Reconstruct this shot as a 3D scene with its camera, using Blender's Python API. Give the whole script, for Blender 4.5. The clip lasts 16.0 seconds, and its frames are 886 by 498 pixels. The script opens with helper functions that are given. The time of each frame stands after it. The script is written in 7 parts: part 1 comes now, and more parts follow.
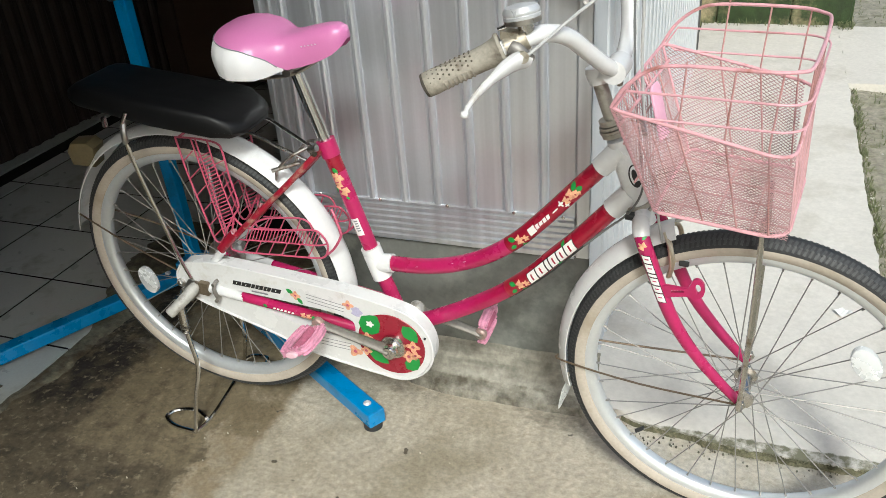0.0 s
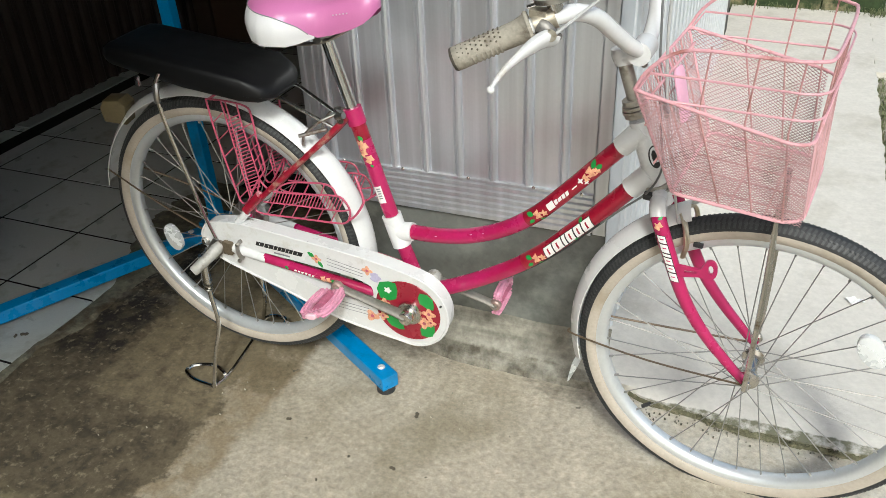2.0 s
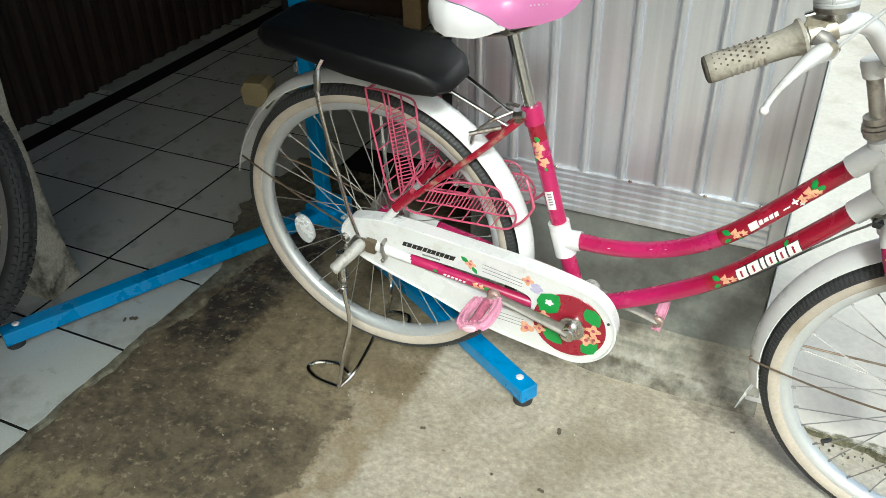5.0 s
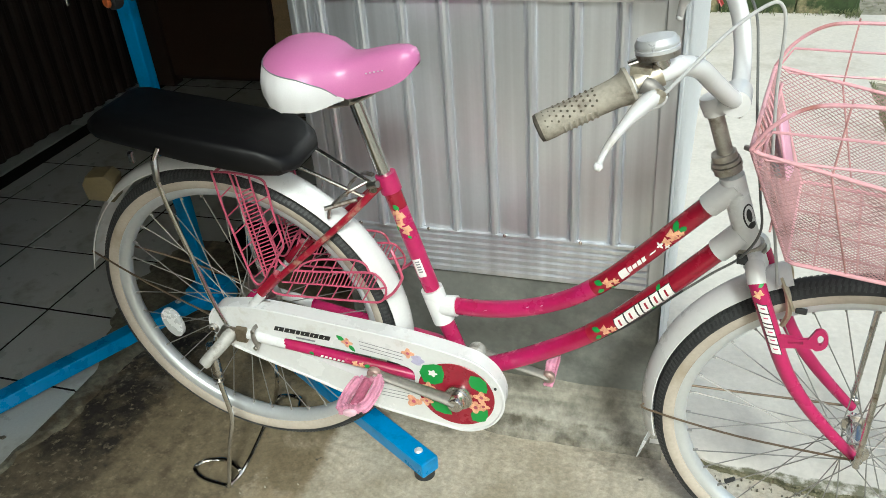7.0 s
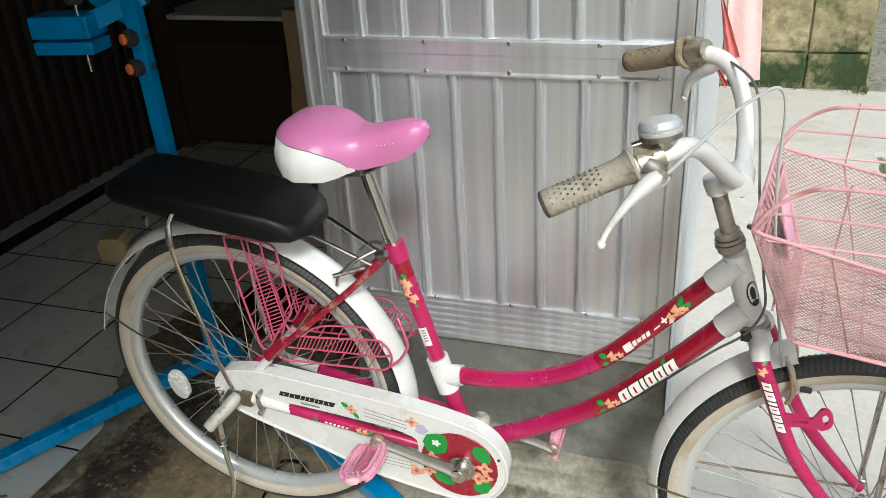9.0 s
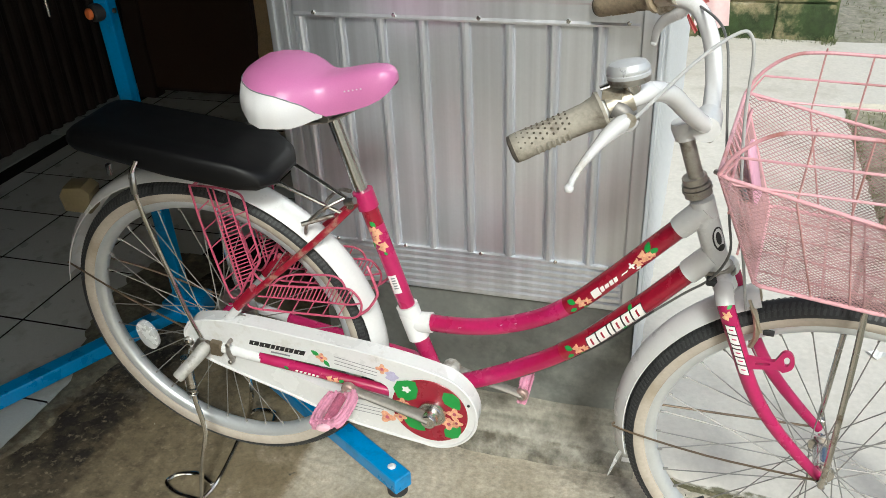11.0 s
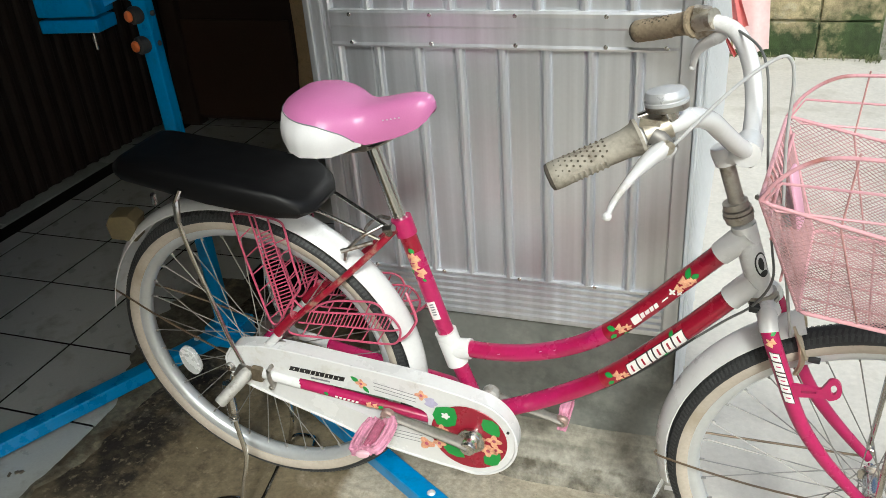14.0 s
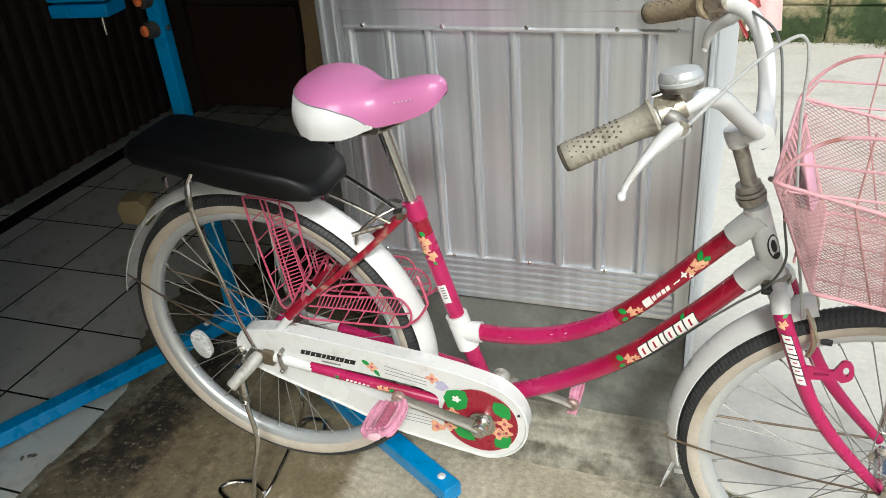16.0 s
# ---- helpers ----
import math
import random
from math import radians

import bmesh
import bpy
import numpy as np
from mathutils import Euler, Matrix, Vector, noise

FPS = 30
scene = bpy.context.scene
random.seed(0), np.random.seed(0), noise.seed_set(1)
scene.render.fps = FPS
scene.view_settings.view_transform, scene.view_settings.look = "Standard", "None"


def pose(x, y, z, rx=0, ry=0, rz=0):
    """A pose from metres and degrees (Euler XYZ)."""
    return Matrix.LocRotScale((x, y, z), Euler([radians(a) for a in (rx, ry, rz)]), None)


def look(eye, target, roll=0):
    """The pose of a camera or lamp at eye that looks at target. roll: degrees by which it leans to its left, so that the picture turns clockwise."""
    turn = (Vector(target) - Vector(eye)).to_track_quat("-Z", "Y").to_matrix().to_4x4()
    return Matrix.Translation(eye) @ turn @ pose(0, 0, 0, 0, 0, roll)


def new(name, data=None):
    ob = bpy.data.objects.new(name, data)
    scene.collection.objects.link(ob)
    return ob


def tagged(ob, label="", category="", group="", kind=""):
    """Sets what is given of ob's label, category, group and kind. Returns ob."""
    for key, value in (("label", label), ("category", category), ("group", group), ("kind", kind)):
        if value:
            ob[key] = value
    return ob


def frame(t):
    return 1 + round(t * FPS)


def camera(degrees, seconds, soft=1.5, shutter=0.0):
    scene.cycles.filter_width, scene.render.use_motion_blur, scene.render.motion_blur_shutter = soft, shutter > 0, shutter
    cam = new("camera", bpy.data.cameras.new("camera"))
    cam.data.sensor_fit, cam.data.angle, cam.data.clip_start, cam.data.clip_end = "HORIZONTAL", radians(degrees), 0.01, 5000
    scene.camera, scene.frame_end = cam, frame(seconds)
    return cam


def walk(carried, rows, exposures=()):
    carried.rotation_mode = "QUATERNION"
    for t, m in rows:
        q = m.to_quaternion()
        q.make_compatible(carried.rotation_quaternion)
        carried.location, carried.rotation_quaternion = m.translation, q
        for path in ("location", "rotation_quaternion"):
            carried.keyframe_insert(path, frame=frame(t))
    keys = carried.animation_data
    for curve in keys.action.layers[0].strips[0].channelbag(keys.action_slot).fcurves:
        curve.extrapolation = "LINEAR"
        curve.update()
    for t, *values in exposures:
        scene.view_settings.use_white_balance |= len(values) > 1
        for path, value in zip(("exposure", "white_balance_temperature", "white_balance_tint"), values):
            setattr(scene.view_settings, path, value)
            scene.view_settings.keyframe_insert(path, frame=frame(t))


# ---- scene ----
cam = camera(55.8, 16.0, soft=0.65)
PATH = [
    (0, (1.014, -1.252, 1.239), (0.366, 0.361, 0.251), -4.5),
    (0.5, (1.009, -1.232, 1.229), (0.51, 0.471, 0.305), -2.0),
    (1, (1.018, -1.236, 1.239), (0.433, 0.442, 0.321), -2.5),
    (1.5, (1.011, -1.256, 1.247), (0.348, 0.384, 0.314), -0.7),
    (2, (1.02, -1.282, 1.255), (0.346, 0.284, 0.21), -2.6),
    (2.5, (1.023, -1.284, 1.246), (0.353, 0.273, 0.184), -3.5),
    (3, (1.026, -1.287, 1.245), (0.328, 0.267, 0.197), -3.8),
    (3.5, (1.047, -1.259, 1.245), (0.335, 0.228, 0.114), -3.7),
    (4, (0.864, -1.25, 1.228), (0.254, 0.29, 0.108), -1.1),
    (4.2, (0.804, -1.256, 1.253), (0.151, 0.252, 0.113), 0.6),
    (6.3, (0.696, -1.179, 1.269), (-0.11, 0.312, 0.207), -4.6),
    (6.5, (0.739, -1.161, 1.263), (-0.008, 0.366, 0.209), -3.9),
    (7, (0.784, -1.133, 1.263), (0.221, 0.485, 0.23), -4.4),
    (7.5, (0.802, -1.138, 1.277), (0.287, 0.539, 0.316), -4.8),
    (8, (0.79, -1.138, 1.276), (0.26, 0.554, 0.35), -4.1),
    (8.5, (0.78, -1.141, 1.281), (0.172, 0.531, 0.368), -4.5),
    (9, (0.793, -1.138, 1.281), (0.192, 0.543, 0.379), -3.4),
    (9.2, (0.794, -1.137, 1.279), (0.234, 0.561, 0.383), -0.7),
    (11.3, (0.798, -1.141, 1.271), (0.29, 0.511, 0.264), -3.3),
    (11.5, (0.8, -1.142, 1.273), (0.308, 0.52, 0.275), -3.3),
    (12, (0.797, -1.144, 1.281), (0.278, 0.529, 0.314), -2.2),
    (12.5, (0.796, -1.142, 1.275), (0.23, 0.501, 0.285), -3.6),
    (13, (0.802, -1.144, 1.277), (0.224, 0.514, 0.319), -4.0),
    (13.5, (0.8, -1.139, 1.277), (0.185, 0.504, 0.317), -4.4),
    (14, (0.798, -1.138, 1.279), (0.179, 0.508, 0.327), -4.4),
    (14.5, (0.802, -1.131, 1.272), (0.228, 0.517, 0.296), -5.7),
    (15, (0.804, -1.139, 1.276), (0.182, 0.5, 0.313), -6.5),
    (15.5, (0.794, -1.147, 1.276), (0.137, 0.484, 0.324), -5.5),
    (16, (0.79, -1.145, 1.273), (0.162, 0.483, 0.297), -4.7),
]
walk(cam, [(t, look(eye, target, roll)) for t, eye, target, roll in PATH],
     [(0, 0.48, 6200, 3), (2.0, 0.45, 6200, 3), (3.5, 0.58, 6120, 2), (4.2, 0.60, 6050, -1), (6.3, 0.78, 6050, -3), (6.6, 0.76, 6050, -3), (7.2, 0.40, 6130, -2), (8, 0.45, 6200, 2), (9, 0.42, 6200, 2), (16, 0.46, 6200, 2)])

# ---- light ----
SUN_DIR = Vector((0.35, -0.75, 0.75)).normalized()
world = bpy.data.worlds.new("sky_world")
scene.world = world
world.use_nodes = True
wn = world.node_tree
sky = wn.nodes.new("ShaderNodeTexSky")
sky.sky_type = 'NISHITA'
sky.sun_disc = False
sky.sun_elevation = math.asin(SUN_DIR.z)
sky.sun_rotation = math.atan2(SUN_DIR.x, SUN_DIR.y)
sky.air_density, sky.dust_density, sky.ozone_density = 1.0, 4.0, 1.0
wn.nodes["Background"].inputs[1].default_value = 0.12
wn.links.new(sky.outputs[0], wn.nodes["Background"].inputs[0])
sun_data = bpy.data.lights.new("sun", 'SUN')
sun_data.energy, sun_data.angle, sun_data.color = 1.95, radians(10), (1.0, 0.99, 0.96)
sun = new("sun", sun_data)
sun.matrix_world = look(SUN_DIR * 20, (0, 0, 0))


# ---- materials ----
def material(name, color, rough=0.5, metal=0.0, vary=0.12, scale=12.0, bump=0.1, fine=180.0, dirt=None, dirt_amount=0.0,
             dirt_scale=4.0, random=0.0, coat=0.0, transmission=0.0, spec=0.5, rough_vary=0.12, bump_dist=0.001):
    """Colour with variation at two scales, an optional second colour in patches, uneven gloss and fine relief."""
    m = bpy.data.materials.new(name)
    m.use_nodes = True
    n, l = m.node_tree.nodes, m.node_tree.links
    b = n["Principled BSDF"]
    tc = n.new("ShaderNodeTexCoord")
    big = n.new("ShaderNodeTexNoise")
    big.inputs["Scale"].default_value, big.inputs["Detail"].default_value, big.inputs["Roughness"].default_value = scale, 6, 0.6
    small = n.new("ShaderNodeTexNoise")
    small.inputs["Scale"].default_value, small.inputs["Detail"].default_value = fine, 4
    for t in (big, small):
        l.new(tc.outputs["Object"], t.inputs["Vector"])
    mixed = n.new("ShaderNodeMath")
    mixed.operation = 'MULTIPLY_ADD'
    mixed.inputs[1].default_value = 0.5
    l.new(small.outputs["Fac"], mixed.inputs[0])
    half = n.new("ShaderNodeMath")
    half.operation = 'MULTIPLY'
    half.inputs[1].default_value = 0.5
    l.new(big.outputs["Fac"], half.inputs[0])
    l.new(half.outputs[0], mixed.inputs[2])
    ramp = n.new("ShaderNodeMapRange")
    ramp.inputs[1].default_value, ramp.inputs[2].default_value = 0.3, 0.7
    ramp.inputs[3].default_value, ramp.inputs[4].default_value = 1 - vary, 1 + vary
    l.new(mixed.outputs[0], ramp.inputs[0])
    base = n.new("ShaderNodeVectorMath")
    base.operation = 'SCALE'
    base.inputs[0].default_value = color
    value = ramp.outputs[0]
    if random:
        info = n.new("ShaderNodeObjectInfo")
        rr = n.new("ShaderNodeMapRange")
        rr.inputs[3].default_value, rr.inputs[4].default_value = 1 - random, 1 + random
        l.new(info.outputs["Random"], rr.inputs[0])
        mul = n.new("ShaderNodeMath")
        mul.operation = 'MULTIPLY'
        l.new(value, mul.inputs[0])
        l.new(rr.outputs[0], mul.inputs[1])
        value = mul.outputs[0]
    l.new(value, base.inputs["Scale"])
    out = base.outputs[0]
    if dirt:
        patch = n.new("ShaderNodeTexNoise")
        patch.inputs["Scale"].default_value, patch.inputs["Detail"].default_value, patch.inputs["Roughness"].default_value = dirt_scale, 8, 0.65
        l.new(tc.outputs["Object"], patch.inputs["Vector"])
        pr = n.new("ShaderNodeMapRange")
        pr.inputs[1].default_value, pr.inputs[2].default_value = 0.62 - 0.3 * dirt_amount, 0.75 - 0.2 * dirt_amount
        l.new(patch.outputs["Fac"], pr.inputs[0])
        mix = n.new("ShaderNodeMix")
        mix.data_type = 'RGBA'
        mix.inputs["B"].default_value = (*dirt, 1)
        l.new(pr.outputs[0], mix.inputs["Factor"])
        l.new(out, mix.inputs["A"])
        out = mix.outputs["Result"]
    l.new(out, b.inputs["Base Color"])
    rm = n.new("ShaderNodeMapRange")
    rm.clamp = ramp.clamp = False
    rm.inputs[1].default_value, rm.inputs[2].default_value = 0.3, 0.7
    rm.inputs[3].default_value, rm.inputs[4].default_value = max(0.02, rough - rough_vary), min(1, rough + rough_vary)
    l.new(big.outputs["Fac"], rm.inputs[0])
    l.new(rm.outputs[0], b.inputs["Roughness"])
    b.inputs["Metallic"].default_value = metal
    b.inputs["Coat Weight"].default_value = coat
    b.inputs["Transmission Weight"].default_value = transmission
    b.inputs["Specular IOR Level"].default_value = spec
    if bump:
        bp = n.new("ShaderNodeBump")
        bp.inputs["Strength"].default_value, bp.inputs["Distance"].default_value = bump, bump_dist
        l.new(mixed.outputs[0], bp.inputs["Height"])
        l.new(bp.outputs[0], b.inputs["Normal"])
    return m


def patch(m, color, lo, hi, scale=6.0, detail=6.0, rough=None, mask=None):
    """Lays a second patchy colour over a material, inside an optional soft region given as (x0, x1, y0, y1) with ragged borders."""
    n, l = m.node_tree.nodes, m.node_tree.links
    b = n["Principled BSDF"]
    old = b.inputs["Base Color"].links[0].from_socket
    tc = n.new("ShaderNodeTexCoord")
    t = n.new("ShaderNodeTexNoise")
    t.inputs["Scale"].default_value, t.inputs["Detail"].default_value, t.inputs["Roughness"].default_value = scale, detail, 0.65
    l.new(tc.outputs["Object"], t.inputs["Vector"])
    r = n.new("ShaderNodeMapRange")
    r.inputs[1].default_value, r.inputs[2].default_value = lo, hi
    height = t.outputs["Fac"]
    if mask:
        sep = n.new("ShaderNodeSeparateXYZ")
        l.new(tc.outputs["Object"], sep.inputs[0])
        total = height
        for axis, edge, sign, soft in mask:
            e = n.new("ShaderNodeMath")
            e.operation = 'MULTIPLY_ADD'
            e.inputs[1].default_value, e.inputs[2].default_value = sign / soft, -sign * edge / soft
            l.new(sep.outputs[axis], e.inputs[0])
            c = n.new("ShaderNodeClamp")
            c.inputs[1].default_value, c.inputs[2].default_value = -0.6, 0.25
            l.new(e.outputs[0], c.inputs[0])
            add = n.new("ShaderNodeMath")
            l.new(total, add.inputs[0])
            l.new(c.outputs[0], add.inputs[1])
            total = add.outputs[0]
        height = total
    l.new(height, r.inputs[0])
    mix = n.new("ShaderNodeMix")
    mix.data_type = 'RGBA'
    mix.inputs["B"].default_value = (*color, 1)
    l.new(r.outputs[0], mix.inputs["Factor"])
    l.new(old, mix.inputs["A"])
    l.new(mix.outputs["Result"], b.inputs["Base Color"])
    return m


def streak(m, amount, sx, sy, sz):
    """Faint stretched streaks over a material's colour, by their frequency along each axis."""
    n, l = m.node_tree.nodes, m.node_tree.links
    b = n["Principled BSDF"]
    old = b.inputs["Base Color"].links[0].from_socket
    tc, mp, t, r = n.new("ShaderNodeTexCoord"), n.new("ShaderNodeMapping"), n.new("ShaderNodeTexNoise"), n.new("ShaderNodeMapRange")
    mp.inputs["Scale"].default_value = (sx, sy, sz)
    t.inputs["Scale"].default_value, t.inputs["Detail"].default_value = 1.0, 5
    r.inputs[1].default_value, r.inputs[2].default_value, r.inputs[3].default_value, r.inputs[4].default_value = 0.3, 0.7, 1 - amount, 1 + amount
    r.clamp = False
    v = n.new("ShaderNodeVectorMath")
    v.operation = 'SCALE'
    l.new(tc.outputs["Object"], mp.inputs["Vector"])
    l.new(mp.outputs[0], t.inputs["Vector"])
    l.new(t.outputs["Fac"], r.inputs[0])
    l.new(old, v.inputs[0])
    l.new(r.outputs[0], v.inputs["Scale"])
    l.new(v.outputs[0], b.inputs["Base Color"])


def grain(m, amount, scale, lift=0.0):
    """Coarse mottling that multiplies a material's colour, for gritty cement."""
    n, l = m.node_tree.nodes, m.node_tree.links
    b = n["Principled BSDF"]
    old = b.inputs["Base Color"].links[0].from_socket
    tc, t, r, v = n.new("ShaderNodeTexCoord"), n.new("ShaderNodeTexNoise"), n.new("ShaderNodeMapRange"), n.new("ShaderNodeVectorMath")
    t.inputs["Scale"].default_value, t.inputs["Detail"].default_value, t.inputs["Roughness"].default_value = scale, 8, 0.72
    r.inputs[1].default_value, r.inputs[2].default_value, r.inputs[3].default_value, r.inputs[4].default_value = 0.36, 0.64, 1 + lift - amount, 1 + lift + amount
    v.operation = 'SCALE'
    l.new(tc.outputs["Object"], t.inputs["Vector"])
    l.new(t.outputs["Fac"], r.inputs[0])
    l.new(old, v.inputs[0])
    l.new(r.outputs[0], v.inputs["Scale"])
    l.new(v.outputs[0], b.inputs["Base Color"])


MAGENTA = material("magenta_paint", (0.40, 0.013, 0.096), 0.28, vary=0.12, scale=9, bump=0.03, coat=0.3, dirt=(0.31, 0.008, 0.05), dirt_amount=0.35, dirt_scale=5)
RED = material("red_paint", (0.27, 0.008, 0.026), 0.26, vary=0.12, scale=10, bump=0.03, coat=0.3)
PINK = material("pink_wire_paint", (0.66, 0.35, 0.385), 0.4, vary=0.14, scale=25, bump=0.05, dirt=(0.34, 0.13, 0.10), dirt_amount=0.25, dirt_scale=14)
RUST_PINK = material("rusted_pink_wire", (0.50, 0.265, 0.255), 0.55, vary=0.25, scale=30, bump=0.1, dirt=(0.24, 0.10, 0.07), dirt_amount=0.3, dirt_scale=18)
MESH_PINK = material("dusty_pink_mesh", (0.46, 0.265, 0.27), 0.55, vary=0.25, scale=25, bump=0.05, dirt=(0.14, 0.08, 0.06), dirt_amount=0.4, dirt_scale=12)
PEG = material("scuffed_alloy", (0.44, 0.43, 0.40), 0.58, 0.25, vary=0.2, scale=40, bump=0.2, dirt=(0.18, 0.155, 0.12), dirt_amount=0.3, dirt_scale=30)
CRANK = material("dull_crank_alloy", (0.22, 0.205, 0.18), 0.55, 0.35, vary=0.2, scale=40, bump=0.1, dirt=(0.15, 0.13, 0.10), dirt_amount=0.3, dirt_scale=30)
CRANK_END = material("rust_pink_steel", (0.33, 0.235, 0.205), 0.5, 0.4, vary=0.25, scale=60, bump=0.1)
ROSE = material("rose_wire_paint", (0.48, 0.085, 0.15), 0.4, vary=0.18, scale=25, bump=0.05, dirt=(0.26, 0.03, 0.05), dirt_amount=0.25, dirt_scale=14)
WHITE = material("white_paint", (0.675, 0.675, 0.67), 0.25, vary=0.04, scale=8, bump=0.02, coat=0.3, dirt=(0.50, 0.47, 0.41), dirt_amount=0.05, dirt_scale=9)
CHROME = material("chrome", (0.62, 0.60, 0.57), 0.22, 1.0, vary=0.12, scale=30, bump=0.05, dirt=(0.25, 0.19, 0.13), dirt_amount=0.2, dirt_scale=30)
STEEL = material("dull_steel", (0.42, 0.40, 0.37), 0.38, 1.0, vary=0.2, scale=40, bump=0.1, dirt=(0.16, 0.10, 0.06), dirt_amount=0.25, dirt_scale=40)
RIM = material("rim_steel", (0.70, 0.725, 0.74), 0.34, 0.60, vary=0.06, scale=12, bump=0.0, rough_vary=0.04)
SPOKE = material("spoke_wire", (0.30, 0.29, 0.27), 0.45, 0.6, vary=0.2, scale=30, bump=0.0)
STEM = material("dull_stem_steel", (0.40, 0.375, 0.33), 0.42, 0.7, vary=0.2, scale=30, bump=0.08, dirt=(0.20, 0.17, 0.13), dirt_amount=0.3, dirt_scale=40)
POLISHED = material("polished_steel", (0.70, 0.69, 0.67), 0.15, 1.0, vary=0.08, scale=12, bump=0.0, rough_vary=0.03)
RUSTY = material("rusty_rod", (0.17, 0.125, 0.085), 0.5, 0.6, vary=0.3, scale=40, bump=0.1)
RUBBED_RED = material("rubbed_red_paint", (0.27, 0.008, 0.026), 0.32, vary=0.12, scale=10, bump=0.05, dirt=(0.36, 0.25, 0.18), dirt_amount=0.42, dirt_scale=45)
# Tread blocks paler than the tyre, with their lit edges put into the colour
TREAD = material("lightened_tread", (0.040, 0.041, 0.041), 0.6, vary=0.25, scale=30, bump=0.1)
RUBBER = material("black_rubber", (0.025, 0.026, 0.027), 0.7, vary=0.25, scale=30, bump=0.15)
CREAM = material("cream_sidewall", (0.44, 0.39, 0.325), 0.65, vary=0.12, scale=14, bump=0.1, dirt=(0.34, 0.29, 0.22), dirt_amount=0.25, dirt_scale=10)
VINYL = material("black_vinyl", (0.005, 0.005, 0.0055), 0.46, vary=0.15, scale=20, bump=0.05, fine=500, spec=0.28, rough_vary=0.05)
SADDLE_PINK = material("pink_vinyl", (0.53, 0.165, 0.36), 0.36, vary=0.06, scale=10, bump=0.12, fine=500)
SADDLE_WHITE = material("white_vinyl", (0.66, 0.655, 0.66), 0.42, vary=0.04, scale=10, bump=0.1, fine=500)
GRIP = material("worn_grip_rubber", (0.31, 0.285, 0.235), 0.8, vary=0.25, scale=28, bump=0.3, dirt=(0.15, 0.125, 0.095), dirt_amount=0.35, dirt_scale=35)
# Dark beads stand for grip holes, the shade inside put into their colour
DIMPLE = material("dark_grip_holes", (0.085, 0.07, 0.05), 0.85, vary=0.3, scale=40)
ZINC = material("pale_zinc", (0.74, 0.75, 0.76), 0.35, 0.3, vary=0.08, scale=40, bump=0.05)
# Pedal core pink darkened: shade between the studs is put into its colour
CORE_PINK = material("recess_dark_pink", (0.44, 0.13, 0.21), 0.6, vary=0.3, scale=60, bump=0.2)
WORN_ALLOY = material("worn_white_alloy", (0.46, 0.42, 0.35), 0.5, 0.4, vary=0.25, scale=40, bump=0.1, dirt=(0.20, 0.15, 0.10), dirt_amount=0.35, dirt_scale=40)
BROWN_GRIP = material("browned_grip_rubber", (0.26, 0.205, 0.135), 0.8, vary=0.3, scale=28, bump=0.3, dirt=(0.10, 0.075, 0.045), dirt_amount=0.35, dirt_scale=40)
DULL_ALLOY = material("dull_alloy", (0.20, 0.19, 0.175), 0.5, 0.5, vary=0.25, scale=40, bump=0.1)
PEDAL = material("pink_plastic", (0.64, 0.28, 0.40), 0.55, vary=0.2, scale=30, bump=0.15, dirt=(0.38, 0.17, 0.21), dirt_amount=0.3, dirt_scale=40)
PALE_PINK = material("pale_pink_plastic", (0.78, 0.50, 0.58), 0.45, vary=0.08, scale=30, bump=0.05)
TAIL = material("amber_plastic", (0.13, 0.105, 0.055), 0.5, vary=0.15, scale=30, bump=0.05)
CLEAR = material("clear_plastic", (0.85, 0.87, 0.87), 0.25, vary=0.05, scale=30, bump=0.05, transmission=0.3)
CABLE = material("black_cable", (0.03, 0.03, 0.03), 0.45, bump=0.0)
DARK_CABLE = material("dark_grey_cable", (0.12, 0.12, 0.115), 0.45, bump=0.0)
GREY_CABLE = material("grey_cable", (0.42, 0.42, 0.41), 0.35, bump=0.0)
GREEN = material("green_decal", (0.02, 0.27, 0.05), 0.4, vary=0.1, bump=0.0)
PEACH = material("peach_decal", (0.72, 0.38, 0.23), 0.4, vary=0.3, scale=90, bump=0.0, dirt=(0.55, 0.20, 0.13), dirt_amount=0.4, dirt_scale=110)
INK = material("black_ink", (0.015, 0.015, 0.015), 0.4, bump=0.0)
LILAC = material("lilac_decal", (0.45, 0.42, 0.58), 0.4, vary=0.2, scale=70, bump=0.0)
GREY_INK = material("grey_ink", (0.20, 0.20, 0.215), 0.4, bump=0.0)
BLUE = material("blue_enamel", (0.003, 0.225, 0.53), 0.3, vary=0.12, scale=8, bump=0.04, coat=0.3, dirt=(0.004, 0.13, 0.30), dirt_amount=0.15, dirt_scale=9)
ORANGE = material("orange_plastic", (0.75, 0.18, 0.05), 0.4, bump=0.02)
YELLOW = material("yellow_ink", (0.75, 0.55, 0.03), 0.5, bump=0.0)
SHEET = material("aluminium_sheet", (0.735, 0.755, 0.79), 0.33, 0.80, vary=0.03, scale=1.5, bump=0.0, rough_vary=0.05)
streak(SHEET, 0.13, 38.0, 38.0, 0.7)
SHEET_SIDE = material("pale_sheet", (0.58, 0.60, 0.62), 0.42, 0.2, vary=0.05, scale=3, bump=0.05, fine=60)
PLINTH = material("mottled_cement", (0.150, 0.155, 0.140), 0.72, vary=0.14, scale=6, bump=0.25, fine=90, dirt=(0.085, 0.090, 0.080), dirt_amount=0.40, dirt_scale=3.6)
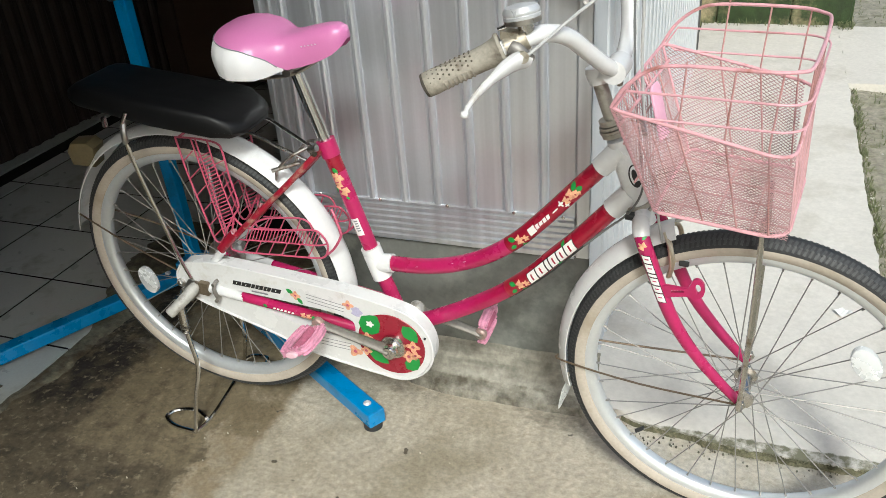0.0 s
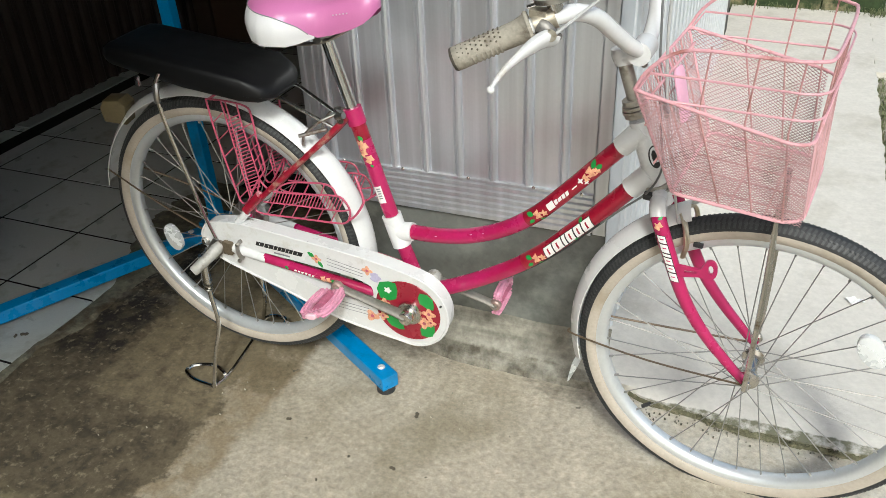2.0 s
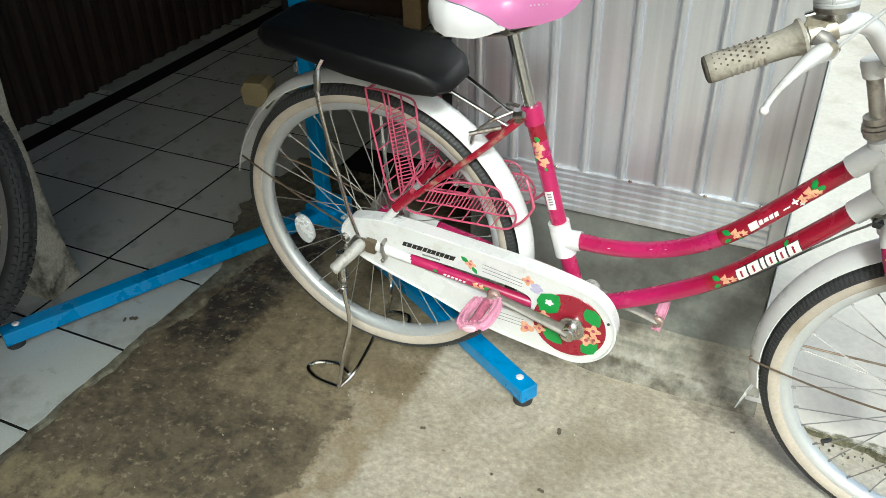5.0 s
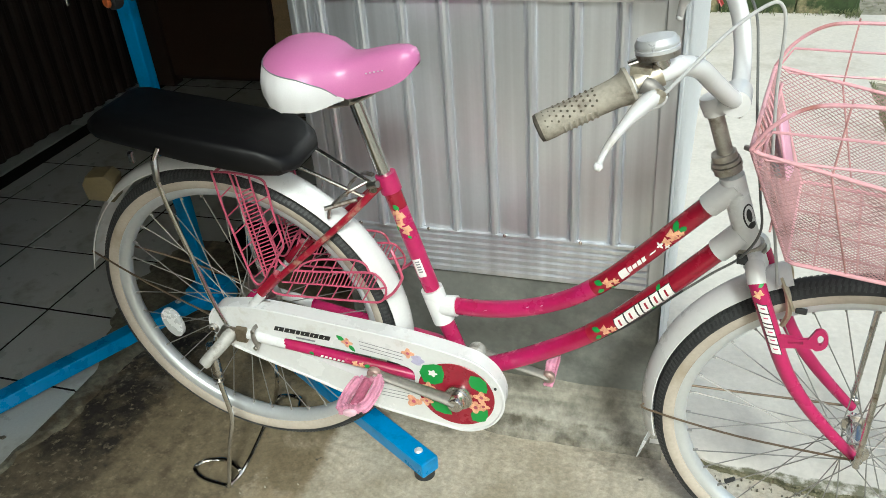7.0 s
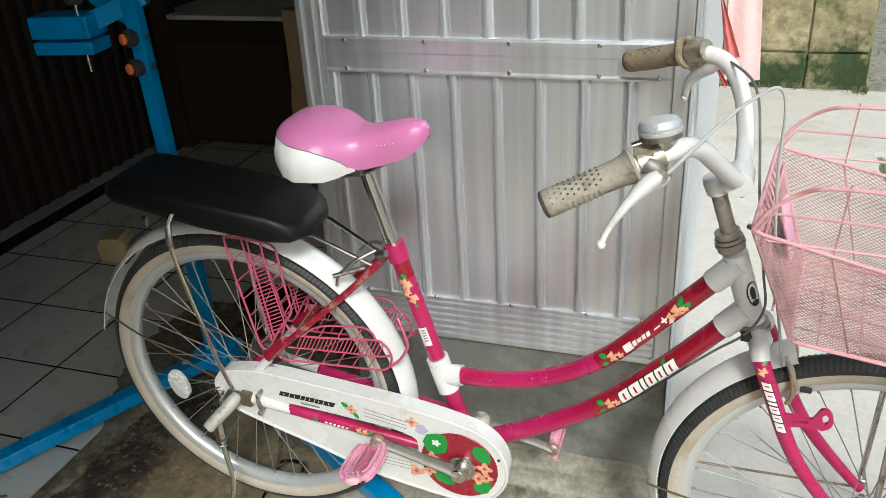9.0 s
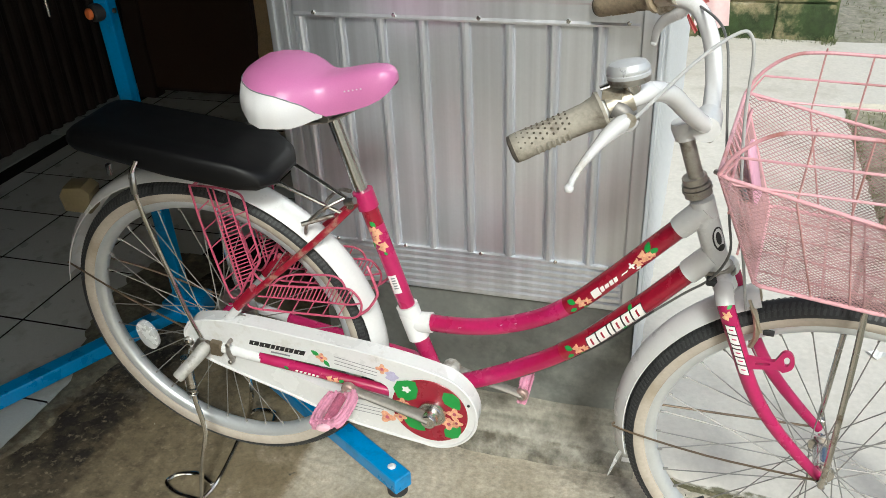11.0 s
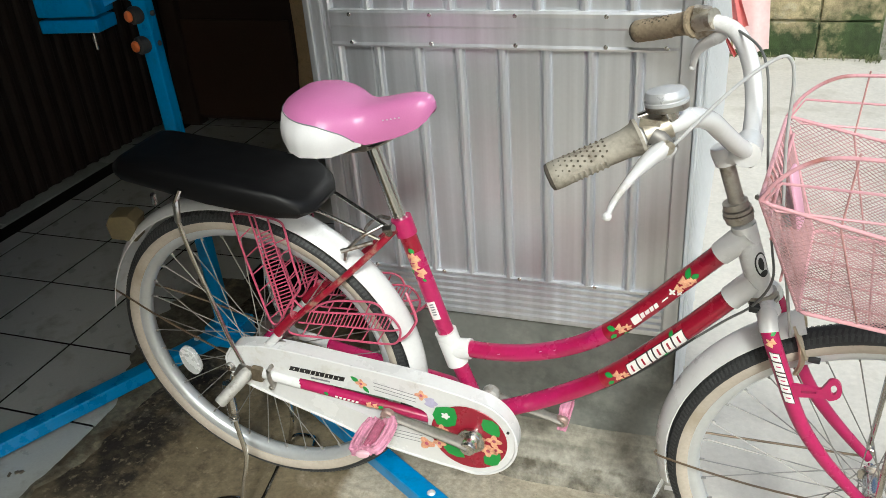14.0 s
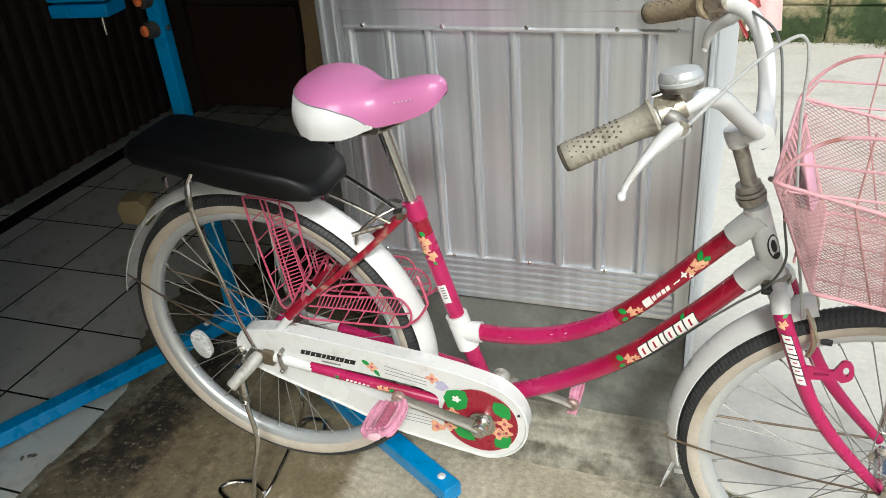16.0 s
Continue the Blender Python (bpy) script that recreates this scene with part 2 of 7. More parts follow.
CONCRETE = material("rough_concrete", (0.43, 0.385, 0.302), 0.85, vary=0.24, scale=11, bump=0.7, fine=75, dirt=(0.28, 0.245, 0.172), dirt_amount=0.45, dirt_scale=3.0, bump_dist=0.007)
FOOT = material("trowelled_concrete", (0.22, 0.208, 0.168), 0.85, vary=0.24, scale=9, bump=0.9, fine=80, dirt=(0.14, 0.135, 0.105), dirt_amount=0.45, dirt_scale=3.4, bump_dist=0.005)
streak(FOOT, 0.45, 3.0, 38.0, 38.0)
PAVE = material("pale_concrete", (0.58, 0.55, 0.495), 0.85, vary=0.09, scale=6, bump=0.45, fine=90, dirt=(0.43, 0.40, 0.34), dirt_amount=0.32, dirt_scale=3, bump_dist=0.003)
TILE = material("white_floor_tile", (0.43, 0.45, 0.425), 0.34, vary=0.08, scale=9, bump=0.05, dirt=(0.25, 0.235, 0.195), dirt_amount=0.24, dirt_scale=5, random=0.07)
SMEAR = material("smeared_mortar", (0.150, 0.142, 0.100), 0.85, vary=0.28, scale=10, bump=0.8, fine=80, dirt=(0.040, 0.038, 0.030), dirt_amount=0.5, dirt_scale=9, bump_dist=0.005)
GROUT = material("dark_grout", (0.010, 0.010, 0.009), 0.95, vary=0.3, scale=30, bump=0.3, spec=0.1)
STONE = material("mossy_cast_stone", (0.50, 0.46, 0.36), 0.9, vary=0.3, scale=14, bump=1.0, dirt=(0.075, 0.072, 0.05), dirt_amount=0.45, dirt_scale=11, bump_dist=0.008)
BROWN = material("dark_brown_sheet", (0.022, 0.014, 0.011), 0.65, vary=0.25, scale=8, bump=0.15, spec=0.3)
WOOD_DARK = material("dark_brown_board", (0.032, 0.018, 0.012), 0.6, vary=0.2, scale=6, bump=0.1)
WOOD_PANEL = material("dull_brown_board", (0.050, 0.028, 0.017), 0.55, vary=0.25, scale=5, bump=0.1)
WOOD = material("weathered_wood", (0.58, 0.42, 0.23), 0.75, vary=0.25, scale=20, bump=0.4, dirt=(0.30, 0.20, 0.10), dirt_amount=0.15, dirt_scale=10)
PALE_TOP = material("pale_board_top", (0.80, 0.82, 0.80), 0.4, vary=0.1, scale=12, bump=0.1)
BLOCK = material("old_block", (0.30, 0.255, 0.15), 0.95, vary=0.25, scale=9, bump=0.9, dirt=(0.07, 0.10, 0.028), dirt_amount=0.5, dirt_scale=2.6, bump_dist=0.008, random=0.14)
MORTAR = material("old_mortar", (0.26, 0.235, 0.14), 0.95, vary=0.2, scale=14, bump=0.6, dirt=(0.08, 0.11, 0.035), dirt_amount=0.5, dirt_scale=3)
SOIL = material("yard_soil", (0.285, 0.26, 0.20), 0.95, vary=0.22, scale=7, bump=0.8, fine=60, dirt=(0.22, 0.21, 0.15), dirt_amount=0.4, dirt_scale=6, bump_dist=0.006)
GRASS = material("dry_grass", (0.135, 0.15, 0.07), 0.85, vary=0.4, scale=30, bump=0.0)
MOSS = material("dull_moss", (0.125, 0.120, 0.070), 0.9, vary=0.5, scale=60, bump=0.6, fine=300, dirt=(0.26, 0.235, 0.16), dirt_amount=0.35, dirt_scale=60, bump_dist=0.002)
# Near-black plaster: the dimness of the room is put into its colour
SHADED_PLASTER = material("plaster", (0.075, 0.072, 0.066), 0.9, vary=0.1, scale=5, bump=0.2)
PALE_STRIP = material("pale_cement_strip", (0.34, 0.36, 0.33), 0.8, vary=0.15, scale=9, bump=0.2)
CLOTH_PINK = material("pink_cloth", (0.76, 0.56, 0.56), 0.8, vary=0.1, scale=15, bump=0.2)
CLOTH_RED = material("red_cloth", (0.62, 0.185, 0.18), 0.8, vary=0.1, scale=15, bump=0.2)
CLOTH_WHITE = material("white_cloth", (0.75, 0.72, 0.70), 0.8, vary=0.05, scale=15, bump=0.2)
CRUMB = material("dry_dirt", (0.10, 0.085, 0.06), 0.9, vary=0.35, scale=80, bump=0.3)
PAPER = material("scrap_paper", (0.70, 0.70, 0.67), 0.8, bump=0.1)


# ---- mesh helpers ----
def part(name, bm, mat, parent=None, label="", smooth=True, m=None):
    if m is not None:
        bmesh.ops.transform(bm, matrix=m, verts=bm.verts)
    me = bpy.data.meshes.new(name)
    bm.to_mesh(me)
    bm.free()
    for x in (mat if isinstance(mat, (list, tuple)) else (mat,)):
        me.materials.append(x)
    if smooth:
        me.polygons.foreach_set("use_smooth", [True] * len(me.polygons))
        me.set_sharp_from_angle(angle=radians(40))
    ob = new(name, me)
    ob.parent = parent
    if label:
        tagged(ob, label)
    return ob


def share(ob, name, m, parent):
    """Another object on ob's mesh, at the pose m."""
    o = new(name, ob.data)
    o.parent = parent
    o.matrix_basis = m
    return o


def spline(points, steps=6):
    """A smooth curve through the points (Catmull-Rom)."""
    p = [Vector(q) for q in points]
    p = [2 * p[0] - p[1]] + p + [2 * p[-1] - p[-2]]
    out = []
    for i in range(1, len(p) - 2):
        a, b, c, d = p[i - 1:i + 3]
        for k in range(steps):
            t = k / steps
            out.append(0.5 * ((2 * b) + (c - a) * t + (2 * a - 5 * b + 4 * c - d) * t ** 2 + (3 * b - a - 3 * c + d) * t ** 3))
    return out + [p[-2]]


def sweep(bm, path, radius, sides=10, closed=False, flat=1.0, caps=True, mat=0, up=None):
    """A tube along a path; radius may be one number or one a point; flat squeezes it along its binormal."""
    path = [Vector(q) for q in path]
    n = len(path)
    radii = radius if isinstance(radius, (list, tuple)) else [radius] * n
    rings, last = [], None
    for i, q in enumerate(path):
        a = path[i - 1] if i or closed else q
        b = path[(i + 1) % n] if i < n - 1 or closed else q
        t = (b - a).normalized()
        if last is None:
            side = t.cross(Vector(up) if up else (Vector((0, 0, 1)) if abs(t.z) < 0.9 else Vector((1, 0, 0)))).normalized()
        else:
            side = (last - t * last.dot(t)).normalized()
        last = side
        other = t.cross(side)
        rings.append([bm.verts.new(q + radii[i] * (math.cos(2 * math.pi * k / sides) * side + flat * math.sin(2 * math.pi * k / sides) * other)) for k in range(sides)])
    for i in range(n if closed else n - 1):
        a, b = rings[i], rings[(i + 1) % n]
        shift = 0
        if closed and i == n - 1:
            shift = min(range(sides), key=lambda s: (b[s].co - a[0].co).length)
        for k in range(sides):
            f = bm.faces.new((a[k], a[(k + 1) % sides], b[(k + 1 + shift) % sides], b[(k + shift) % sides]))
            f.material_index = mat
    if caps and not closed:
        for ring in (rings[0][::-1], rings[-1]):
            bm.faces.new(ring).material_index = mat
    return bm


def tube(points, radius, sides=10, steps=0, **kw):
    return sweep(bmesh.new(), spline(points, steps) if steps else points, radius, sides, **kw)


def box(x0, x1, y0, y1, z0, z1, bevel=0.0, bm=None, mat=0):
    bm = bm or bmesh.new()
    made = bmesh.ops.create_cube(bm, size=1, matrix=Matrix.Translation(((x0 + x1) / 2, (y0 + y1) / 2, (z0 + z1) / 2)) @ Matrix.Diagonal((x1 - x0, y1 - y0, z1 - z0, 1)))
    faces = {f for v in made["verts"] for f in v.link_faces}
    for f in faces:
        f.material_index = mat
    if bevel:
        bmesh.ops.bevel(bm, geom=list({e for v in made["verts"] for e in v.link_edges}), offset=bevel, segments=2, affect='EDGES', profile=0.6)
    return bm


def revolve(profile, steps=48, axis='Y', bm=None, mat=None, closed=True):
    """Turns a closed (radius, along) outline round an axis."""
    bm = bm or bmesh.new()
    rings = []
    for i in range(steps):
        a = 2 * math.pi * i / steps
        c, s = math.cos(a), math.sin(a)
        ring = []
        for r, h in profile:
            p = {'Y': (r * c, h, r * s), 'Z': (r * c, r * s, h), 'X': (h, r * c, r * s)}[axis]
            ring.append(bm.verts.new(p))
        rings.append(ring)
    k = len(profile)
    for i in range(steps):
        a, b = rings[i], rings[(i + 1) % steps]
        for j in range(k if closed else k - 1):
            f = bm.faces.new((a[j], a[(j + 1) % k], b[(j + 1) % k], b[j]))
            if mat:
                f.material_index = mat[j]
    bmesh.ops.recalc_face_normals(bm, faces=bm.faces)
    return bm


def drum(r0, h0, h1, bevel=0.0015, steps=24, axis='Y', hole=0.0):
    """A short cylinder with rounded rims."""
    if hole:
        prof = [(hole, h0), (r0 - bevel, h0), (r0, h0 + bevel), (r0, h1 - bevel), (r0 - bevel, h1), (hole, h1)]
        return revolve(prof, steps, axis)
    prof = [(0.0004, h0), (r0 - bevel, h0), (r0, h0 + bevel), (r0, h1 - bevel), (r0 - bevel, h1), (0.0004, h1)]
    return revolve(prof, steps, axis)


def slab(outline, y0, y1, bevel=0.0, bm=None, mat=0):
    """A plate with an outline in x and z, between two depths."""
    bm = bm or bmesh.new()
    front = [bm.verts.new((x, y0, z)) for x, z in outline]
    back = [bm.verts.new((x, y1, z)) for x, z in outline]
    k = len(outline)
    faces = [bm.faces.new(front), bm.faces.new(back[::-1])]
    for i in range(k):
        faces.append(bm.faces.new((front[i], back[i], back[(i + 1) % k], front[(i + 1) % k])))
    for f in faces:
        f.material_index = mat
    bmesh.ops.recalc_face_normals(bm, faces=faces)
    if bevel:
        bmesh.ops.bevel(bm, geom=[e for f in faces[:2] for e in f.edges], offset=bevel, segments=2, affect='EDGES', profile=0.5)
    return bm


def thing(name, label, category, group="", m=None):
    e = new(name)
    e.empty_display_size = 0.1
    if m is not None:
        e.matrix_world = m
    return tagged(e, label, category, group)


# ---- setting ----
def setting(name, bm, mat, label="", smooth=False, parent=None):
    ob = part(name, bm, mat, parent, smooth=smooth)
    return tagged(ob, label, kind="structure") if parent is None else ob


def sheet(x0, x1, y0, y1, z, nx, ny, rough, seed):
    """A ground sheet with an uneven surface."""
    bm = bmesh.new()
    grid = [[bm.verts.new((x0 + (x1 - x0) * i / nx, y0 + (y1 - y0) * j / ny,
                           z + rough * noise.fractal(Vector((i * 0.37 + seed, j * 0.37, seed)), 0.8, 2.0, 4))) for j in range(ny + 1)] for i in range(nx + 1)]
    for i in range(nx):
        for j in range(ny):
            bm.faces.new((grid[i][j], grid[i + 1][j], grid[i + 1][j + 1], grid[i][j + 1]))
    return bm


ground = setting("ground", sheet(-300, 300, -300, 300, -0.06, 2, 2, 0, 0), SOIL, "bare grey-brown soil of the yard")
yard = setting("ground_yard", sheet(1.2, 6.0, -3.0, 12.0, -0.012, 120, 300, 0.012, 3.0), SOIL, "uneven yard soil with sparse grass beside the pavement", smooth=True)
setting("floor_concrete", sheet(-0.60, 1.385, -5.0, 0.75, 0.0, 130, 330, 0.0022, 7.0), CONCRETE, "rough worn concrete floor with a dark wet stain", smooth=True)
patch(CONCRETE, (0.30, 0.258, 0.185), 0.50, 0.80, 45, 12)
patch(CONCRETE, (0.255, 0.205, 0.13), 0.50, 0.80, 16, 15, mask=((0, 0.10, -1, 0.10),))
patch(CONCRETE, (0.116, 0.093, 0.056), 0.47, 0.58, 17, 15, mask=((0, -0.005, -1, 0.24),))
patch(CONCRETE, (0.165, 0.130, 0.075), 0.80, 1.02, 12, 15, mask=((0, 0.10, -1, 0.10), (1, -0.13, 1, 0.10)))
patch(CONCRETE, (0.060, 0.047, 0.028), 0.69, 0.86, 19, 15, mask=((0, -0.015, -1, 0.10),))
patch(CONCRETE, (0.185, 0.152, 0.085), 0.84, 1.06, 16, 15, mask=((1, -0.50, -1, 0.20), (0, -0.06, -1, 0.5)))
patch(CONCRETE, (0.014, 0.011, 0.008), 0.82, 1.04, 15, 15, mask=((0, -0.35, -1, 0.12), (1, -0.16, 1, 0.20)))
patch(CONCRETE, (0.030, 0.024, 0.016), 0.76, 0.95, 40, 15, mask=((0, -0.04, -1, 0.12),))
patch(CONCRETE, (0.185, 0.148, 0.088), 1.06, 1.34, 22, 15, mask=((0, -0.36, 1, 0.12), (0, -0.01, -1, 0.10), (1, -0.26, 1, 0.14)))
patch(CONCRETE, (0.26, 0.215, 0.14), 0.80, 0.96, 52, 14, mask=((0, -0.04, -1, 0.12),))
patch(CONCRETE, (0.16, 0.142, 0.105), 1.00, 1.20, 13, 14, mask=((1, 0.070, 1, 0.08), (0, 0.79, -1, 0.10)))
patch(CONCRETE, (0.54, 0.505, 0.43), 0.84, 1.10, 12, 12, mask=((0, 0.80, 1, 0.30), (1, -0.06, 1, 0.25)))
patch(CONCRETE, (0.07, 0.062, 0.045), 0.70, 0.74, 17, 3)
grain(CONCRETE, 0.19, 80)
# Random darker and paler mottling over the plinth
patch(PLINTH, (0.075, 0.080, 0.068), 0.47, 0.64, 5.5, 6)
patch(PLINTH, (0.26, 0.268, 0.232), 0.50, 0.66, 4, 10)
for m_ in (BLOCK, MORTAR):
    patch(m_, (0.34, 0.32, 0.24), 0.56, 0.68, 7, 10)
    patch(m_, (0.030, 0.050, 0.016), 0.60, 0.74, 5.0, 10, mask=((2, 0.62, -1, 2.0),))
patch(SOIL, (0.145, 0.145, 0.080), 0.50, 0.68, 14, 12)
patch(PAVE, (0.50, 0.48, 0.43), 0.56, 0.84, 13, 10)
patch(PAVE, (0.15, 0.145, 0.095), 0.60, 0.80, 40, 12, mask=((1, 0.138, -1, 0.02),))
grain(PAVE, 0.05, 50)
grain(PLINTH, 0.10, 14)
grain(BLOCK, 0.35, 12)
grain(SOIL, 0.25, 40)

# tiled floor of the room, its joints and tiles
setting("floor_bed", box(-1.80, -0.585, -5.0, 2.7, -0.05, 0.0030), GROUT, "dark dirty grout between floor tiles")
setting("floor_bed_inner", box(-0.585, 0.30, 0.74, 2.7, -0.05, 0.0030), GROUT, "dark dirty grout between floor tiles")
tile_floor = tagged(new("floor_tiles"), "white glazed floor tiles with dark joints", kind="structure")
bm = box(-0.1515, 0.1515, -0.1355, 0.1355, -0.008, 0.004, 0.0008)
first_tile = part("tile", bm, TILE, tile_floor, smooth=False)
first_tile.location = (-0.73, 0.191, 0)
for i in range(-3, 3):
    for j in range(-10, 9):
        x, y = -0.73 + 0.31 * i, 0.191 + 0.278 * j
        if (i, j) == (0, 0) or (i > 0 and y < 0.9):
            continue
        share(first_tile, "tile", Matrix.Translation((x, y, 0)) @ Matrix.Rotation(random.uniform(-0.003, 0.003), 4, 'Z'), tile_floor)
setting("trim_gutter", box(-1.665, -1.585, -5, 2.6, -0.01, 0.006, 0.003), GROUT, "dark dirty drain strip along the room wall")
strip = bmesh.new()
vs = [[strip.verts.new((x + (0.008 * noise.noise(Vector((k * 0.9, i, 3))) if i else 0), 0.92 + 0.02 * k, 0.008)) for i, x in enumerate((-1.668, -1.748))] for k in range(30)]
for p, q in zip(vs, vs[1:]):
    strip.faces.new((p[0], q[0], q[1], p[1]))
made = bmesh.ops.extrude_face_region(strip, geom=list(strip.faces))
for v in made["geom"]:
    if isinstance(v, bmesh.types.BMVert):
        v.co.z = -0.01
bmesh.ops.recalc_face_normals(strip, faces=strip.faces)
setting("trim_strip", strip, PALE_STRIP, "pale broken cement strip at the foot of the room wall")

smear = bmesh.new()
cols = []
for k in range(104):
    y = -0.75 + 0.0145 * k
    wide = (0.25 + 0.75 * min(1.0, max(0.0, (y + 0.22) / 0.25))) * 0.085 + 0.045 * noise.noise(Vector((y * 5, 2, 4))) + 0.02 * noise.noise(Vector((y * 23, 2, 4)))
    grow = min(1.0, max(0.0, (y - 0.12) / 0.28))
    left = -0.586 - grow * (0.165 + 0.07 * noise.noise(Vector((y * 7, 9, 1))) + 0.03 * noise.noise(Vector((y * 25, 9, 1))))
    right = -0.59 + wide
    row = []
    for i in range(13):
        f = i / 12
        x = left + (right - left) * f
        edge = min(1.0, 4 * f, 4 * (1 - f))
        lump = 0.5 + noise.noise(Vector((x * 24, y * 24, 6))) + 0.5 * noise.noise(Vector((x * 60, y * 60, 2)))
        row.append(smear.verts.new((x, y, -0.003 + edge * (0.0085 + 0.007 * max(0.0, lump) * (0.35 + 0.65 * grow)))))
    cols.append(row)
for a, b in zip(cols, cols[1:]):
    for k in range(12):
        smear.faces.new((a[k], a[k + 1], b[k + 1], b[k]))
patch(SMEAR, (0.23, 0.205, 0.135), 0.55, 0.66, 9, 10)
patch(SMEAR, (0.060, 0.044, 0.025), 0.68, 0.84, 12, 12, mask=((1, 0.10, -1, 0.10),))
grain(SMEAR, 0.3, 50)
setting("trim_mortar", smear, SMEAR, "ragged smear of old mortar along the tiles", smooth=True)

# pavement beyond the floor, with a raised ragged edge
def break_line(x):
    """Where the worn front edge of the pavement lies."""
    return 0.138 + 0.55 * max(0.0, 0.86 - x) - 0.027 * min(1.0, max(0.0, (x - 0.86) / 0.20)) + 0.008 * noise.noise(Vector((x * 14, 0, 5))) + 0.004 * noise.noise(Vector((x * 40, 0, 5)))


pave_bm = sheet(0.744, 1.385, 0.14, 3.27, 0.028, 40, 200, 0.0015, 11.0)
for v in pave_bm.verts:
    if v.co.x > 1.384:
        v.co.x += 0.010 * noise.noise(Vector((v.co.y * 9, 3, 1))) + 0.005 * noise.noise(Vector((v.co.y * 31, 3, 1)))
    if v.co.y < 0.1405:
        v.co.y = break_line(v.co.x)
        v.co.z -= 0.008
edge = [e for e in pave_bm.edges if e.is_boundary]
ext = bmesh.ops.extrude_edge_only(pave_bm, edges=edge)
for v in ext["geom"]:
    if isinstance(v, bmesh.types.BMVert):
        v.co.z = -0.05
setting("pavement", pave_bm, PAVE, "pale concrete pavement beside the building", smooth=True)
moss = bmesh.new()
cols = []
for k in range(221):
    x = 0.83 + 0.0024 * k
    thick = 0.25 + 0.75 * min(1.0, max(0.0, (x - 0.93) / 0.12)) * min(1.0, max(0.15, (1.34 - x) / 0.15))
    half = max(0.0010, (0.0042 + 0.007 * noise.noise(Vector((x * 22, 4, 2))) + 0.006 * noise.noise(Vector((x * 70, 4, 2)))) * thick)
    row = []
    for i in range(7):
        f = i / 3 - 1
        y = break_line(x) - 0.003 + half * f + 0.0015 * noise.noise(Vector((x * 150, i, 2)))
        lump = 0.004 + 0.006 * max(0.0, noise.noise(Vector((x * 120, y * 160, 3)))) + 0.004 * noise.noise(Vector((x * 300, y * 300, 3)))
        row.append(moss.verts.new((x, y, 0.006 + 0.010 * (f + 1) / 2 + lump * (1 - f * f))))
    cols.append(row)
for a, b in zip(cols, cols[1:]):
    for k in range(6):
        moss.faces.new((a[k], b[k], b[k + 1], a[k + 1]))
setting("trim_moss", moss, MOSS, "ragged line of moss along the worn pavement edge", smooth=True)
cross_bm = sheet(1.386, 6.0, 2.40, 3.27, 0.02, 60, 20, 0.004, 15.0)
ext = bmesh.ops.extrude_edge_only(cross_bm, edges=[e for e in cross_bm.edges if e.is_boundary])
for v in ext["geom"]:
    if isinstance(v, bmesh.types.BMVert):
        v.co.z = -0.05
setting("pavement_cross", cross_bm, PAVE, "pale concrete pavement across the yard", smooth=True)

# half wall: cement plinth, ribbed metal sheet, riveted band
plinth = bmesh.new()
box(0.095, 0.7425, 0.225, 2.55, -0.02, 0.3535, 0.004, plinth)
setting("wall_plinth", plinth, PLINTH, "smooth grey cement plinth under the metal wall")
foot = bmesh.new()
rows = []
for i in range(61):
    x = 0.05 + 0.72 * i / 60
    n1, n2 = noise.noise(Vector((x * 9, 1, 0))), noise.noise(Vector((x * 9, 7, 0)))
    out = 0.145 + 0.10 * max(0, (0.42 - x) / 0.42) + 0.008 * n1
    rows.append([foot.verts.new(p) for p in ((x, out - 0.012, -0.02), (x, out, 0.016 + 0.006 * n2), (x, out + 0.04, 0.035 + 0.008 * n1), (x, 0.21, 0.075 + 0.012 * n2), (x, 0.232, 0.11 + 0.015 * n1))])
for a, b in zip(rows, rows[1:]):
    for k in range(4):
        foot.faces.new((a[k], b[k], b[k + 1], a[k + 1]))
patch(FOOT, (0.31, 0.295, 0.245), 0.50, 0.75, 12, 10, mask=((2, 0.05, -1, 0.10),))
patch(FOOT, (0.13, 0.12, 0.092), 0.54, 0.80, 10, 14)
# Ragged darker band towards the foot of the fillet
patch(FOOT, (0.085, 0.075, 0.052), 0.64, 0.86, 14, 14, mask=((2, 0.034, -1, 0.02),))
grain(FOOT, 0.25, 45)
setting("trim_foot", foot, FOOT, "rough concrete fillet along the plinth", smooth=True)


def ribbed(x0, x1, z0, z1, y, rib_x, depth=0.0065, width=0.014, thick=0.002):
    """A metal sheet with raised vertical ribs."""
    bm = bmesh.new()
    prof = [(x0, y)]
    for r in rib_x:
        prof += [(r - width * 0.9, y), (r - width * 0.62, y + 0.004), (r - width * 0.44, y - depth * 0.55), (r - width * 0.16, y - depth), (r + width * 0.16, y - depth), (r + width * 0.44, y - depth * 0.55), (r + width * 0.62, y + 0.004), (r + width * 0.9, y)]
    prof.append((x1, y))
    low = [bm.verts.new((a, b, z0)) for a, b in prof]
    high = [bm.verts.new((a, b, z1)) for a, b in prof]
    for k in range(len(prof) - 1):
        bm.faces.new((low[k], low[k + 1], high[k + 1], high[k]))
    low2 = [bm.verts.new((a, b + thick, z0)) for a, b in prof]
    for k in range(len(prof) - 1):
        bm.faces.new((low2[k], low2[k + 1], low[k + 1], low[k]))
    return bm


RIBS = [0.117 + 0.0760 * k for k in range(8)]
wall_front = setting("wall_front", box(0.10, 0.742, 0.226, 0.30, 0.354, 2.5), SHEET, "half wall clad in ribbed aluminium sheet")
part("rib_sheet", ribbed(0.095, 0.712, 0.448, 0.93, 0.2195, RIBS), SHEET, wall_front, smooth=False)
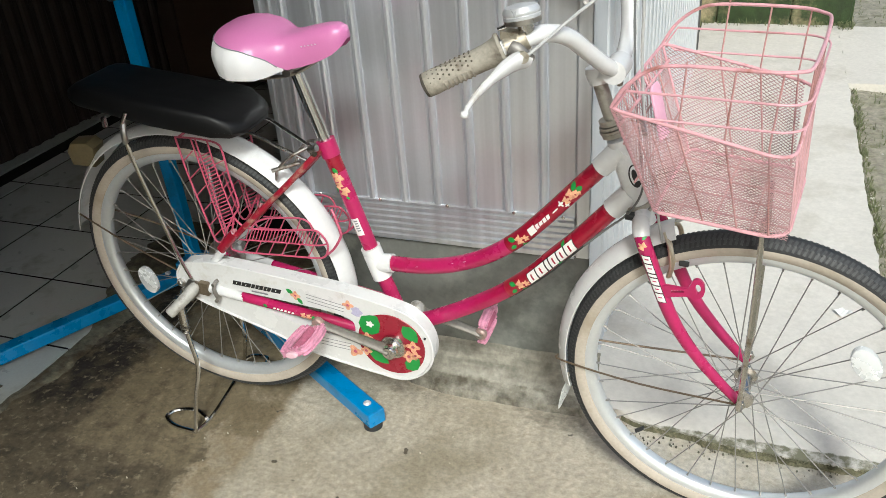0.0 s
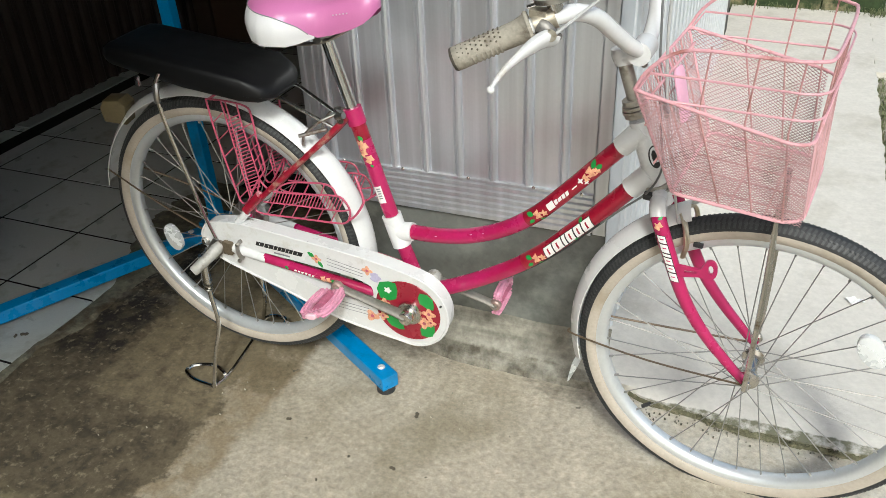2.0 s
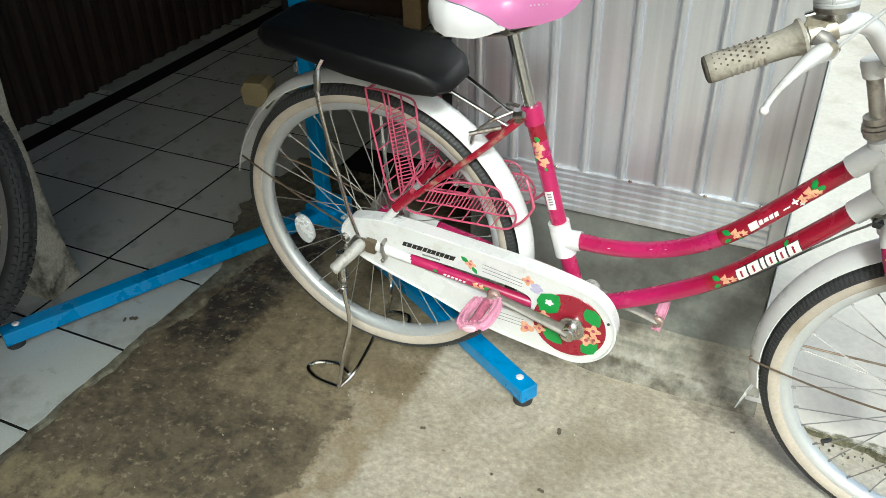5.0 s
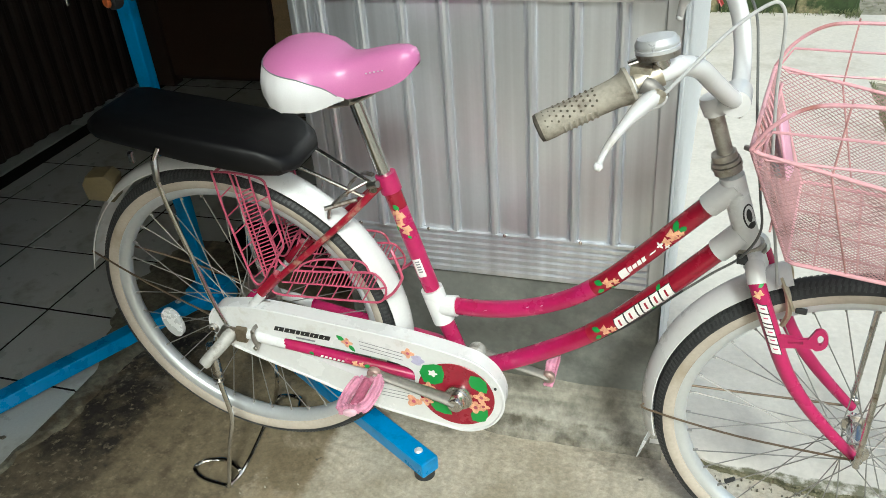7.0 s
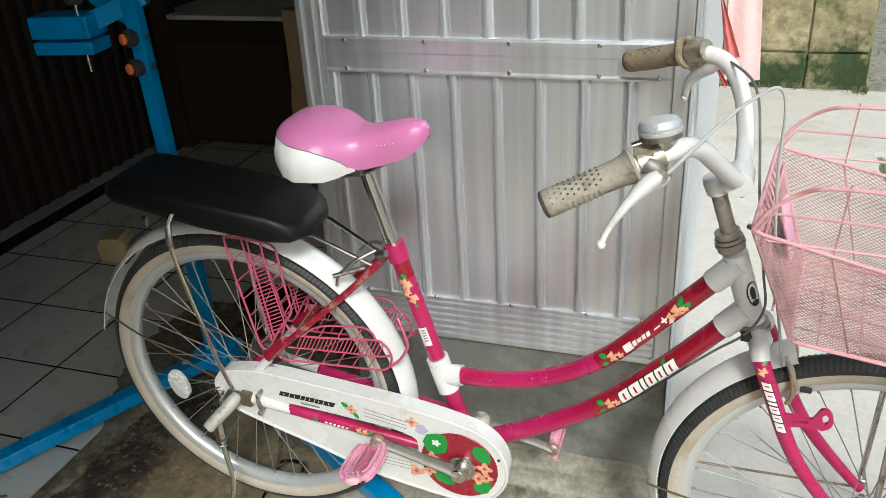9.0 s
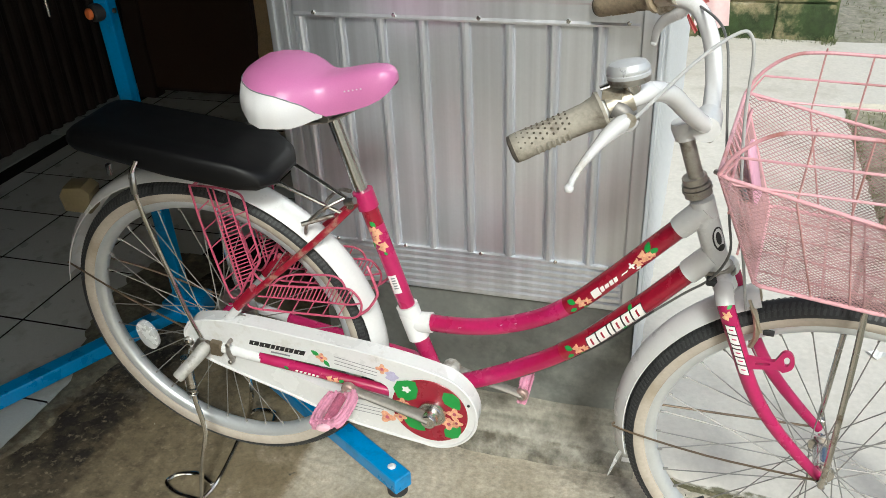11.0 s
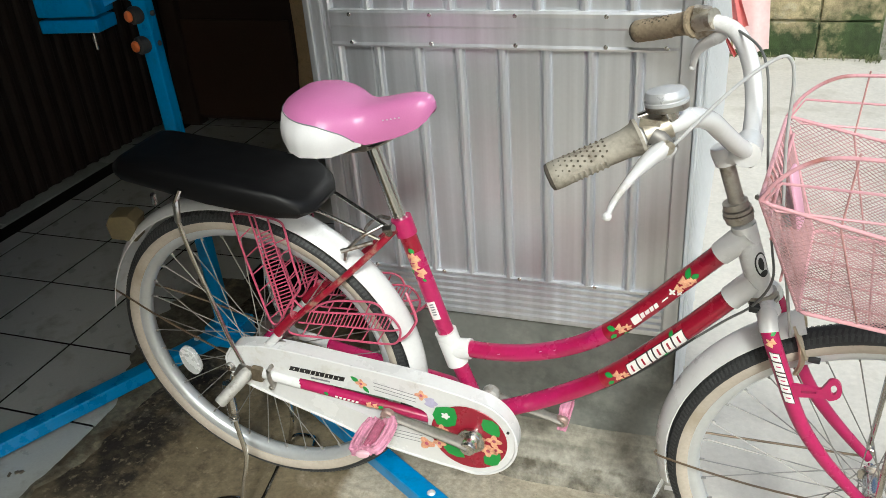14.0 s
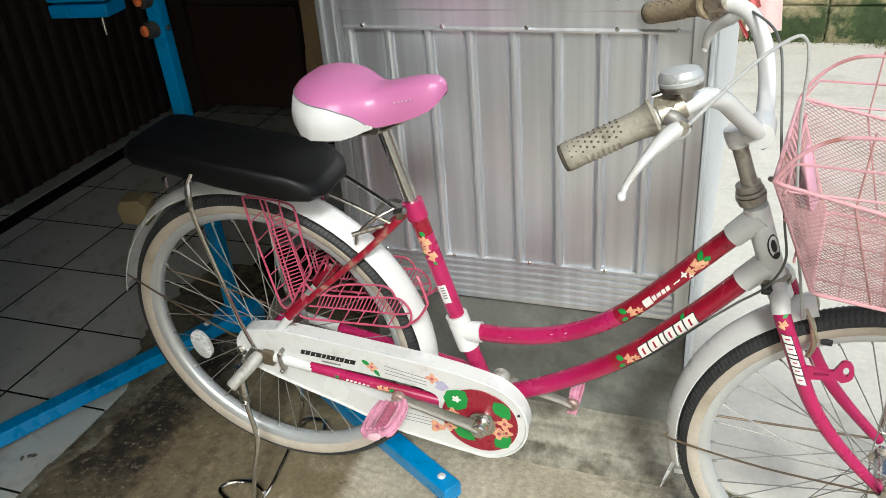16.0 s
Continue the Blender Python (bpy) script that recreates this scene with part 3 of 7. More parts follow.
part("rib_sheet", ribbed(0.095, 0.712, 0.93, 2.5, 0.2190, [r - 0.012 for r in RIBS]), SHEET, wall_front, smooth=False)
bm = bmesh.new()
prof = [(0.2235, 0.353), (0.2135, 0.354)]
for k in range(6):
    z = 0.358 + k * 0.0142
    prof += [(0.2120, z), (0.2120, z + 0.0075), (0.2180, z + 0.0098), (0.2180, z + 0.0125)]
prof += [(0.2125, 0.442), (0.2125, 0.4475), (0.2215, 0.4480)]
ends = [[bm.verts.new((x, y, z)) for y, z in prof] for x in (0.095, 0.712)]
for k in range(len(prof) - 1):
    bm.faces.new((ends[0][k], ends[1][k], ends[1][k + 1], ends[0][k + 1]))
part("base_strip", bm, SHEET, wall_front, smooth=False)
bm = bmesh.new()
prof = [(0.2215, 0.896), (0.2105, 0.8965), (0.2095, 0.900), (0.2125, 0.904), (0.2125, 0.930), (0.2105, 0.934), (0.2105, 0.950), (0.2095, 0.956), (0.2110, 0.9605), (0.2205, 0.961)]
ends = [[bm.verts.new((x, y, z)) for y, z in prof] for x in (0.110, 0.712)]
for k in range(len(prof) - 1):
    bm.faces.new((ends[0][k], ends[1][k], ends[1][k + 1], ends[0][k + 1]))
part("band", bm, SHEET, wall_front, smooth=False)
rivet = part("rivet", drum(0.0038, -0.003, 0.0008, 0.001, 10), CHROME, wall_front)
rivet.location = (0.149, 0.2105, 0.904)
for x, z in [(0.149 + 0.1495 * k, zz) for k in range(4) for zz in (0.904, 0.953)][1:] + [(0.694, 0.904), (0.695, 0.953), (0.290, 0.4485), (0.443, 0.4485), (0.588, 0.4485), (0.690, 0.4485), (0.146, 0.4485)]:
    share(rivet, "rivet", Matrix.Translation((x, 0.2105 if z > 0.5 else 0.2125, z)), wall_front)
for x0, x1, y0 in ((0.7145, 0.7415, 0.2185), (0.060, 0.072, 0.21), (0.072, 0.084, 0.216), (0.084, 0.094, 0.212)):
    part("corner_trim", box(x0, x1, y0, y0 + 0.07, 0.354, 2.5, 0.002), SHEET, wall_front, smooth=False)
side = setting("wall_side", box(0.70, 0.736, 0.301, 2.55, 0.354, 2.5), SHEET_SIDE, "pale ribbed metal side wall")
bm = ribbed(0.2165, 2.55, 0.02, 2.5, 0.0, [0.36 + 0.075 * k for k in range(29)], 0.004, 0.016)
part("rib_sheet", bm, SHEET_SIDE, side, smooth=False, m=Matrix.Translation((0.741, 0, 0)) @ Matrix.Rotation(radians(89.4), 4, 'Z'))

# dark room
wall_left = setting("wall_left", box(-1.90, -1.76, -5, 2.75, -0.05, 2.6), BROWN, "dark brown ribbed metal wall of the room")
bm = ribbed(-5, 2.65, 0.0, 2.6, 0.0, [-4.95 + 0.076 * k for k in range(100)], 0.014, 0.04)
part("rib_sheet", bm, BROWN, wall_left, smooth=False, m=Matrix.Translation((-1.752, 0, 0)) @ Matrix.Rotation(radians(90), 4, 'Z'))
setting("wall_back", box(-1.9, 0.76, 2.65, 2.80, -0.05, 2.6), SHADED_PLASTER, "plaster back wall of the room, darkened for its shade")
setting("wall_inner", box(0.50, 0.70, 0.31, 2.65, 0.354, 2.6), SHADED_PLASTER, "plaster inner wall of the room, darkened for its shade")
# Unseen ceiling and end wall, added to keep light out of the room
setting("ceiling", box(-2.0, 0.70, -2.4, 2.8, 2.15, 2.27), SHADED_PLASTER, "unseen plain ceiling added to shade the room and porch")
setting("wall_blocker", box(-2.0, 0.20, -2.52, -2.40, -0.05, 2.27), SHADED_PLASTER, "unseen plain wall added to block light at the porch")

# yard wall of old blocks
yard_wall = setting("wall_yard", box(0.40, 1.443, 3.262, 3.40, -0.05, 1.05), MORTAR, "old mossy block wall in the yard")
yard_rng = random.Random(8)
for r, (z0, z1) in enumerate(((-0.04, 0.20), (0.21, 0.47), (0.48, 0.70), (0.71, 1.0))):
    x = 0.45 - 0.13 * (r % 2)
    while x < 1.43:
        w = yard_rng.uniform(0.34, 0.44)
        b = box(0, min(w, 1.44 - x) - 0.008, -0.014 - yard_rng.uniform(0, 0.008), 0.01, z0, z1, 0.010)
        bmesh.ops.subdivide_edges(b, edges=[e for e in b.edges if e.calc_length() > 0.15], cuts=3, use_grid_fill=True)
        for v in b.verts:
            v.co += 0.006 * Vector((noise.noise(v.co * 11 + Vector((x, r, 0))), noise.noise(v.co * 14 + Vector((x, 5, r))), noise.noise(v.co * 11 + Vector((9, x, r)))))
        part("block", b, BLOCK, yard_wall, smooth=False, m=Matrix.Translation((x, 3.262, 0)))
        x += w


# ---- bicycle ----
BIKE = Matrix(((0.99784, 0.01907, 0.06289, -0.007), (-0.01682, 0.99920, -0.03623, -0.002), (-0.06353, 0.03509, 0.99736, 0.364), (0, 0, 0, 1)))
bike = thing("bicycle", "white and magenta step-through city bicycle on its rear stand", "bicycle", m=BIKE)
AXIS = Vector((-0.054, 0, 0.135)).normalized()
HEAD = Vector((0.806, 0, 0.430))


def steered(degrees):
    return Matrix.Translation(HEAD) @ Matrix.Rotation(radians(degrees), 4, AXIS) @ Matrix.Translation(-HEAD)


STEER = steered(-3)
FRONT = Vector((1.07, 0, 0))


def wheel(name, m, label):
    rim_prof = [(0.2485, -0.006), (0.2485, 0.006), (0.2535, 0.0125), (0.2625, 0.0150), (0.2695, 0.0150), (0.2695, 0.0125), (0.2630, 0.0120), (0.2585, 0.0), (0.2630, -0.0120), (0.2695, -0.0125), (0.2695, -0.0150), (0.2625, -0.0150), (0.2535, -0.0125)]
    w = part(name, revolve(rim_prof, 96), RIM, bike, label)
    w.matrix_basis = m
    tyre_prof, mats = [], []
    for k in range(-10, 11):
        a = radians(k * 13.5)
        tyre_prof.append((0.2795 + 0.0205 * math.cos(a), 0.0205 * math.sin(a)))
        mats.append(0 if -6 <= k < 6 else 1)
    tyre_prof += [(0.2655, 0.0115), (0.2655, -0.0115)]
    mats += [1, 1]
    mats[20] = 1
    part("tyre", revolve(tyre_prof, 96, mat=mats), (RUBBER, CREAM), w, "black tyre with a cream sidewall")
    bm = bmesh.new()
    for k in range(230):
        for s in (-1, 1):
            a = 2 * math.pi * (k + (0.5 if s > 0 else 0)) / 230
            t = Matrix.Rotation(-a, 4, 'Y') @ Matrix.Translation((0.2966, 0.0095 * s, 0)) @ Matrix.Rotation(radians(28 * s), 4, 'Z') @ Matrix.Rotation(radians(18 * s), 4, 'X')
            bmesh.ops.create_cube(bm, size=1, matrix=t @ Matrix.Diagonal((0.0018, 0.0125, 0.0044, 1)))
            t = Matrix.Rotation(-a, 4, 'Y') @ Matrix.Translation((0.2795, 0, 0)) @ Matrix.Rotation(radians(52 * s), 4, 'Z') @ Matrix.Translation((0.0198, 0, 0)) @ Matrix.Rotation(radians(12 * s), 4, 'X')
            bmesh.ops.create_cube(bm, size=1, matrix=t @ Matrix.Diagonal((0.0024, 0.0110, 0.0038, 1)))
    tagged(part("tread", bm, TREAD, w, smooth=False), kind="stuff")
    hub = revolve([(0.0005, -0.052), (0.005, -0.052), (0.005, -0.036), (0.0185, -0.032), (0.0195, -0.0285), (0.0125, -0.024), (0.0115, 0.024), (0.0195, 0.0285), (0.0185, 0.032), (0.005, 0.036), (0.005, 0.052), (0.0005, 0.052)], 24)
    part("hub", hub, CHROME, w)
    pair = []
    for s in (-1, 1):
        a = radians(62 * s)
        pair.append(part("spoke", tube([(0.0175 * math.cos(a), 0.0285, 0.0175 * math.sin(a)), (0.2500, 0.002, 0)], 0.00105, 5), SPOKE, w))
        pair.append(part("spoke", tube([(0.0175 * math.cos(a), -0.0285, 0.0175 * math.sin(a)), (0.2500, -0.002, 0)], 0.00105, 5), SPOKE, w))
    nip = part("nipple", tube([(0.241, 0, 0), (0.2495, 0, 0)], 0.0017, 6), SPOKE, w)
    for k in range(36):
        turn = Matrix.Rotation(radians(10 * k), 4, 'Y')
        if k >= 4:
            share(pair[k % 4], "spoke", turn, w)
        else:
            pair[k].matrix_basis = turn
        if k:
            share(nip, "nipple", turn, w)
    return w


rear_wheel = wheel("rear_wheel", Matrix.Translation((0, -0.006, 0)) @ Matrix.Scale(1.024, 4) @ Matrix.Rotation(radians(17), 4, 'Y'), "rear wheel with steel rim and wire spokes")
front_wheel = wheel("front_wheel", STEER @ Matrix.Translation(FRONT + Vector((0, -0.014, -0.004))) @ Matrix.Scale(1.03, 4) @ Matrix.Rotation(radians(4), 4, 'Y'), "front wheel with steel rim and wire spokes")


def spoke_reflector(w, x, z):
    a = math.atan2(z, x)
    m = w.matrix_basis.to_3x3().normalized().to_4x4()
    bm = slab([(0.034 * math.cos(t) * (1 if abs(math.cos(t)) < 0.8 else 0.95), 0.020 * math.sin(t)) for t in [2 * math.pi * k / 20 for k in range(20)]], -0.006, 0.006, 0.002)
    o = part("reflector", bm, CLEAR, w, "clear plastic spoke reflector")
    local = m.inverted() @ Vector((x, -0.016, z))
    o.matrix_basis = Matrix.Translation(local) @ m.inverted() @ Matrix.Rotation(-a + radians(90), 4, 'Y')


spoke_reflector(rear_wheel, -0.165, -0.055)
spoke_reflector(front_wheel, 0.162, 0.108)

# frame
SEAT_TOP, LUG, BB = Vector((0.297, 0, 0.333)), Vector((0.380, 0, 0.092)), Vector((0.432, 0, -0.040))
seat_tube = part("seat_tube", tube([SEAT_TOP, LUG, BB], 0.0145, 16), MAGENTA, bike, "magenta seat tube")
part("seat_lug", tube([SEAT_TOP + Vector((-0.002, 0, 0.006)), SEAT_TOP + Vector((0.008, 0, -0.024))], 0.0175, 16), MAGENTA, bike)
top_path = spline([(0.392, 0, 0.096), (0.466, 0, 0.103), (0.534, 0, 0.121), (0.600, 0, 0.154), (0.656, 0, 0.200), (0.704, 0, 0.255), (0.750, 0, 0.313), (0.815, 0, 0.395)], 8)
top_tube = part("top_tube", sweep(bmesh.new(), top_path, 0.0150, 16), MAGENTA, bike, "curved magenta top tube with floral decals")
down_path = spline([BB, (0.475, 0, -0.022), (0.549, 0, 0.022), (0.623, 0, 0.075), (0.675, 0, 0.122), (0.722, 0, 0.176), (0.770, 0, 0.233), (0.838, 0, 0.322)], 8)
down_tube = part("down_tube", sweep(bmesh.new(), down_path, 0.0160, 16), MAGENTA, bike, "curved magenta down tube with block lettering shapes")
part("bottom_bracket", drum(0.021, -0.036, 0.036, 0.003), MAGENTA, bike)
lug = bmesh.new()
sweep(lug, [LUG + Vector((-0.012, 0, 0.034)), LUG + Vector((0.010, 0, -0.030))], 0.0195, 16)
sweep(lug, [LUG, (0.414, 0, 0.098)], 0.0185, 16)
part("lug", lug, WHITE, bike, "white painted frame lug")
head = bmesh.new()
H0, H1 = Vector((0.812, 0, 0.416)), Vector((0.856, 0, 0.305))
sweep(head, [H0, H1], 0.0175, 20)
sweep(head, [(0.789, 0, 0.362), (0.822, 0, 0.403)], [0.0175, 0.0195], 16)
sweep(head, [(0.814, 0, 0.290), (0.843, 0, 0.327)], [0.0185, 0.0195], 16)
head_tube = part("head_tube", head, WHITE, bike, "white head tube and lugs")
for s in (-1, 1):
    stay = spline([(0.292, 0.016 * s, 0.325), (0.225, 0.040 * s, 0.252), (0.121, 0.050 * s, 0.146), (0.062, 0.054 * s, 0.082)], 6)
    part("seat_stay", sweep(bmesh.new(), stay, 0.0060, 12), RUBBED_RED, bike, "red seat stay with rubbed paint")
    part("stay_end", sweep(bmesh.new(), [(0.066, 0.054 * s, 0.086), (0.012, 0.058 * s, 0.020), (0.0, 0.058 * s, 0.0)], [0.0082, 0.0078, 0.0085], 12), WHITE, bike, "white stay end")
    part("dropout", slab([(-0.016, -0.012), (0.012, -0.016), (0.036, 0.0), (0.026, 0.020), (-0.006, 0.020)], 0.054 * s - 0.002, 0.054 * s + 0.002, 0.0008), STEEL, bike)
    part("axle_nut", drum(0.009, -0.004, 0.004, 0.0015, 6), CHROME, bike, m=Matrix.Translation((0.0, 0.066 * s, 0.0)))
    part("axle_end", drum(0.0045, -0.008, 0.008, 0.001, 12), STEEL, bike, m=Matrix.Translation((0.0, 0.073 * s, 0.0)))
    out = 0.012 if s < 0 else 0.0
    cs = [(0.010, (0.058 + out) * s, 0.002), (0.095, (0.056 + out) * s, -0.006), (0.110, (0.055 + out) * s, -0.008)]
    part("chain_stay_end", sweep(bmesh.new(), cs, [0.0105, 0.0105, 0.0100], 12), WHITE, bike, "white chain stay end")
    part("chain_stay", sweep(bmesh.new(), [(0.105, (0.055 + out) * s, -0.007), (0.36, (0.050 + out * 0.4) * s, -0.030), (0.425, 0.030 * s, -0.038)], 0.0100, 12), MAGENTA, bike, "magenta chain stay")
part("stay_bridge", tube([(0.262, -0.028, 0.292), (0.262, 0.028, 0.292)], 0.006, 10), RED, bike)
clamp = bmesh.new()
sweep(clamp, [(0.283, -0.026, 0.322), (0.283, 0.026, 0.322)], 0.0075, 12)
part("seat_bolt", clamp, CHROME, bike)
part("seat_post", tube([(0.300, 0, 0.320), (0.247, 0, 0.478)], 0.0115, 16), POLISHED, bike, "scratched chrome seat post")

# fenders
def fender(centre, r, a0, a1, half, crown, steps=40, flare=0.0):
    bm = bmesh.new()
    rings = []
    for i in range(steps + 1):
        a = radians(a0 + (a1 - a0) * i / steps)
        ring = []
        for k in range(-4, 5):
            t = k / 4
            rr = r - crown * t * t
            ring.append(bm.verts.new((centre[0] + rr * math.cos(a), centre[1] + half * t, centre[2] + rr * math.sin(a))))
        for k in range(4, -5, -1):
            t = k / 4
            rr = r - crown * t * t - 0.0015
            ring.append(bm.verts.new((centre[0] + rr * math.cos(a), centre[1] + half * t * 0.98, centre[2] + rr * math.sin(a))))
        rings.append(ring)
    n = len(rings[0])
    for a, b in zip(rings, rings[1:]):
        for k in range(n):
            bm.faces.new((a[k], a[(k + 1) % n], b[(k + 1) % n], b[k]))
    bm.faces.new(rings[0][::-1])
    bm.faces.new(rings[-1])
    bmesh.ops.recalc_face_normals(bm, faces=bm.faces)
    return bm


part("rear_fender", fender((0, -0.004, 0), 0.333, -8, 171, 0.030, 0.015), WHITE, bike, "white rear mudguard with rusty streaks")
front_fender = part("front_fender", fender(FRONT, 0.331, 118, 197, 0.030, 0.020), WHITE, bike, "white front mudguard", m=STEER)
flap = bmesh.new()
slab([(-0.008, 0.045), (0.008, 0.045), (0.018, 0.004), (0.012, -0.030), (0.002, -0.062), (-0.003, -0.062), (-0.012, -0.028), (-0.017, 0.004)], -0.0008, 0.0008, bm=flap)
part("mud_flap", flap, CLEAR, bike, "small white plastic mudguard flap", m=STEER @ Matrix.Translation((0.762, -0.005, -0.118)) @ Matrix.Rotation(radians(12), 4, 'Y') @ Matrix.Rotation(radians(70), 4, 'Z'))
for s in (-1, 1):
    part("fender_stay", tube([(0.746, 0.030 * s, -0.020), (0.757, 0.037 * s, -0.026), (0.90, 0.052 * s, -0.022), (1.066, 0.060 * s, -0.006)], 0.0020, 6, 4), RUSTY, bike, "rusty brown fender stay", m=STEER.copy())
    part("fender_stay", tube([(-0.318, 0.022 * s, 0.085), (-0.18, 0.045 * s, 0.05), (-0.005, 0.060 * s, 0.002)], 0.0020, 6, 4), RUSTY, bike)

# fork, headset, stem
for s in (-1, 1):
    p = spline([(0.868, 0.040 * s, 0.292), (0.878, 0.051 * s, 0.270), (0.902, 0.056 * s, 0.219), (0.931, 0.057 * s, 0.156), (0.958, 0.057 * s, 0.111), (0.991, 0.057 * s, 0.070), (1.024, 0.056 * s, 0.036), (1.054, 0.055 * s, 0.008), (1.068, 0.055 * s, -0.004)], 5)
    k = len(p)
    part("fork_blade", sweep(bmesh.new(), p, [0.0128 - 0.0055 * (i / k) ** 1.2 for i in range(k)], 14), MAGENTA, bike, "curved magenta fork blade", m=STEER.copy())
    part("axle_nut", drum(0.0085, -0.004, 0.004, 0.0015, 6), CHROME, bike, m=STEER @ Matrix.Translation((1.07, 0.066 * s, 0.0)))
    part("axle_end", drum(0.0045, -0.008, 0.008, 0.001, 12), STEEL, bike, m=STEER @ Matrix.Translation((1.07, 0.072 * s, 0.0)))
crown = bmesh.new()
sweep(crown, [(0.858, 0, 0.306), (0.870, 0, 0.276)], [0.0165, 0.0180], 18)
sweep(crown, spline([(0.874, -0.049, 0.278), (0.868, -0.036, 0.294), (0.864, 0, 0.298), (0.868, 0.036, 0.294), (0.874, 0.049, 0.278)], 6), 0.0138, 14)
part("fork_crown", crown, WHITE, bike, "white fork crown", m=STEER.copy())
for at, r, h in ((-0.002, 0.0195, 0.007), (0.006, 0.0212, 0.004), (0.0115, 0.0200, 0.005), (0.018, 0.0175, 0.009)):
    q = Vector((0.806, 0, 0.424)) + AXIS * at
    part("headset_ring", tube([q, q + AXIS * h], r, 20), STEM, bike)
for at, r, h in ((0.0, 0.0225, 0.005), (0.007, 0.021, 0.007)):
    q = Vector((0.8595, 0, 0.298)) + AXIS * at
    part("headset_ring", tube([q, q + AXIS * h], r, 20), STEM, bike)
part("lamp_bracket", box(0.840, 0.856, -0.034, -0.020, 0.294, 0.304, 0.002), RUBBER, bike)
stem = bmesh.new()
sweep(stem, [HEAD + AXIS * 0.01, HEAD + AXIS * 0.092], 0.0110, 16)
part("stem_post", stem, STEM, bike, "dull scratched handlebar stem", m=STEER.copy())
top = bmesh.new()
sweep(top, [HEAD + AXIS * 0.080, HEAD + AXIS * 0.098, HEAD + AXIS * 0.106], [0.0150, 0.0170, 0.0150], 16)
sweep(top, spline([HEAD + AXIS * 0.090, (0.784, 0, 0.521), (0.799, 0.001, 0.528)], 4), 0.0160, 16)
sweep(top, [(0.800, -0.021, 0.530), (0.800, 0.024, 0.529)], 0.0185, 18)
part("stem_clamp", top, WHITE, bike, "white handlebar clamp", m=STEER.copy())
part("clamp_bolt", drum(0.005, -0.006, 0.006, 0.0015, 6, 'Z'), STEEL, bike, m=STEER @ Matrix.Translation((0.806, 0.002, 0.508)))

# handlebar, turned a little in its clamp
BAR = Matrix.Translation((0.792, 0, 0.562)) @ Matrix.Rotation(radians(4), 4, 'X') @ Matrix.Rotation(radians(-1), 4, 'Z') @ Matrix.Translation((-0.792, 0, -0.562))
BAR = STEER @ BAR
BAR_LINE = [(0.604, -0.226, 0.582), (0.686, -0.183, 0.620), (0.719, -0.163, 0.635), (0.738, -0.133, 0.631), (0.755, -0.100, 0.613), (0.772, -0.066, 0.580), (0.791, -0.030, 0.545), (0.801, 0.0, 0.529),
            (0.800, 0.030, 0.529), (0.797, 0.066, 0.541), (0.792, 0.094, 0.559), (0.780, 0.126, 0.588), (0.759, 0.152, 0.616), (0.733, 0.168, 0.627), (0.690, 0.182, 0.622), (0.604, 0.226, 0.582)]
bar_path = spline(BAR_LINE, 5)
part("handlebar", sweep(bmesh.new(), bar_path, 0.0122, 16), WHITE, bike, "white swept-back handlebar", m=BAR.copy())


# grips, levers, bell, cables
def along(path, t):
    i = min(int(t * (len(path) - 1)), len(path) - 2)
    f = t * (len(path) - 1) - i
    return path[i].lerp(path[i + 1], f)


BAR_TO_NEAR = BAR.inverted()


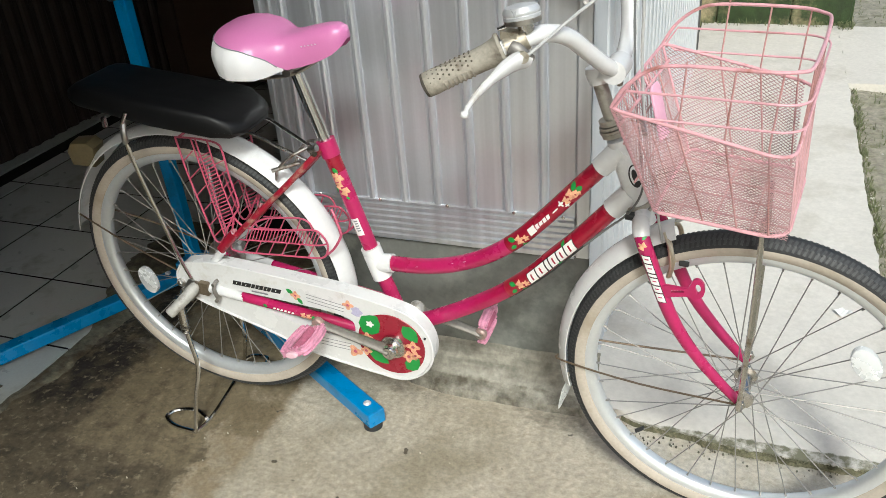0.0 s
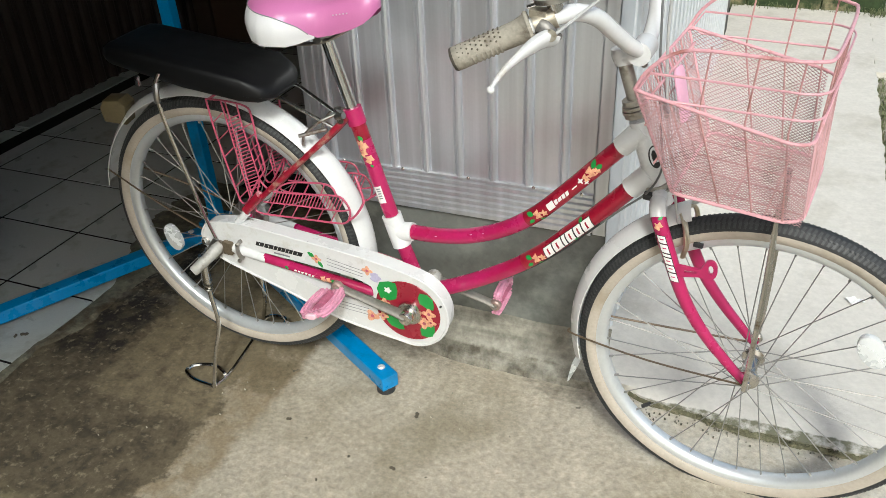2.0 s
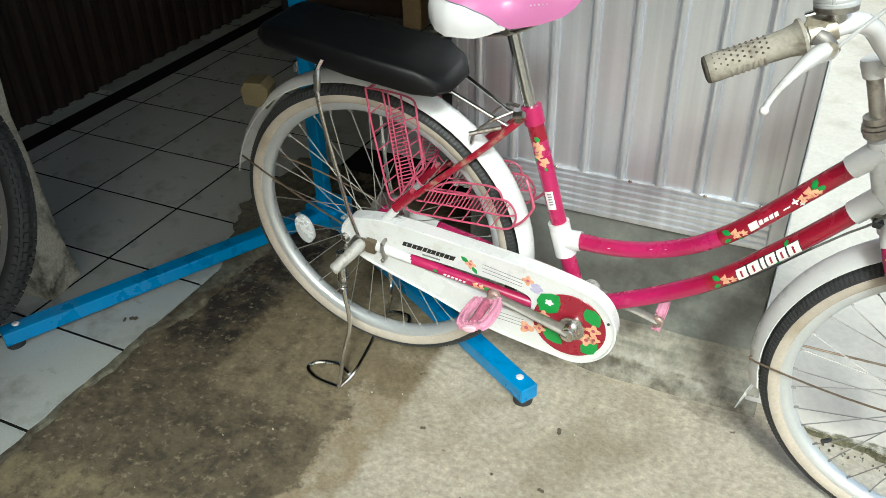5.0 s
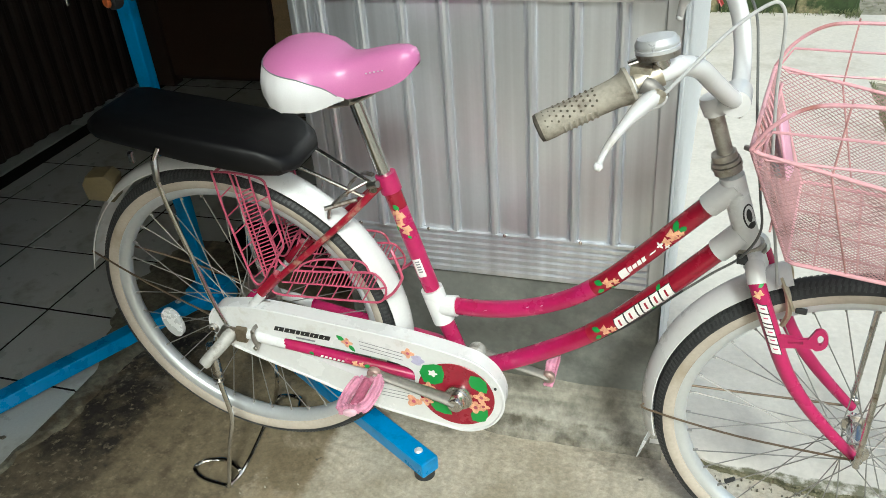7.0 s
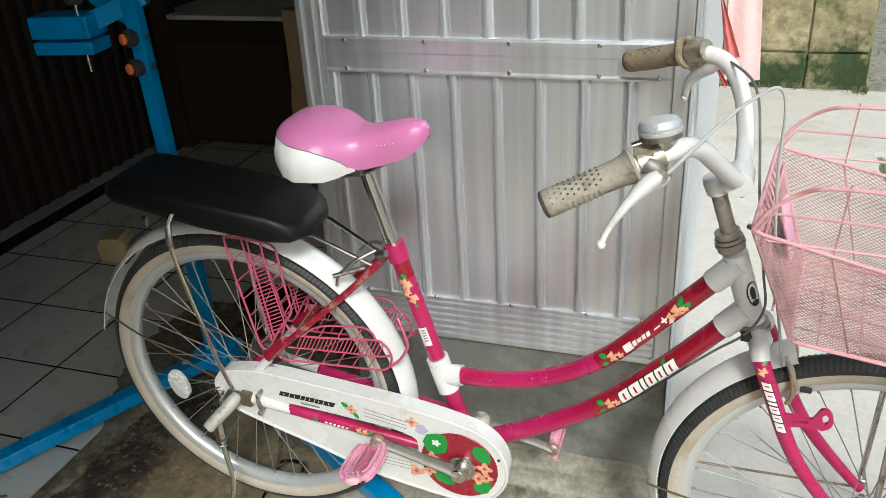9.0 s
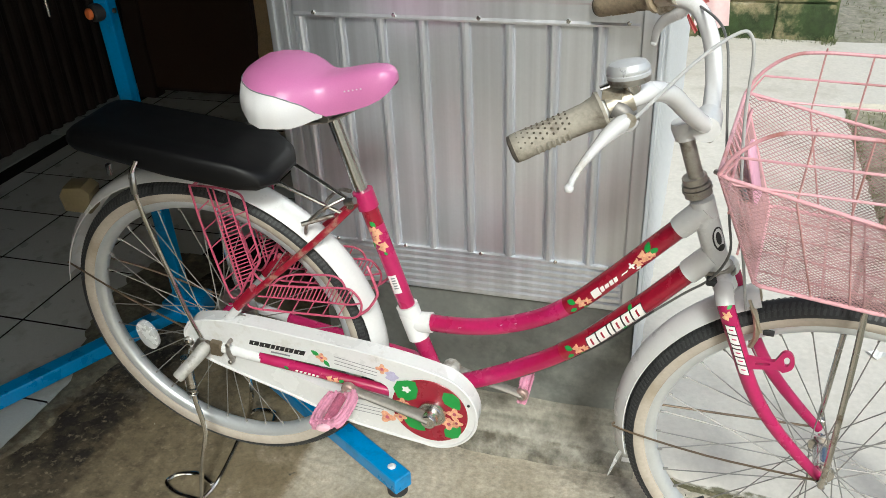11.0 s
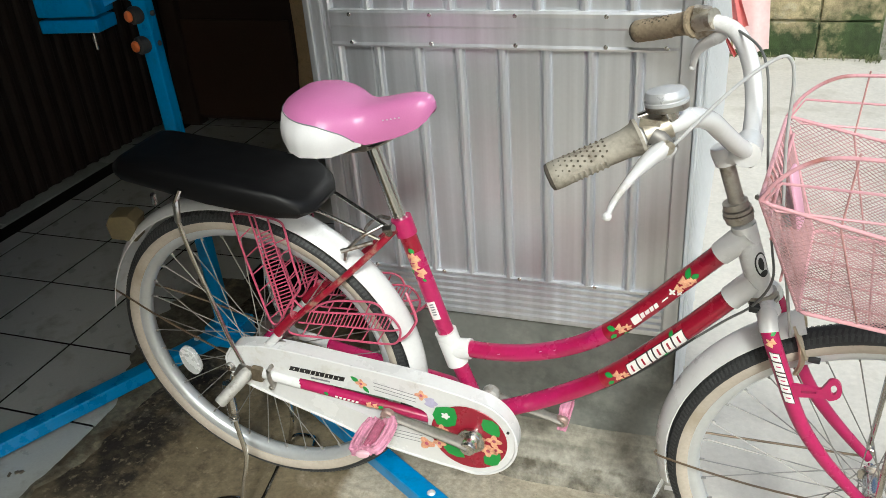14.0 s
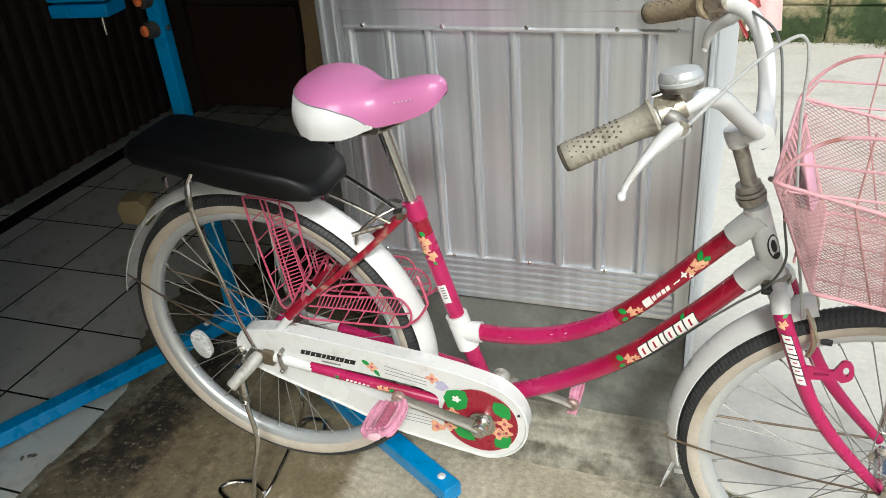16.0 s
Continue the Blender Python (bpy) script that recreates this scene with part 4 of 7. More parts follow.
def grip_set(s, m, with_bell):
    q = [Vector((x, y * s, z)) for x, y, z in ((0.690, 0.181, 0.623), (0.650, 0.2025, 0.605), (0.597, 0.2295, 0.579))]
    d = (q[2] - q[0]).normalized()
    length = (q[2] - q[0]).length
    stations = [(0.0, 0.0225), (0.004, 0.0235), (0.008, 0.0195), (0.02, 0.0172), (0.05, 0.0162), (0.08, 0.0165), (length - 0.012, 0.0175), (length - 0.003, 0.0172), (length, 0.0150)]
    g = part("grip", sweep(bmesh.new(), [q[0] + d * a for a, _ in stations], [r for _, r in stations], 20), GRIP if s < 0 else BROWN_GRIP, bike, "dirty beige rubber handlebar grip" if s < 0 else "browned rubber handlebar grip", m=m.copy())
    side = d.cross(Vector((0, 0, 1))).normalized()
    up = side.cross(d)
    ribs = bmesh.new()
    for k in range(7):
        c = q[0] + d * (0.048 + 0.0065 * k)
        sweep(ribs, [c + 0.0158 * (math.cos(a) * side * s + math.sin(a) * up) for a in [radians(-110 + 14 * j) for j in range(9)]], 0.0021, 6)
    part("rib", ribs, GRIP if s < 0 else BROWN_GRIP, g, "finger ribs of the grip", m=m.copy())
    dots = bmesh.new()
    for k in range(3, 13):
        for j in range(5):
            a = radians(25 + 24 * j + (12 if k % 2 else 0))
            c = q[0] + d * (0.022 + 0.0068 * k)
            n = math.cos(a) * side * s + math.sin(a) * up
            r = 0.0172
            bmesh.ops.create_icosphere(dots, subdivisions=2, radius=0.0015, matrix=Matrix.Translation(c + n * (r - 0.0010)))
    tagged(part("dimple", dots, DIMPLE, g, m=m.copy(), smooth=False), kind="stuff")
    perch = bmesh.new()
    sweep(perch, [q[0] - d * 0.004, q[0] - d * 0.034], 0.0155, 16)
    sweep(perch, [q[0] - d * 0.018 + Vector((0, 0.004 * s, -0.012)), q[0] - d * 0.030 + Vector((0.010, 0.030 * s, -0.012))], 0.008, 10)
    c = q[0] - d * 0.016 + up * 0.014
    box(c.x - 0.012, c.x + 0.012, c.y - 0.008, c.y + 0.008, c.z - 0.006, c.z + 0.006, 0.002, bm=perch)
    b = part("brake_perch", perch, material("brassy_steel" + ("_far" if s > 0 else ""), (0.50, 0.455, 0.37), 0.42, 0.75, vary=0.2, scale=40, bump=0.1, dirt=(0.20, 0.15, 0.10), dirt_amount=0.3, dirt_scale=50), bike, "yellowed steel brake lever clamp", m=m.copy())
    part("screw", drum(0.006, -0.003, 0.003, 0.001, 14), CHROME, b, m=m @ Matrix.Translation(q[0] - d * 0.012 + Vector((0.004, 0.020 * s, -0.010))) @ Matrix.Rotation(radians(20 * s), 4, 'X'))
    p0 = q[0] - d * 0.026 + Vector((0.006, 0.030 * s, -0.014))
    blade = [BAR_TO_NEAR @ Vector(p) for p in ((0.712, -0.178, 0.592), (0.700, -0.196, 0.597), (0.690, -0.216, 0.593), (0.680, -0.236, 0.585), (0.669, -0.262, 0.5735), (0.663, -0.276, 0.563), (0.661, -0.286, 0.556))]
    if s > 0:
        blade = [BAR_TO_NEAR @ Vector(p) for p in ((0.747, 0.158, 0.634), (0.736, 0.167, 0.622), (0.724, 0.178, 0.611), (0.714, 0.188, 0.599), (0.708, 0.197, 0.585), (0.706, 0.204, 0.571), (0.705, 0.210, 0.560))]
    lev = spline(blade, 5)
    widths = [0.0105, 0.0168, 0.0150, 0.0100, 0.0074, 0.0062, 0.0056] if s < 0 else [0.0080, 0.0100, 0.0092, 0.0080, 0.0068, 0.0060, 0.0054]
    bm = sweep(bmesh.new(), lev, [widths[min(i // 5, 5)] + (widths[min(i // 5, 5) + 1] - widths[min(i // 5, 5)]) * (i % 5) / 5 for i in range(len(lev))], 12, flat=0.60, up=(0, 1, 0))
    bmesh.ops.create_icosphere(bm, subdivisions=2, radius=0.0056, matrix=Matrix.Translation(lev[-1]))
    part("brake_lever", bm, WHITE, bike, "white alloy brake lever", m=m.copy())
    start = q[0] - d * 0.010 + (blade[1] - q[0]) * 0.18 + Vector((0, 0.006 * s, 0.002))
    lift = up * 0.010 + Vector((0, 0.005 * s, 0))
    if s > 0:
        start = BAR_TO_NEAR @ Vector((0.704, 0.182, 0.622))
    horn = sweep(bmesh.new(), [start, start.lerp(blade[0], 0.45) + lift * 0.7, blade[0] + lift, blade[0] + (blade[0] - blade[1]) * 0.45 + lift * 0.6], [0.012, 0.0135, 0.011, 0.0065], 10, flat=0.75, up=(0, 1, 0))
    part("lever_bracket", horn, DULL_ALLOY if s < 0 else WORN_ALLOY, b, "worn grey lever bracket", m=m.copy())
    # Dark cap added at the grip end; its colour holds the shading there
    part("end_cap", sweep(bmesh.new(), [q[2] - d * 0.002, q[2] + d * 0.0015, q[2] + d * 0.003], [0.0172, 0.0160, 0.0110], 20), material("shaded_grip_end" + ("_far" if s > 0 else ""), (0.07, 0.06, 0.048), 0.85, vary=0.3, scale=60, bump=0.2), g, "dark end of the grip, its shading put into the colour", m=m.copy())
    if with_bell:
        c = q[0] - d * 0.038 + up * 0.028
        body = revolve([(0.0005, 0.0), (0.0255, 0.0), (0.0285, 0.003), (0.0290, 0.010), (0.0275, 0.0115), (0.0285, 0.013), (0.0285, 0.018), (0.0245, 0.0255), (0.012, 0.0290), (0.0005, 0.0295)], 32, 'Z')
        bell = part("bell", body, material("bell_enamel", (0.55, 0.56, 0.57), 0.3, 0.35, vary=0.08, scale=20, bump=0.03), bike, "pale grey metal bell", m=m @ Matrix.Translation(c - up * 0.004) @ Matrix.Rotation(radians(-14), 4, 'Y') @ Matrix.Rotation(radians(-9), 4, 'X') @ Matrix.Diagonal((0.86, 0.86, 0.74, 1)))
        part("bell_ring", revolve([(0.022, -0.004), (0.0262, -0.003), (0.0268, 0.004), (0.022, 0.004)], 32, 'Z'), STEEL, bell, m=m @ Matrix.Translation(c - up * 0.004) @ Matrix.Rotation(radians(-14), 4, 'Y') @ Matrix.Rotation(radians(-9), 4, 'X') @ Matrix.Diagonal((0.92, 0.92, 1, 1)))
        arm = bmesh.new()
        sweep(arm, [c + d * 0.010 + Vector((0, 0, -0.002)), c + d * 0.034 + Vector((0, 0, 0.000))], [0.006, 0.004], 10, flat=0.6)
        sweep(arm, [c - up * 0.020, c + up * 0.002], 0.010, 12)
        part("bell_lever", arm, CHROME, bell, m=m.copy())
    return p0


pn = grip_set(-1, BAR, True)
pf = grip_set(1, BAR, False)
pn, pf = BAR @ pn, BAR @ pf
part("brake_cable", tube([pn + Vector((0.010, 0.008, 0.004)), (0.772, -0.108, 0.652), (0.812, -0.058, 0.672), (0.828, -0.048, 0.668), (0.836, -0.050, 0.640), (0.842, -0.050, 0.56), (0.862, -0.046, 0.43), (0.884, -0.038, 0.34), (0.902, -0.030, 0.262)], 0.0022, 8, 8), GREY_CABLE, bike, "grey brake cable")
part("brake_cable", tube([pf + Vector((0.010, -0.008, 0.004)), (0.788, 0.098, 0.640), (0.806, 0.060, 0.622), (0.816, 0.030, 0.580), (0.832, 0.000, 0.490), (0.852, -0.024, 0.405), (0.862, -0.034, 0.355), (0.846, -0.032, 0.308), (0.812, -0.024, 0.266), (0.776, -0.018, 0.222)], 0.0019, 8, 8), DARK_CABLE, bike, "dark grey brake cable")
part("cable_run", tube([(0.776, -0.018, 0.222), (0.70, -0.012, 0.130), (0.60, -0.008, 0.042), (0.48, -0.006, -0.036)], 0.0018, 6, 6), CABLE, bike)

# cables at the rear hub, with a drum added to fill its dark gap
for pts in (((0.016, -0.050, 0.030), (0.050, -0.046, 0.062), (0.092, -0.040, 0.052), (0.128, -0.034, 0.020)), ((0.026, -0.044, 0.026), (0.070, -0.036, 0.046), (0.118, -0.030, 0.036), (0.150, -0.028, 0.010))):
    part("hub_cable", tube(pts, 0.0022, 6, 6), STEEL, bike)
part("hub_drum", revolve([(0.006, 0.034), (0.040, 0.034), (0.043, 0.038), (0.043, 0.050), (0.038, 0.054), (0.006, 0.054)], 32), STEEL, bike, "dull steel drum added to fill the dark rear hub")
part("sprocket", revolve([(0.010, -0.040), (0.030, -0.040), (0.034, -0.038), (0.034, -0.036), (0.010, -0.035)], 24), RUSTY, bike, "rusty rear sprocket")

# saddle
SADDLE = [(0.122, 0.022, 0.525, 0.507, 0.70), (0.127, 0.053, 0.534, 0.495, 0.60), (0.137, 0.075, 0.540, 0.484, 0.52), (0.154, 0.090, 0.544, 0.473, 0.475), (0.175, 0.098, 0.545, 0.469, 0.455), (0.200, 0.094, 0.542, 0.470, 0.43),
          (0.218, 0.084, 0.538, 0.469, 0.38), (0.234, 0.068, 0.534, 0.472, 0.28), (0.248, 0.054, 0.533, 0.477, 0.09), (0.260, 0.046, 0.535, 0.480, 0.0), (0.278, 0.040, 0.540, 0.484, 0.0), (0.300, 0.036, 0.547, 0.491, 0.0), (0.322, 0.032, 0.553, 0.500, 0.0), (0.340, 0.027, 0.555, 0.510, 0.0), (0.352, 0.019, 0.552, 0.521, 0.0), (0.359, 0.007, 0.545, 0.532, 0.0)]


def saddle_shell(lo, hi, rows, grow=0.0):
    """The saddle's skin between two of its lines: 0 the hem, 1 the seam, 2 the ridge."""
    bm = bmesh.new()
    xs = spline([(a, 0, 0) for a, *_ in SADDLE], 3)
    cols = []
    for i in range(len(xs)):
        t = i / (len(xs) - 1) * (len(SADDLE) - 1)
        k = min(int(t), len(SADDLE) - 2)
        f = t - k
        x, w, top, hem, seam = [a + (b - a) * f for a, b in zip(SADDLE[k], SADDLE[k + 1])]
        col = []
        for s in (-1, 1):
            line = []
            for j in range(rows + 1):
                v = {(0, 1): seam * j / rows, (1, 2): seam + (1 - seam) * j / rows}[(lo, hi)]
                a = v * math.pi / 2
                y = w * (0.93 + 0.07 * math.sin(min(1, v * 4) * math.pi / 2)) * max(0.0, math.cos(a)) ** 0.62
                z = hem + (top - hem) * math.sin(a) ** 0.85
                line.append((x, s * (y + grow), z + grow * math.sin(a)))
            col.append(line)
        cols.append(col[0] + col[1][::-1] if (lo, hi) == (1, 2) else col)
    if (lo, hi) == (1, 2):
        vs = [[bm.verts.new(p) for p in c] for c in cols]
        for a, b in zip(vs, vs[1:]):
            for k in range(len(a) - 1):
                bm.faces.new((a[k], b[k], b[k + 1], a[k + 1]))
        bm.faces.new(vs[0][::-1])
        bm.faces.new(vs[-1])
    else:
        for s in (0, 1):
            vs = [[bm.verts.new(p) for p in c[s]] for c in cols if c[s][-1][2] - c[s][0][2] > 0.002]
            for a, b in zip(vs, vs[1:]):
                for k in range(rows):
                    bm.faces.new((a[k], b[k], b[k + 1], a[k + 1]))
        vs = [[bm.verts.new(p) for p in c[0] + c[1][::-1]] for c in cols[:1]]
        bm.faces.new(vs[0])
    bmesh.ops.remove_doubles(bm, verts=bm.verts, dist=0.0003)
    bmesh.ops.recalc_face_normals(bm, faces=bm.faces)
    return bm


saddle = part("saddle", saddle_shell(1, 2, 9), SADDLE_PINK, bike, "two-tone pink and white vinyl saddle")
part("side_panel", saddle_shell(0, 1, 6), SADDLE_WHITE, saddle, "white vinyl side panel")
xs = []
for s in (-1, 1):
    line = []
    for x, w, top, hem, seam in SADDLE[:9]:
        a = seam * math.pi / 2
        line.append((x, s * (w * (0.93 + 0.07 * math.sin(min(1, seam * 4) * math.pi / 2)) * math.cos(a) ** 0.62 + 0.0004), hem + (top - hem) * math.sin(a) ** 0.85))
    part("piping", tube(line, 0.0009, 6, 4), GREY_INK, saddle)
base = bmesh.new()
for (x0, w0, _, h0, _), (x1, w1, _, h1, _) in zip(SADDLE[1:-6], SADDLE[2:-5]):
    q = [base.verts.new(p) for p in ((x0, -w0 * 0.85, h0 + 0.010), (x1, -w1 * 0.85, h1 + 0.010), (x1, w1 * 0.85, h1 + 0.010), (x0, w0 * 0.85, h0 + 0.010))]
    base.faces.new(q)
part("base", base, RUBBER, saddle)
for s in (-1, 1):
    part("rail", tube([(0.135, 0.030 * s, 0.474), (0.16, 0.028 * s, 0.452), (0.25, 0.020 * s, 0.462), (0.32, 0.012 * s, 0.502)], 0.0034, 8, 5), STEEL, saddle)
    part("spring", tube([(0.140 + 0.010 * math.cos(a), 0.045 * s + 0.010 * math.sin(a), 0.446 + 0.0022 * a) for a in [0.5 * k for k in range(26)]], 0.0018, 6), STEEL, saddle)
    for k in range(5):
        part("mark", slab([(0, 0), (0.0024, 0), (0.0028, 0.0024), (0.0004, 0.0024)], -0.0002, 0.0002), SADDLE_WHITE, saddle, m=Matrix.Translation((0.290 + 0.0058 * k, s * (0.0387 - 0.0013 * k), 0.5214 + 0.0012 * k)) @ Matrix.Rotation(radians(-6 * s), 4, 'Z') @ Matrix.Rotation(radians(-24 * s), 4, 'X')) if s < 0 else None
post = bmesh.new()
sweep(post, [(0.251, 0, 0.462), (0.246, 0, 0.482)], 0.0145, 14)
sweep(post, [(0.248, -0.026, 0.468), (0.248, 0.026, 0.468)], 0.008, 12)
part("saddle_clamp", post, STEEL, bike)

# rear carrier with its cushion
bm = bmesh.new()
outline = [(-0.186, 0.048), (-0.181, 0.066), (-0.164, 0.075), (0.0, 0.077), (0.130, 0.074), (0.164, 0.062), (0.178, 0.036)]
ring = outline + [(x, -y) for x, y in outline[::-1]]
levels = [(0.0, 0.95), (0.004, 0.985), (0.012, 1.0), (0.026, 1.0), (0.036, 0.985), (0.041, 0.955), (0.0432, 0.90), (0.0435, 0.5)]
vs = [[bm.verts.new((x * k - 0.002, y * k, z - (0.40 * max(0.0, x * k - 0.128) if z > 0.02 else 0.0) + (0.010 * min(1.0, max(0.0, (-0.09 - x) / 0.08)) if z < 0.02 else 0.0))) for x, y in ring] for z, k in levels]
for a, b in zip(vs, vs[1:]):
    for k in range(len(ring)):
        bm.faces.new((a[k], a[(k + 1) % len(ring)], b[(k + 1) % len(ring)], b[k]))
bm.faces.new(vs[0][::-1])
bm.faces.new(vs[-1])
bmesh.ops.recalc_face_normals(bm, faces=bm.faces)
part("cushion", bm, VINYL, bike, "black padded vinyl passenger cushion", m=Matrix.Translation((0.0, -0.026, 0.366)) @ Matrix.Rotation(radians(3.0), 4, 'Y'))
for s in (-1, 1):
    part("carrier_rail", tube([(-0.178, 0.040 * s, 0.360), (0.130, 0.036 * s, 0.350), (0.165, 0.032 * s, 0.346), (0.270, 0.020 * s, 0.300)], 0.0034, 8), POLISHED, bike, "chrome carrier rail")
    top_ = [(-0.040, -0.110, 0.392), (-0.052, -0.114, 0.362)] if s < 0 else [(-0.050, 0.045, 0.356), (-0.054, 0.085, 0.350)]
    part("carrier_stay", tube(top_ + [(-0.057, 0.104 * s, 0.308), (-0.051, 0.094 * s, 0.236), (-0.038, 0.084 * s, 0.150), (-0.024, 0.077 * s, 0.070), (-0.006, 0.072 * s, 0.008)], 0.0040, 8, 6), POLISHED, bike, "bent chrome carrier stay")
part("carrier_hook", tube([(-0.050, -0.112, 0.370), (-0.046, -0.120, 0.352), (-0.052, -0.114, 0.334)], 0.0056, 8, 4), STEEL, bike)
for x, z in ((-0.100, 0.354), (0.080, 0.349)):
    part("carrier_bar", tube([(x, -0.042, z), (x, 0.042, z)], 0.004, 8), CHROME, bike)
part("carrier_clip", box(-0.105, -0.097, -0.106, -0.098, 0.352, 0.372, 0.002), CHROME, bike)
part("tail_reflector", slab([(-0.030, -0.026), (0.026, -0.030), (0.034, 0.020), (0.018, 0.034), (-0.024, 0.030), (-0.036, 0.010)], -0.028, 0.024, 0.006), TAIL, bike, "amber plastic tail reflector block", m=Matrix.Translation((-0.260, -0.006, 0.234)) @ Matrix.Rotation(radians(12), 4, 'Z') @ Matrix.Scale(0.86, 4))
cal = bmesh.new()
for s in (-1, 1):
    sweep(cal, spline([(0.206, 0.036 * s, 0.262), (0.214, 0.040 * s, 0.286), (0.240, 0.034 * s, 0.312), (0.268, 0.012 * s, 0.326)], 5), 0.0042, 8, flat=0.7)
sweep(cal, [(0.205, -0.046, 0.284), (0.255, -0.028, 0.300)], 0.004, 8)
sweep(cal, [(0.278, -0.030, 0.330), (0.296, -0.034, 0.338)], 0.006, 8)
part("rear_brake", cal, STEEL, bike, "dull steel rear brake caliper")


# wire skirt guards: two bent wire frames a side, each with a ladder of close slats and a row of wide ones
def wire(points, radius, parent, y, name="wire", steps=5):
    return part(name, tube([(x, y, z) for x, z in points], radius, 6, steps), ROSE, parent)


GUARD_LABEL = "pink wire skirt guard over the wheel"
for s in (-1, 1):
    y = 0.0465 * s
    up_loop = [(0.004, 0.322), (0.008, 0.293), (0.015, 0.250), (0.029, 0.189), (0.042, 0.133), (0.049, 0.108), (0.058, 0.101), (0.070, 0.112), (0.088, 0.146), (0.103, 0.170), (0.116, 0.188), (0.119, 0.205), (0.109, 0.261), (0.104, 0.306), (0.094, 0.323), (0.050, 0.326)]
    g1 = part("skirt_guard", sweep(bmesh.new(), spline([(x, y, z) for x, z in up_loop] + [(up_loop[0][0], y, up_loop[0][1])], 4)[:-1], 0.0021, 6, closed=True, up=(0, 1, 0)), ROSE, bike, GUARD_LABEL)
    low_loop = [(0.104, 0.168), (0.114, 0.155), (0.136, 0.148), (0.214, 0.160), (0.272, 0.171), (0.290, 0.167), (0.303, 0.147), (0.300, 0.126), (0.292, 0.115), (0.274, 0.109), (0.209, 0.101), (0.138, 0.092), (0.096, 0.088), (0.084, 0.100)]
    g2 = part("skirt_guard", sweep(bmesh.new(), spline([(x, y, z) for x, z in low_loop] + [(low_loop[0][0], y, low_loop[0][1])], 4)[:-1], 0.0021, 6, closed=True, up=(0, 1, 0)), ROSE, bike, GUARD_LABEL)
    wire([(0.038, 0.325), (0.045, 0.287), (0.060, 0.200), (0.074, 0.121)], 0.0017, g1, y)
    wire([(0.048, 0.325), (0.054, 0.287), (0.068, 0.206), (0.079, 0.131)], 0.0015, g1, y)
    wire([(0.074, 0.325), (0.079, 0.287), (0.090, 0.232), (0.103, 0.172)], 0.0017, g1, y)
    slat = part("slat", tube([(0, 0, 0), (0.031, 0, 0.0175)], 0.0012, 5), ROSE, g1)
    slat.location = (0.0465, y, 0.286)
    for k in range(1, 22):
        share(slat, "slat", Matrix.Translation((0.0465 + 0.00118 * k, y, 0.286 - 0.0072 * k)), g1)
    for k, (x, z) in enumerate(((0.0105, 0.272), (0.020, 0.238), (0.0285, 0.204), (0.036, 0.170), (0.043, 0.138), (0.050, 0.114))):
        wire([(x, z), (x + 0.026 - 0.0012 * k, z + 0.026 - 0.001 * k)], 0.0013, g1, y, "slat", 0)
    for k in range(5):
        wire([(0.080 + 0.0052 * k, 0.276 - 0.024 * k), (0.107 + 0.0024 * k, 0.292 - 0.021 * k)], 0.0012, g1, y, "slat", 0)
    wire([(0.138, 0.149), (0.154, 0.166), (0.180, 0.179), (0.217, 0.187), (0.250, 0.192), (0.268, 0.187), (0.276, 0.171)], 0.0019, g2, y)
    wire([(0.106, 0.117), (0.195, 0.129), (0.276, 0.138), (0.301, 0.146)], 0.0017, g2, y)
    slat = part("slat", tube([(0, 0, 0), (0.014, 0, 0.0315)], 0.0012, 5), ROSE, g2)
    slat.location = (0.121, y, 0.118)
    for k in range(1, 22):
        share(slat, "slat", Matrix.Translation((0.121 + 0.0074 * k, y, 0.118 + 0.00092 * k)), g2)
    for k in range(6):
        wire([(0.112 + 0.029 * k, 0.091 + 0.0030 * k), (0.128 + 0.029 * k, 0.120 + 0.0032 * k)], 0.0013, g2, y, "slat", 0)
    for k in range(3):
        wire([(0.168 + 0.036 * k, 0.153 + 0.0056 * k), (0.182 + 0.034 * k, 0.178 + 0.005 * k)], 0.0013, g2, y, "slat", 0)
    part("guard_clip", tube([(0.301, y, 0.123), (0.317, y, 0.140), (0.331, y * 0.95, 0.166), (0.330, y * 0.9, 0.178), (0.318, y * 0.8, 0.206), (0.311, y * 0.7, 0.215)], 0.0026, 6, 4), ROSE, bike)
    part("guard_band", tube([(0.066, 0.0540 * s, 0.092), (0.104, 0.0520 * s, 0.136)], 0.0098, 14), RED, bike, "red paint band on the stay")
    part("guard_hook", tube([(0.010, y, 0.322), (0.022, y * 0.7, 0.331), (0.034, y * 0.5, 0.334)], 0.0024, 6, 3), ROSE, bike)


# chain case, cranks and pedals
def plate(loops, y0, y1):
    bm = bmesh.new()
    edges = []
    for loop in loops:
        vs = [bm.verts.new((x, y0, z)) for x, z in loop]
        edges += [bm.edges.new((vs[i - 1], vs[i])) for i in range(len(vs))]
    bmesh.ops.triangle_fill(bm, use_beauty=True, edges=edges)
    made = bmesh.ops.extrude_face_region(bm, geom=list(bm.faces))
    for v in made["geom"]:
        if isinstance(v, bmesh.types.BMVert):
            v.co.y = y1
    bmesh.ops.recalc_face_normals(bm, faces=bm.faces)
    return bm


def round_loop(points, steps=5):
    p = [Vector((x, 0, z)) for x, z in points]
    n = len(p)
    out = []
    for i in range(n):
        a, b, c, d = p[i - 1], p[i], p[(i + 1) % n], p[(i + 2) % n]
        for k in range(steps):
            t = k / steps
            q = 0.5 * ((2 * b) + (c - a) * t + (2 * a - 5 * b + 4 * c - d) * t ** 2 + (3 * b - a - 3 * c + d) * t ** 3)
            out.append((q.x, q.z))
    return out


